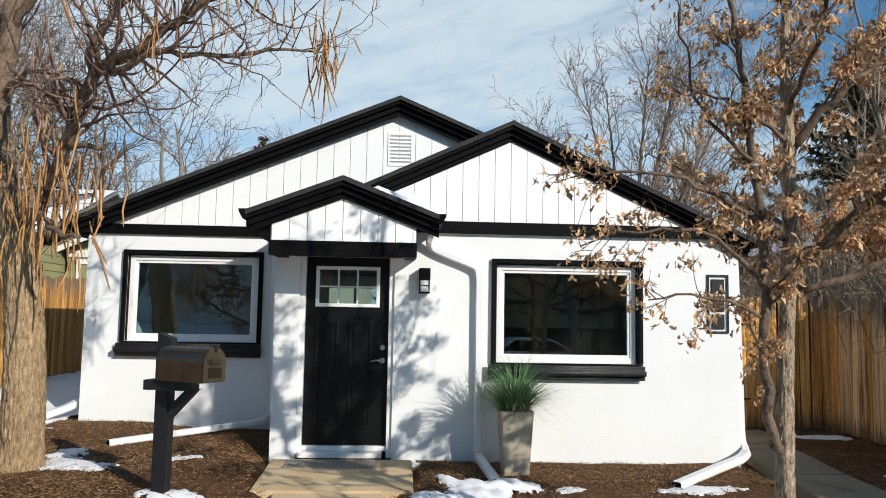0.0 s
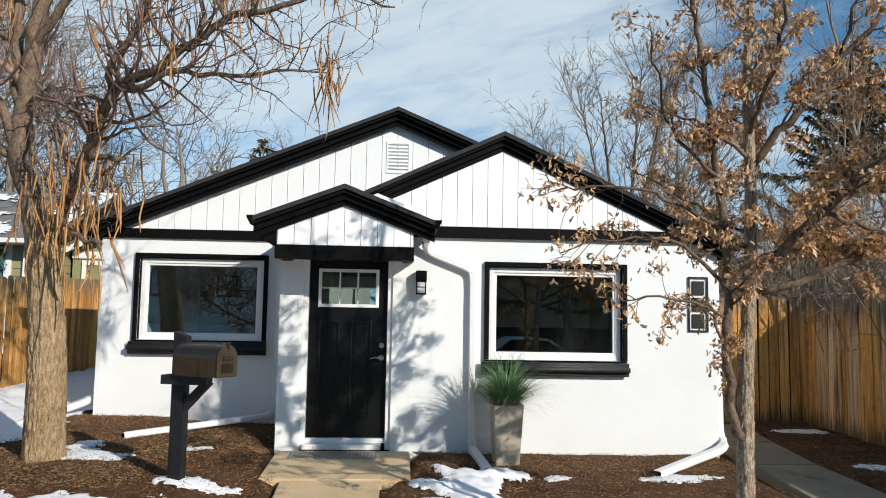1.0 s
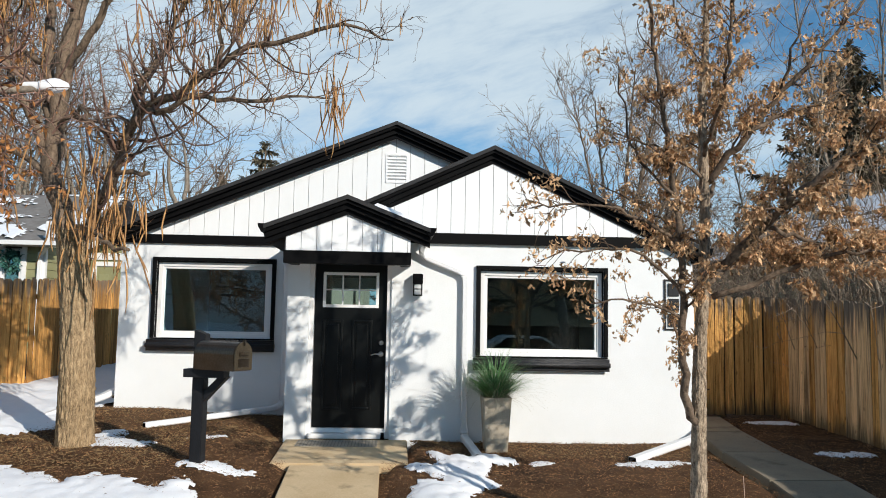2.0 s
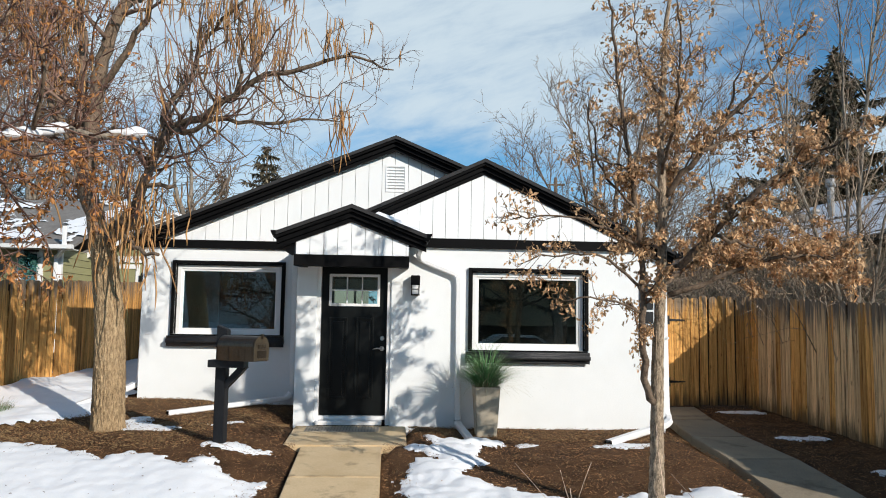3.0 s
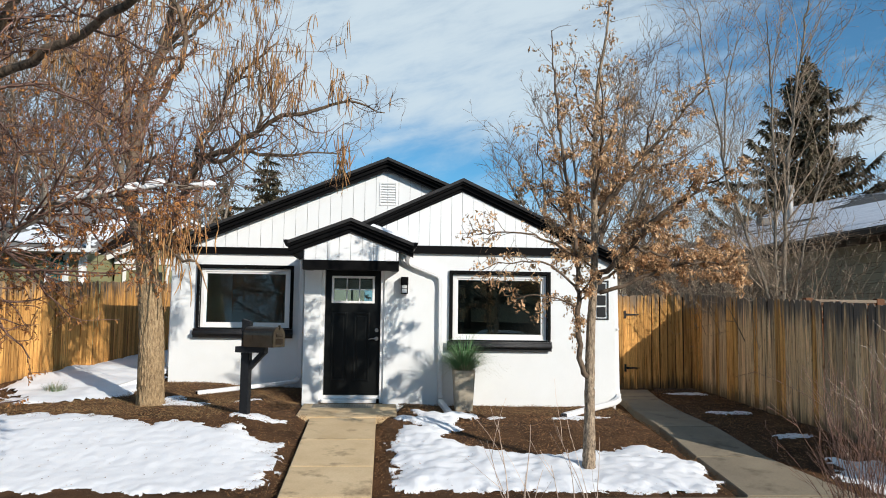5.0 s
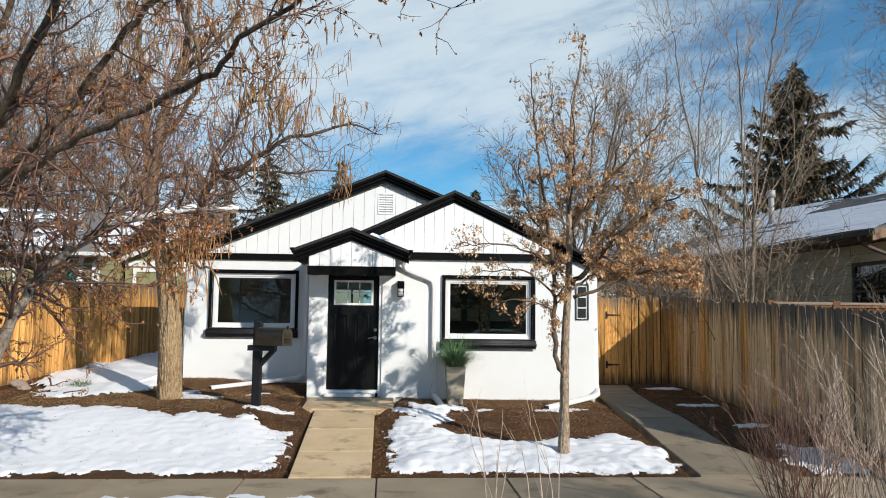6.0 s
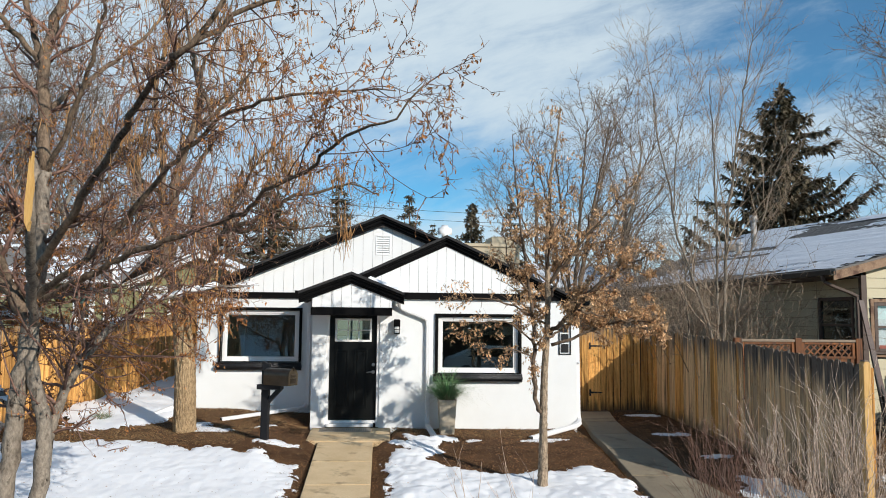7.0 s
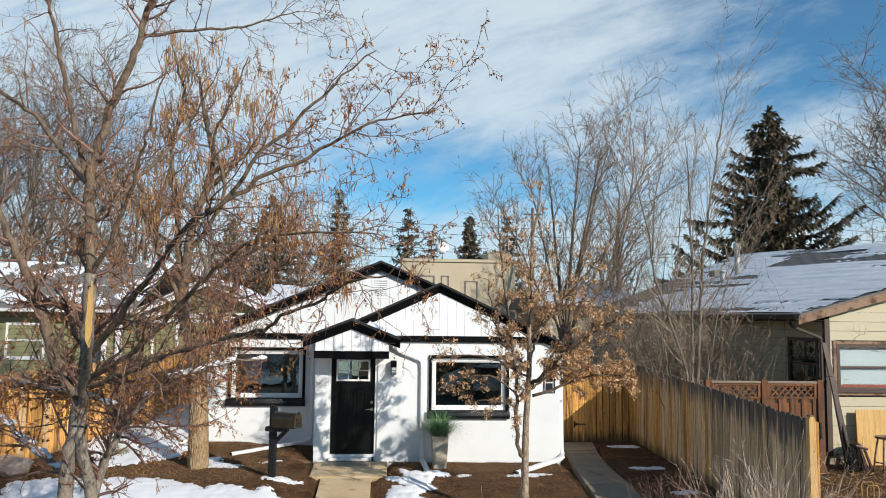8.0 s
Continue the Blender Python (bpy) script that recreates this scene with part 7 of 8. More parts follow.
conifer("spruce", "conifer behind the bare trees", (-8.6, 34), 0.5, 9.0, 2.2, 88, dense=0.75)

for ob in list(bpy.data.objects):
    if ob.name.split(".")[0] in ("twig_growth", "leaf_cover", "pod_growth", "low_pod_growth", "low_twig_growth", "shoot_growth", "stem_clump", "branchwork", "needle_cover", "limb_snow", "twig_snow", "grass_foliage", "grass_fringe"):
        ob["kind"] = "stuff"

# ---- neighbouring houses ----
def lap_wall(parent, material, u0, u1, z0, z1, at, axis, out, step=0.2, holes=()):
    """Lap siding: boards with gaps that bare the dark core, each its own piece, left out where a hole lies. axis: 'y'
    for a wall that faces along y.
    """
    z = z0
    while z < z1 - 0.02:
        zt = min(z + step - 0.007, z1)
        cuts = sorted([(a, b) for a, b, lo, hi in holes if lo < zt - 0.03 and hi > z + 0.03])
        x = u0
        for a, b in cuts + [(u1, u1)]:
            if a - x > 0.03:
                tilt = 0.02
                o = [(at + out * tilt, z), (at, z), (at, zt), (at + out * 0.004, zt)]
                if axis == "y":
                    extruded("lap_board", o, "x", x, a, material, parent)
                else:
                    extruded("lap_board", o, "y", x, a, material, parent)
            x = b
        z += step


def shingled(name, parent, x0, z0, x1, z1, y0, y1, material, courses):
    """A roof slope of stepped shingle courses from eave to ridge, running along y."""
    o = []
    for k in range(courses):
        a, b = k / courses, (k + 1) / courses
        o.append((x0 + (x1 - x0) * a, z0 + (z1 - z0) * a + 0.016))
        o.append((x0 + (x1 - x0) * b, z0 + (z1 - z0) * b + 0.004))
    o += [(x1, z1 - 0.06), (x0, z0 - 0.03)]
    return extruded(name, o, "y", y0, y1, material, parent)


def roof_snow(parent, x0, z0, x1, z1, y0, y1, step, seed, cover, streak=2.2, thick=0.035, label="streaky thin snow"):
    """Thin snow on a slope, melted into streaks that run down it."""
    n, m = int((x1 - x0) / step), int((y1 - y0) / step)
    verts, faces, idx = [], [], {}
    for j in range(m + 1):
        for i in range(n + 1):
            s = i / n
            x, y = x0 + (x1 - x0) * s, y0 + (y1 - y0) * j / m
            v = noise.noise(Vector((x * 0.35, y * 0.22, seed))) + 0.75 * noise.noise(Vector((x * streak, y * 0.25, seed + 3))) + 0.25 * noise.noise(Vector((x * 3.5, y * 3.5, seed + 7)))
            f = v + cover(s, j / m)
            if f > -0.06:
                idx[i, j] = len(verts)
                h = 0.018 + thick * (1 - math.exp(-max(f, 0) * 5)) + 0.012 * noise.noise(Vector((x * 5, y * 0.5, seed))) - (0.04 if f < 0 else 0)
                verts.append((x, y, z0 + (z1 - z0) * s + h))
    for j in range(m):
        for i in range(n):
            q = [idx.get(k) for k in ((i, j), (i + 1, j), (i + 1, j + 1), (i, j + 1))]
            if None not in q:
                faces.append(tuple(q))
    ob = raw("snow_cover", verts, faces, THINSNOW, parent, label, smooth=True)
    ob["kind"] = "stuff"
    return ob


def sash_window(parent, u0, u1, z0, z1, at, axis, out, frame_m, bar=True, curtain=False, f=0.07):
    """A sash window set in a wall, with frame, sill, panes and perhaps a curtain behind."""
    w = new("window"); w.parent = parent

    def put(name, a, b, lo, hi, d0, d1, material):
        d0, d1 = sorted((at + out * d0, at + out * d1))
        return box(name, (a, b, d0, d1, lo, hi) if axis == "y" else (d0, d1, a, b, lo, hi), material, w, bevel=0.004)
    put("frame", u0, u0 + f, z0, z1, 0.03, -0.05, frame_m)
    put("frame", u1 - f, u1, z0, z1, 0.03, -0.05, frame_m)
    put("frame", u0 + f, u1 - f, z1 - f, z1, 0.03, -0.05, frame_m)
    put("sill", u0 - 0.03, u1 + 0.03, z0 - 0.05, z0 - 0.002, 0.06, -0.03, frame_m)
    put("frame", u0 + f, u1 - f, z0, z0 + f * 0.8, 0.03, -0.05, frame_m)
    if bar:
        zm = (z0 + z1) / 2
        put("meeting_rail", u0 + f, u1 - f, zm - 0.025, zm + 0.025, 0.012, -0.04, frame_m)
    pane = put("pane", u0 + f, u1 - f, z0 + f * 0.8, z1 - f, -0.012, -0.018, CLEARGLASS if curtain else GLASS)
    pane.visible_shadow = False
    if curtain:
        put("curtain", u0 + f, u1 - f, z0 + f, z1 - f, -0.05, -0.06, CURTAIN)
    else:
        # dark sheet in place of the unlit room
        put("dark_room", u0 - 0.1, u1 + 0.1, z0 - 0.1, z1 + 0.1, -0.9, -0.95, ROOMFLOOR)
    return w


# the cream house beyond the weathered fence
cream = thing("neighbour_house", "low cream lap-sided house with a snow-streaked grey roof", "house")
EX, EZ, RX, RZ, FY, BY = 10.17, 3.09, 17.5, 5.116, -0.46, 18.0


def twist_roof(ob):
    """Twists the roof to rise a little to the back, fitted to the camera's view."""
    for v in ob.data.vertices:
        v.co.z += 0.043 * (v.co.y - FY) * max(0.0, 1 - abs(v.co.x - RX) / (RX - EX))
    return ob


SX, SY = 10.86, -0.22
box("wall_core", (SX + 0.03, 23.9, SY + 0.06, BY - 0.5, -0.6, 3.05), BROWN, cream, bevel=0)
NWIN, FWIN = (0.04, 1.30, 1.42, 2.58), (11.08, 12.45, 1.49, 2.46)
lap_wall(cream, CREAM, SY + 0.07, BY - 0.5, 0.15, 2.95, SX, "x", -1, 0.2, [NWIN])
lap_wall(cream, CREAM, SX + 0.09, 23.9, 0.15, 3.15, SY, "y", -1, 0.2, [FWIN])
x, z = SX + 0.1, 3.15
for k in range(10):
    lo = EX + (z - EZ + 0.18) / 0.2764
    if lo < 24:
        extruded("lap_board", [(SY - 0.016, z), (SY, z), (SY, z + 0.2), (SY - 0.004, z + 0.2)], "x", max(lo, SX + 0.1), 2 * RX - lo, CREAM, cream)
    z += 0.2
box("corner_board", (SX - 0.03, SX + 0.085, SY - 0.03, SY + 0.065, 0.1, 3.0), BROWN, cream, bevel=0.004)
box("foundation", (SX - 0.02, 24.0, SY - 0.02, BY - 0.4, -0.7, 0.145), PAVING, cream, bevel=0.004)
sash_window(cream, NWIN[0], NWIN[1], NWIN[2], NWIN[3], SX - 0.01, "x", -1, BROWN)
front_window = sash_window(cream, FWIN[0], FWIN[1], FWIN[2], FWIN[3], SY - 0.01, "y", -1, BROWN, curtain=True)
REDPAINT = surface("faded_red_paint", (0.22, 0.045, 0.025), (0.32, 0.085, 0.05), 4, 40, 0.6, 0.2, 0.002)
box("bottom_rail", (FWIN[0] + 0.075, FWIN[1] - 0.075, SY - 0.044, SY - 0.041, FWIN[2] + 0.06, FWIN[2] + 0.125), REDPAINT, front_window, "faded red bottom rail", bevel=0)
for d in ((FWIN[0] - 0.075, FWIN[0] - 0.004, FWIN[2] - 0.11, FWIN[3] + 0.07), (FWIN[1] + 0.004, FWIN[1] + 0.075, FWIN[2] - 0.11, FWIN[3] + 0.07), (FWIN[0], FWIN[1], FWIN[3] + 0.004, FWIN[3] + 0.07), (FWIN[0], FWIN[1], FWIN[2] - 0.11, FWIN[2] - 0.055)):
    box("casing", (d[0], d[1], SY - 0.035, SY - 0.001, d[2], d[3]), BARGE, front_window, bevel=0.004)
roof = new("roof"); roof.parent = cream
twist_roof(shingled("roof_slope", roof, EX, EZ, RX, RZ, FY, BY, ROOFGREY, 50))
twist_roof(extruded("roof_slope", [(RX, RZ), (2 * RX - EX, EZ), (2 * RX - EX, EZ - 0.05), (RX, RZ - 0.05)], "y", FY, BY, ROOFGREY, roof))
extruded("bargeboard", [(EX - 0.02, EZ - 0.035), (RX, RZ - 0.065), (RX, RZ - 0.24), (EX - 0.02, EZ - 0.21)], "y", FY + 0.01, FY + 0.05, BARGE, roof, "weathered peeling brown bargeboard")
extruded("soffit", [(EX + 0.02, EZ - 0.10), (RX, RZ - 0.13), (RX, RZ - 0.15), (EX + 0.02, EZ - 0.12)], "y", FY + 0.055, SY, CREAM, roof)
extruded("soffit", [(EX + 0.02, EZ - 0.13), (SX + 0.1, EZ - 0.13), (SX + 0.1, EZ - 0.11), (EX + 0.02, EZ - 0.11)], "y", SY + 0.004, BY, BROWN, roof)
extruded("eave_gutter", [(EX - 0.10, EZ - 0.01), (EX - 0.085, EZ - 0.10), (EX + 0.015, EZ - 0.10), (EX + 0.015, EZ - 0.01), (EX + 0.005, EZ - 0.01), (EX + 0.005, EZ - 0.09), (EX - 0.078, EZ - 0.09), (EX - 0.09, EZ - 0.01)], "y", FY + 0.0, BY, IRON, roof, "dark metal gutter")
pipe("downspout", [(EX - 0.04, -0.10, EZ - 0.10), (EX - 0.04, -0.12, EZ - 0.2), (EX + 0.1, -0.15, EZ - 0.30), (SX - 0.10, -0.17, EZ - 0.50), (SX - 0.07, -0.18, EZ - 0.65), (SX - 0.06, -0.18, 1.0), (SX - 0.06, -0.18, 0.0)], 0.08, 0.06, BROWN, cream)
twist_roof(roof_snow(roof, EX + 0.10, EZ + 0.016, RX, RZ, FY + 0.12, BY, 0.085, 4.0, lambda s, t: 0.34 - 2.0 * max(0, t - 0.62 - 0.2 * s) - (1.0 if 0.70 < s < 0.90 and t < 0.62 else 0) - 0.3 * max(0, s - 0.9), 4.2))
for (px, py, h, r) in ((14.6, 11.8, 1.2, 0.10), (13.75, 11.2, 0.45, 0.09)):
    z = EZ + (px - EX) * 0.2764 + 0.043 * (py - FY) * (px - EX) / (RX - EX)
    vp = tubes("vent_pipe", [([(px, py, z - 0.1), (px, py, z + h * 0.8)], [r, r]), ([(px, py, z + h * 0.8), (px, py, z + h)], [r * 1.5, r * 1.4])], 12, ZINC, roof, "grey metal vent pipe")
hood = box("roof_hood", (14.0, 14.4, 12.6, 13.0, 4.60, 4.86), ROOFGREY, roof, "low grey metal roof hood", bevel=0.06)

# lattice gate between the fence and the cream house
lat = thing("lattice_fence", "red-brown wooden gate fence with a lattice top panel", "fence")
LAT = surface("red_brown_stained_wood", (0.05, 0.016, 0.006), (0.29, 0.105, 0.028), 3, 20, 0.75, 0.5, 0.004, stretch=(7, 7, 0.5), vary=0.3, spot=(0.045, 0.02, 0.012), spot_at=(0.52, 0.66), spot_scale=2.5)
GREYCAP = surface("grey_weathered_cap", (0.16, 0.115, 0.08), (0.34, 0.27, 0.20), 3, 20, 0.85, 0.4, 0.004, stretch=(0.6, 6, 6))
for px in (7.90, 9.06, 10.235):
    box("post", (px - 0.06, px + 0.06, -1.055, -0.945, -0.6, 1.76), LAT, lat, bevel=0.005)
for a, b in ((7.966, 8.994), (9.126, 10.169)):
    box("cap_rail", (a, b, -1.05, -0.95, 1.69, 1.735), GREYCAP, lat, bevel=0.004)
    box("top_rail", (a + 0.062, b - 0.062, -1.03, -0.97, 1.645, 1.686), LAT, lat, bevel=0.003)
    box("mid_rail", (a, b, -1.035, -0.965, 1.385, 1.425), LAT, lat, bevel=0.004)
    for c in (a, b - 0.058):
        box("stile", (c, c + 0.058, -1.03, -0.97, 1.428, 1.686), LAT, lat, bevel=0.003)
    # crossed slats of the lattice
    lo_x, hi_x, z0, z1 = a + 0.06, b - 0.06, 1.427, 1.643
    for k in range(-2, 8):
        for s, dy in ((1, -0.006), (-1, 0.006)):
            c = lo_x + 0.135 * k + (0.03 if s > 0 else 0.0)
            xa, xb = max(c, lo_x), min(c + z1 - z0, hi_x)
            if xb - xa < 0.03:
                continue
            za, zb = (z0 + xa - c, z0 + xb - c) if s > 0 else (z1 - (xa - c), z1 - (xb - c))
            extruded("lattice_slat", [(xa, za - 0.019), (xb, zb - 0.019), (xb, zb + 0.019), (xa, za + 0.019)], "y", -1.0 + dy - 0.005, -1.0 + dy + 0.005, LAT, lat)
    # wide boards; narrower ones added behind the gaps keep these dark
    k, pitch_ = 0, (b - a) / 4.35
    while k < 5:
        x0_ = a + pitch_ * k
        box("board", (x0_ + 0.002, min(x0_ + pitch_ * 0.70, b), -1.014, -0.996, -0.30, 1.383), LAT, lat, bevel=0.003)
        if k < 4:
            box("backing_board", (x0_ + pitch_ * 0.62, x0_ + pitch_ * 1.08, -0.994, -0.978, -0.30, 1.30), LAT, lat, bevel=0.003)
        k += 1
box("latch", (10.06, 10.20, -1.072, -1.057, 0.74, 0.78), IRON, lat, bevel=0.003)
box("latch_plate", (10.19, 10.23, -1.075, -1.057, 0.60, 0.92), IRON, lat, bevel=0.003)

# things leaning by the cream house
def near_ground(x, y):
    return float(ground_z(x, y))


ply = box("plywood_sheet", (11.38, 12.75, -0.46, -0.44, near_ground(12, -0.45), 1.07), NEWPOST, bevel=0.003)
ply.rotation_euler = (radians(-3), 0, 0)
ply.location = (0, 0.02, 0)
tagged(ply, "orange plywood sheet leaning against the cream wall", "plywood")

DARKRED = surface("dark_red_stained_wood", (0.030, 0.013, 0.010), (0.085, 0.034, 0.025), 4, 30, 0.5, 0.3, 0.003)
stool = thing("bar_stool", "brown wooden stool with a round seat and splayed legs", "stool", at=(11.63, -0.95, near_ground(11.63, -0.95) - 0.005))
bm = bmesh.new()
bmesh.ops.create_cone(bm, cap_ends=True, segments=28, radius1=0.185, radius2=0.20, depth=0.045, matrix=Matrix.Translation((0, 0, 0.70)))
bmesh.ops.bevel(bm, geom=[e for e in bm.edges if abs(e.verts[0].co.z - e.verts[1].co.z) < 1e-4], offset=0.012, segments=2, affect="EDGES")
part("seat", bm, BARGE, stool)
for k in range(4):
    c, s = math.cos(0.785 + 1.571 * k), math.sin(0.785 + 1.571 * k)
    tubes("leg", [([(0.23 * c, 0.23 * s, 0.0), (0.185 * c, 0.185 * s, 0.35), (0.13 * c, 0.13 * s, 0.685)], [0.017, 0.020, 0.018])], 8, BARGE, stool)
    c2, s2 = math.cos(2.356 + 1.571 * k), math.sin(2.356 + 1.571 * k)
    tubes("rung", [([(0.208 * c, 0.208 * s, 0.17 + 0.03 * (k % 2)), (0.208 * c2, 0.208 * s2, 0.17 + 0.03 * (k % 2))], [0.011, 0.011])], 6, BARGE, stool)
low = thing("low_stool", "small dark red stool tipped against the plywood", "stool", at=(11.16, -0.85, near_ground(11.16, -0.85)))
bm = bmesh.new()
cuboid(bm, -0.14, 0.14, -0.11, 0.11, 0.0, 0.05, bevel=0.018, m=pose(-0.04, 0, 0.47, 0, 14, 0))
part("seat", bm, DARKRED, low)
for dx, dy in ((-0.10, -0.08), (-0.10, 0.08), (0.10, -0.08), (0.10, 0.08)):
    bm = bmesh.new()
    cuboid(bm, -0.022, 0.022, -0.020, 0.020, 0.0, 0.50, bevel=0.005, m=pose(dx * 0.7 + 0.13, dy, 0.0, 0, -20 if dx > 0 else -14, 0))
    part("leg", bm, DARKRED, low)

# a tangled heap of wire cages and loose wire
heap = thing("wire_cage", "tangled heap of dark wire plant cages by the wall", "plant cage", at=(10.93, -0.88, near_ground(10.93, -0.88)))
rg = random.Random(31)
loops = []
for k in range(30):
    r = rg.uniform(0.10, 0.23)
    m = pose(rg.uniform(-0.18, 0.20), rg.uniform(-0.10, 0.10), rg.uniform(0.10, 0.30), rg.uniform(0, 80), rg.uniform(-60, 60), rg.uniform(0, 360))
    loops.append(([tuple(m @ Vector((r * math.cos(a * 0.3927), r * math.sin(a * 0.3927), 0))) for a in range(17)], [0.0045] * 17))
for k in range(34):
    x, y = rg.uniform(-0.24, 0.26), rg.uniform(-0.12, 0.12)
    loops.append(([(x, y, 0.0), (x + rg.gauss(0, 0.09), y + rg.gauss(0, 0.05), rg.uniform(0.3, 0.75))], [0.0045, 0.003]))
tubes("wire", loops, 4, IRON, heap)

hoop = thing("wire_hoop", "pale yellow wire border hoop standing in the leaf litter", "garden hoop", at=(9.95, -2.93, near_ground(9.95, -2.93) - 0.02))
for dx, h in ((0.0, 0.40), (0.13, 0.33)):
    tubes("wire", [([(dx - 0.11, 0.4 * dx, 0), (dx - 0.11, 0.4 * dx, h - 0.05), (dx - 0.08, 0.4 * dx, h), (dx + 0.08, 0.4 * dx, h), (dx + 0.11, 0.4 * dx, h - 0.05), (dx + 0.11, 0.4 * dx, 0)], [0.007] * 6)], 6, NEWPOST, hoop)

# dark lengths of timber and pole leaning into the house corner
plank = thing("leaning_plank", "long dark weathered plank leaning on the house corner", "plank")
extruded("board", [(10.68, 2.50), (10.78, 2.49), (11.12, -0.08), (11.02, -0.09)], "y", -0.62, -0.585, DARKRED, plank)
for v in plank.children[0].data.vertices:
    v.co.y += 0.24 * (v.co.z - 0.6) / 2.0
for px, tip, h in ((10.98, 10.92, 1.75), (10.90, 10.80, 2.10)):
    tagged(tubes("leaning_pole", [([(px, -0.80, near_ground(px, -0.80) - 0.02), (tip, -0.36, h)], [0.024, 0.018])], 8, IRON), "long dark pole leaning against the house corner", "pole", "poles leaning on the cream house")

# the green house and its garage beyond the other fence
green = thing("neighbour_house", "olive green lap-sided house with white trim and snowy roof", "house")
box("wall_core", (-16, -6.95, 9.06, 16, -0.4, 3.0), BROWN, green, bevel=0)
GW = [(-7.95, -7.32, 0.5, 2.98)]
lap_wall(green, GREEN, -16, -6.9, 0.2, 3.0, 9.0, "y", -1, 0.185, GW)
lap_wall(green, GREEN, 9.02, 16, 0.2, 3.0, -6.9, "x", 1, 0.185)
for d in ((-7.95, -7.85, 0.5, 2.98), (-7.43, -7.32, 0.5, 2.98)):
    box("door_trim", (d[0], d[1], 8.95, 9.05, d[2], d[3]), VINYL, green, bevel=0.004)
sash_window(green, -7.85, -7.43, 0.9, 2.9, 9.0, "y", -1, VINYL, f=0.05)
sash_window(green, -10.4, -9.2, 1.5, 2.6, 8.99, "y", -1, VINYL)
box("corner_board", (-6.99, -6.88, 8.96, 9.07, 0.1, 3.0), VINYL, green, bevel=0.004)
roof = new("roof"); roof.parent = green
extruded("roof_slope", [(8.45, 3.05), (13.0, 4.75), (17.2, 3.05), (17.2, 2.98), (13.0, 4.68), (8.45, 2.98)], "x", -16.5, -6.4, ROOFGREY, roof)
def green_snow(a, b):
    return noise.noise(Vector((a * 0.55, b * 0.8, 6))) + 0.5 * noise.noise(Vector((a * 2.3, b * 1.6, 2))) + 0.25 * noise.noise(Vector((a * 6, b * 6, 9)))


GN, GM = 145, 64
sv = [(-16.4 + 10.0 * i / GN, 8.5 + 4.4 * j / GM) for j in range(GM + 1) for i in range(GN + 1)]
gs = raw("snow_cover", [(a, b, 3.05 + (b - 8.45) * 0.3736 + 0.012 + 0.05 * max(0.0, min(1.0, green_snow(a, b) * 2.5 + 0.4))) for a, b in sv],
         [(j * (GN + 1) + i, j * (GN + 1) + i + 1, (j + 1) * (GN + 1) + i + 1, (j + 1) * (GN + 1) + i) for j in range(GM) for i in range(GN)
          if green_snow(*sv[j * (GN + 1) + i]) > 0.13], SNOW, roof, "melting snow", smooth=True)
gs["kind"] = "stuff"
extruded("eave_gutter", [(8.35, 3.05), (8.36, 2.95), (8.46, 2.95), (8.46, 3.05)], "x", -16.5, -6.4, VINYL, roof, "white metal gutter")
box("soffit", (-16.4, -6.5, 8.47, 8.99, 2.945, 2.965), VINYL, roof, bevel=0.002)
pipe("downspout", [(-6.62, 8.42, 3.5), (-6.62, 8.42, 3.15), (-6.66, 8.5, 2.95), (-6.95, 8.88, 2.78), (-6.99, 8.92, 2.6), (-6.99, 8.92, 0.4)], 0.10, 0.08, VINYL, green)
scon = thing("wall_lantern", "dark metal lantern on the green siding", "lamp", at=(-8.25, 8.93, 2.52))
box("back_plate", (-0.05, 0.05, 0.03, 0.06, -0.15, 0.15), IRON, scon, bevel=0.004)
box("lantern", (-0.075, 0.075, -0.13, 0.02, -0.16, 0.10), IRON, scon, bevel=0.012)
wre = thing("wreath", "teal green wreath hanging on the white door", "wreath", at=(-7.64, 8.90, 2.62))
rg = random.Random(9)
leaf_cloud("foliage", [(0.17 * math.cos(a) + rg.gauss(0, 0.04), rg.gauss(-0.02, 0.03), 0.22 * math.sin(a) + rg.gauss(0, 0.04)) for a in np.linspace(0, 6.28, 220)], 0.09, TEAL, wre, rg, lobed=False)
garage = thing("garage", "small olive green gabled garage with white trim", "garage")
box("wall_core", (-6.75, -2.55, 11.06, 16, -0.3, 2.9), BROWN, garage, bevel=0)
extruded("gable_wall", [(-6.8, -0.3), (-2.5, -0.3), (-2.5, 3.0), (-4.65, 3.98), (-6.8, 3.0)], "y", 11.0, 11.05, GREEN, garage)
box("trim_band", (-6.8, -2.5, 10.95, 10.996, 2.80, 2.98), VINYL, garage, bevel=0.004)
for a, b in ((-6.55, -5.62), (-5.3, -3.0)):
    gd = new("garage_door"); gd.parent = garage
    box("door_leaf", (a + 0.1, b - 0.1, 10.97, 10.998, 0.0, 2.62), GREEN, gd, bevel=0.004)
    for d in ((a, a + 0.1, 0, 2.75), (b - 0.1, b, 0, 2.75), (a + 0.1, b - 0.1, 2.63, 2.75)):
        box("door_trim", (d[0], d[1], 10.94, 10.998, d[2], d[3]), VINYL, gd, bevel=0.004)
    n = 2 if b - a < 1 else 4
    for k in range(n):
        w = (b - a - 0.2) / n
        for lo in (0.2, 1.0, 1.8):
            box("panel", (a + 0.1 + w * k + 0.06, a + 0.1 + w * (k + 1) - 0.06, 10.955, 10.969, lo, lo + 0.62), GREEN, gd, bevel=0.005)
roof = new("roof"); roof.parent = garage
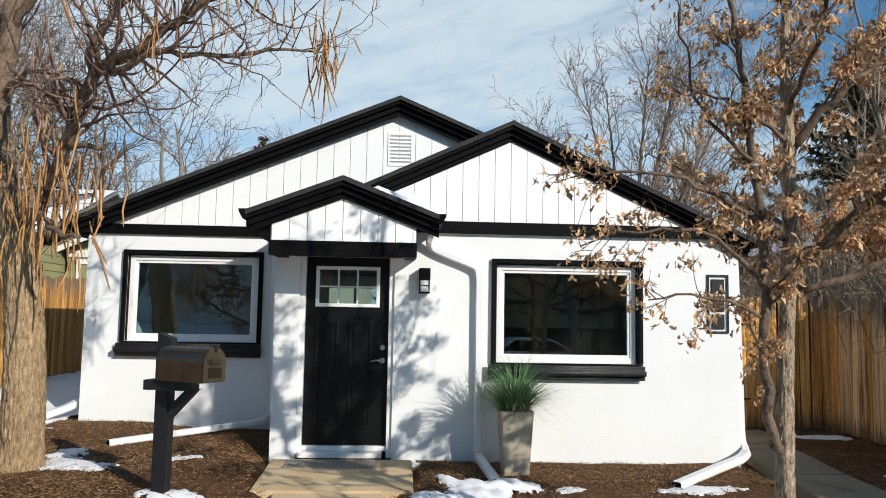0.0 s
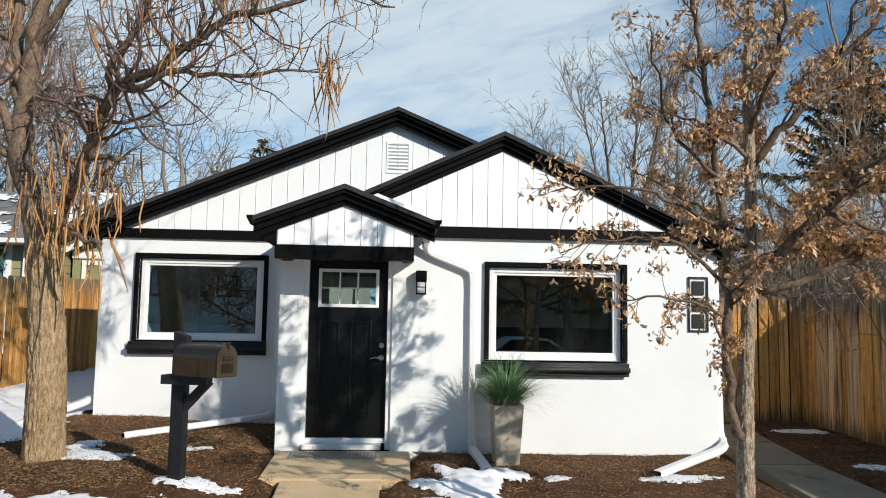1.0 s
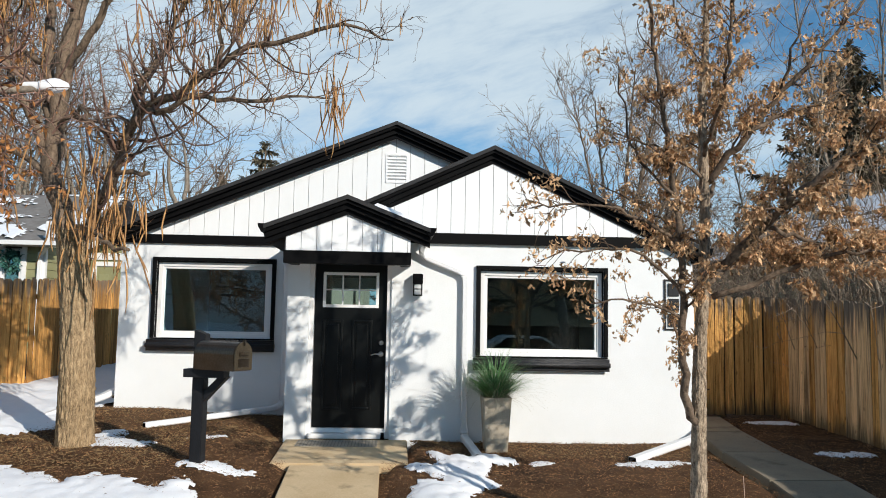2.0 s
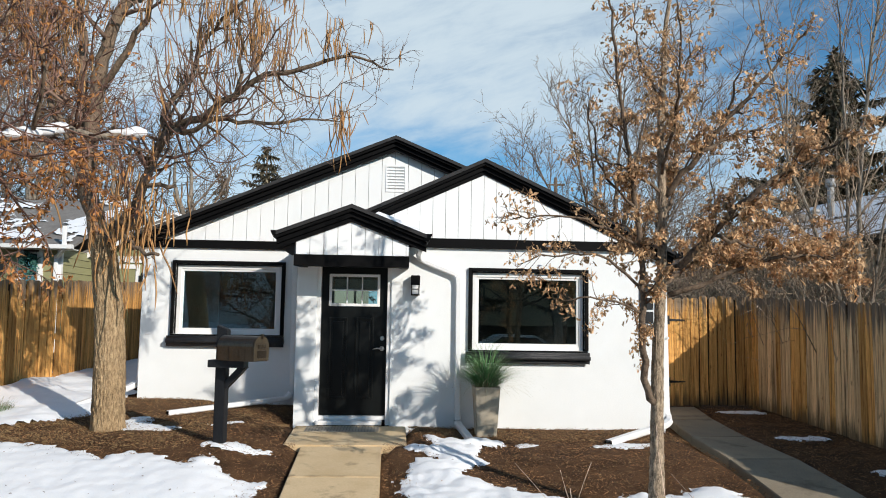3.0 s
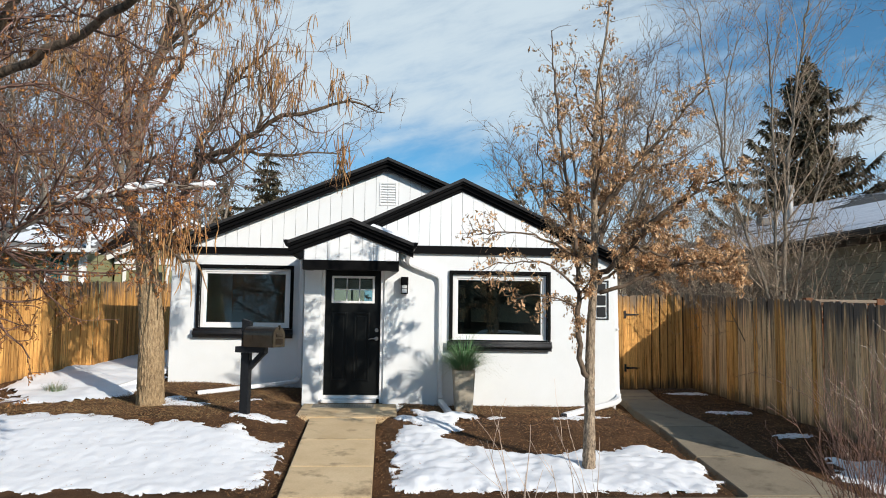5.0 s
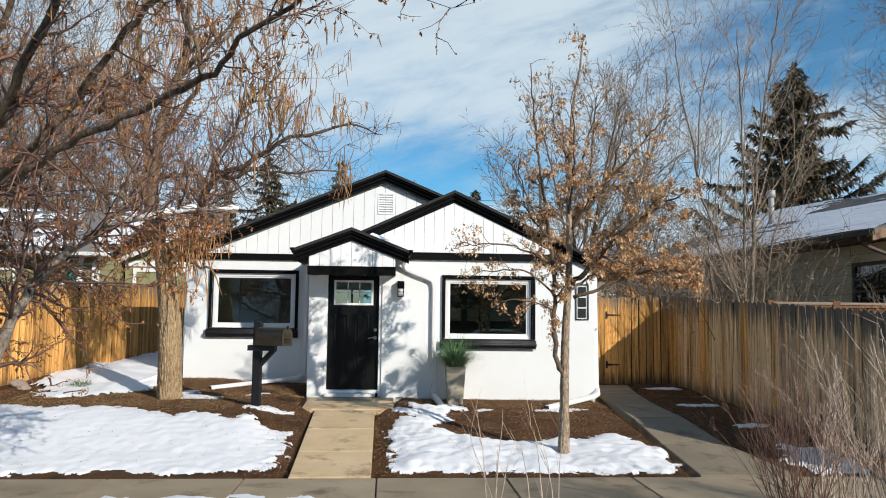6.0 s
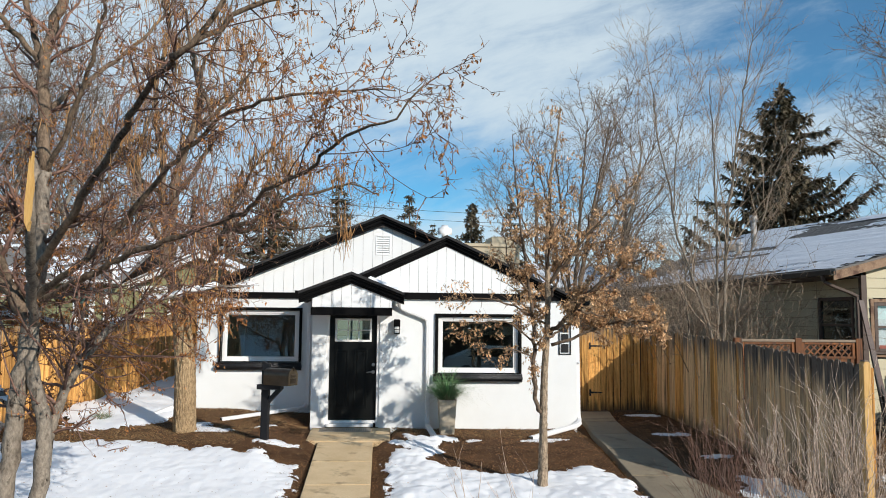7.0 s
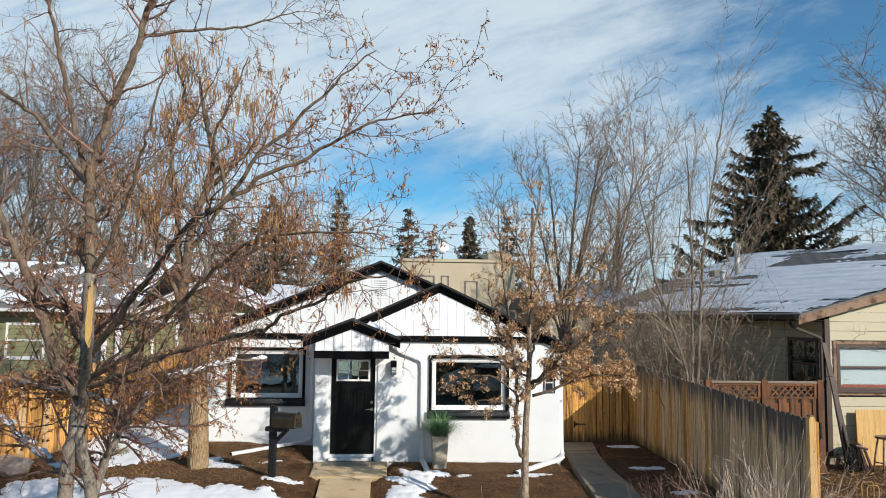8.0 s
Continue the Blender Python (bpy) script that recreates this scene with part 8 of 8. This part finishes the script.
for s in (-1, 1):
    xe = -4.65 + s * 2.5
    extruded("roof_slope", [(-4.65, 4.12), (xe, 2.98), (xe, 2.91), (-4.65, 4.05)], "y", 10.55, 16.3, ROOFGREY, roof)
    extruded("snow_cover", [(-4.65, 4.20), (xe - s * 0.05, 3.04), (xe - s * 0.05, 3.005), (-4.65, 4.124)], "y", 10.7, 16.2, SNOW, roof, "thin snow")
    extruded("rake_board", [(-4.65, 4.045), (xe, 2.905), (xe, 2.76), (-4.65, 3.90)], "y", 10.56, 10.60, VINYL, roof)
glamp = thing("wall_lantern", "dark metal lantern on the green siding", "lamp", at=(-5.46, 10.93, 2.42))
box("back_plate", (-0.05, 0.05, 0.03, 0.06, -0.15, 0.15), IRON, glamp, bevel=0.004)
box("lantern", (-0.075, 0.075, -0.13, 0.02, -0.16, 0.10), IRON, glamp, bevel=0.012)

# sheds and houses further behind
for k, (x0_, x1_, y, ze, zr, wall, lab) in enumerate(((-22, -13.5, 17, 3.1, 5.2, GREEN, "far house with a snowy roof behind bare trees"), (-13, -8, 20, 3.2, 5.3, BEIGE, "far house with a snowy roof behind bare trees"),
                                                      (-3.8, 0.2, 19, 3.3, 4.4, BEIGE, "far low house with a snowy roof behind the bungalow"), (9.5, 14.5, 24, 3.6, 5.0, BEIGE, "far low house behind bare trees"))):
    h = thing("far_house", lab, "house")
    box("wall", (x0_, x1_, y, y + 7, -0.3, ze), wall, h, bevel=0)
    extruded("roof", [(y - 0.5, ze - 0.05), (y + 3.5, zr), (y + 7.5, ze - 0.05), (y + 7.5, ze - 0.2), (y - 0.5, ze - 0.2)], "x", x0_ - 0.4, x1_ + 0.4, ROOFGREY, h)
    extruded("roof_snow", [(y - 0.4, ze + 0.03), (y + 3.5, zr + 0.05), (y + 3.5, zr + 0.004), (y - 0.4, ze - 0.02)], "x", x0_ - 0.3, x1_ + 0.3, THINSNOW, h, "snow on the roof")
    for j in range(int((x1_ - x0_) / 2.2)):
        sash_window(h, x0_ + 0.6 + j * 2.2, x0_ + 1.7 + j * 2.2, 1.2, 2.5, y - 0.01, "y", -1, VINYL)
flat = thing("beige_building", "flat-roofed beige rendered building far behind the house", "building")
box("wall", (2.4, 9.6, 32, 44, 0, 6.35), BEIGE, flat, bevel=0.02)
box("parapet", (2.3, 9.7, 31.9, 32.3, 6.36, 6.55), BEIGE, flat, bevel=0.02)
box("roof_box", (8.0, 9.4, 33, 36, 6.56, 7.1), BEIGE, flat, bevel=0.02)
for a, b, lo, hi in ((3.4, 4.5, 4.3, 5.5), (6.4, 7.2, 4.0, 5.2), (4.9, 5.4, 4.5, 5.5)):
    sash_window(flat, a, b, lo, hi, 31.99, "y", -1, ROOFGREY, bar=False)
dish = thing("satellite_dish", "white satellite dish on the beige building", "dish", at=(4.95, 31.7, 6.7))
bm = bmesh.new()
bmesh.ops.create_uvsphere(bm, u_segments=20, v_segments=10, radius=0.75)
bmesh.ops.delete(bm, geom=[v for v in bm.verts if v.co.y > -0.5], context="VERTS")
bmesh.ops.solidify(bm, geom=list(bm.faces), thickness=0.02)
bmesh.ops.transform(bm, matrix=pose(0, 0.75, 0.35, -20), verts=bm.verts)
part("bowl", bm, VINYL, dish, smooth=True)
tubes("mast", [([(0, 0.2, -0.2), (0, 0.2, 0.3)], [0.04, 0.04]), ([(0, 0.15, 0.3), (0.1, -0.45, 0.15)], [0.02, 0.02])], 6, NICKEL, dish)
pole = thing("utility_pole", "brown wooden utility pole behind the house", "pole")
tubes("pole", [([(13.25, 45, 0), (13.2, 45, 11.8)], [0.16, 0.12])], 8, LIMBBARK, pole)
box("cross_arm", (12.5, 13.9, 44.94, 45.06, 11.2, 11.32), LIMBBARK, pole, bevel=0.004)
for k, (z, sag) in enumerate(((11.0, 0.9), (10.2, 0.8), (8.7, 0.7), (8.0, 0.6))):
    pts = [(x_, 44.9 - 0.05 * k, z - sag * (1 - ((x_ - 13.2 + 20) / 20 % 2 - 1) ** 2)) for x_ in np.arange(-69, 95, 2.0)]
    tagged(tubes("power_line", [(pts, [0.016] * len(pts))], 4, IRON), "thin black overhead power line", "cable", "overhead power lines")

# ---- across the road, for reflections in the window panes ----
opp = thing("opposite_house", "pale house across the road with a snowy roof", "house")
box("wall", (-17, -3, -34, -27, -0.8, 4.3), STUCCO, opp, bevel=0)
extruded("roof", [(-26.5, 4.25), (-30.5, 6.4), (-34.5, 4.25), (-34.5, 4.1), (-26.5, 4.1)], "x", -17.5, -2.5, SNOW, opp)
# beige house added to keep bright sky out of the pane reflections
box("wall", (-2.4, 16, -36, -29, -0.8, 3.7), BEIGE, opp, bevel=0)
extruded("roof", [(-28.5, 3.65), (-32.5, 5.7), (-36.5, 3.65), (-36.5, 3.5), (-28.5, 3.5)], "x", -2.45, 16.5, ROOFGREY, opp)
for a in (-15.2, -10.5, -7.3, 4.5, 9.5):
    y = -26.99 if a < 0 else -28.99
    sash_window(opp, a, a + (1.0 if a < 0 else 1.6), 2.3 if a < 0 else 1.8, 3.3 if a < 0 else 3.1, y, "y", 1, BROWN)
snow("wide snow-covered lawn across the road", [(-30, -20.6), (0, -20.6), (0, -26.5), (-30, -26.5)], 0.06, 0.25, 0.3, 90.0, holes=0.2, lift=0.02)
for k, (x, y) in enumerate(((-9.5, -22.5), (-3.0, -23.5), (8.5, -22.0), (14, -24), (2.5, -24.5), (-15, -23))):
    bare_tree("street_tree", "bare tree across the road", (x, y), 9.5, 3, 0.24, 120 + k, stems=1, levels=big(9.5)[:2], fork=0.25)
# conifers added to darken the pane reflections
conifer("spruce", "dark conifer added across the road", (5.5, -27.0), 0.7, 9.0, 2.6, 130, dense=0.45)
conifer("spruce", "dark conifer added across the road", (11.5, -26.5), 0.7, 10.0, 2.8, 131, dense=0.45)
car = thing("car", "silver parked car at the far side of the road", "car", at=(6.2, -18.6, -0.6))
bm = bmesh.new()
prism(bm, [(-2.15, 0.3), (2.15, 0.3), (2.2, 0.62), (2.05, 0.78), (1.25, 0.92), (0.55, 1.38), (-0.85, 1.42), (-1.55, 0.98), (-2.1, 0.92), (-2.2, 0.55)], "y", -0.86, 0.86)
bmesh.ops.bevel(bm, geom=list(bm.edges), offset=0.07, segments=3, affect="EDGES")
part("body", bm, CARPAINT, car)
for sy in (-0.868, 0.862):
    extruded("side_window", [(-1.3, 0.97), (1.0, 0.97), (0.5, 1.31), (-0.8, 1.34)], "y", sy, sy + 0.006, DARKGLASS, car)
for wx in (-1.35, 1.38):
    for wy in (-0.80, 0.80):
        bm = bmesh.new()
        r_ = bmesh.ops.create_cone(bm, cap_ends=True, segments=28, radius1=0.32, radius2=0.32, depth=0.2)
        bmesh.ops.transform(bm, matrix=pose(wx, wy, 0.32, 90), verts=r_["verts"])
        wheel = part("wheel", bm, RUBBER, car)
        bm = bmesh.new()
        r_ = bmesh.ops.create_cone(bm, cap_ends=True, segments=20, radius1=0.2, radius2=0.2, depth=0.22)
        bmesh.ops.transform(bm, matrix=pose(wx, wy, 0.32, 90), verts=r_["verts"])
        part("rim", bm, NICKEL, wheel)
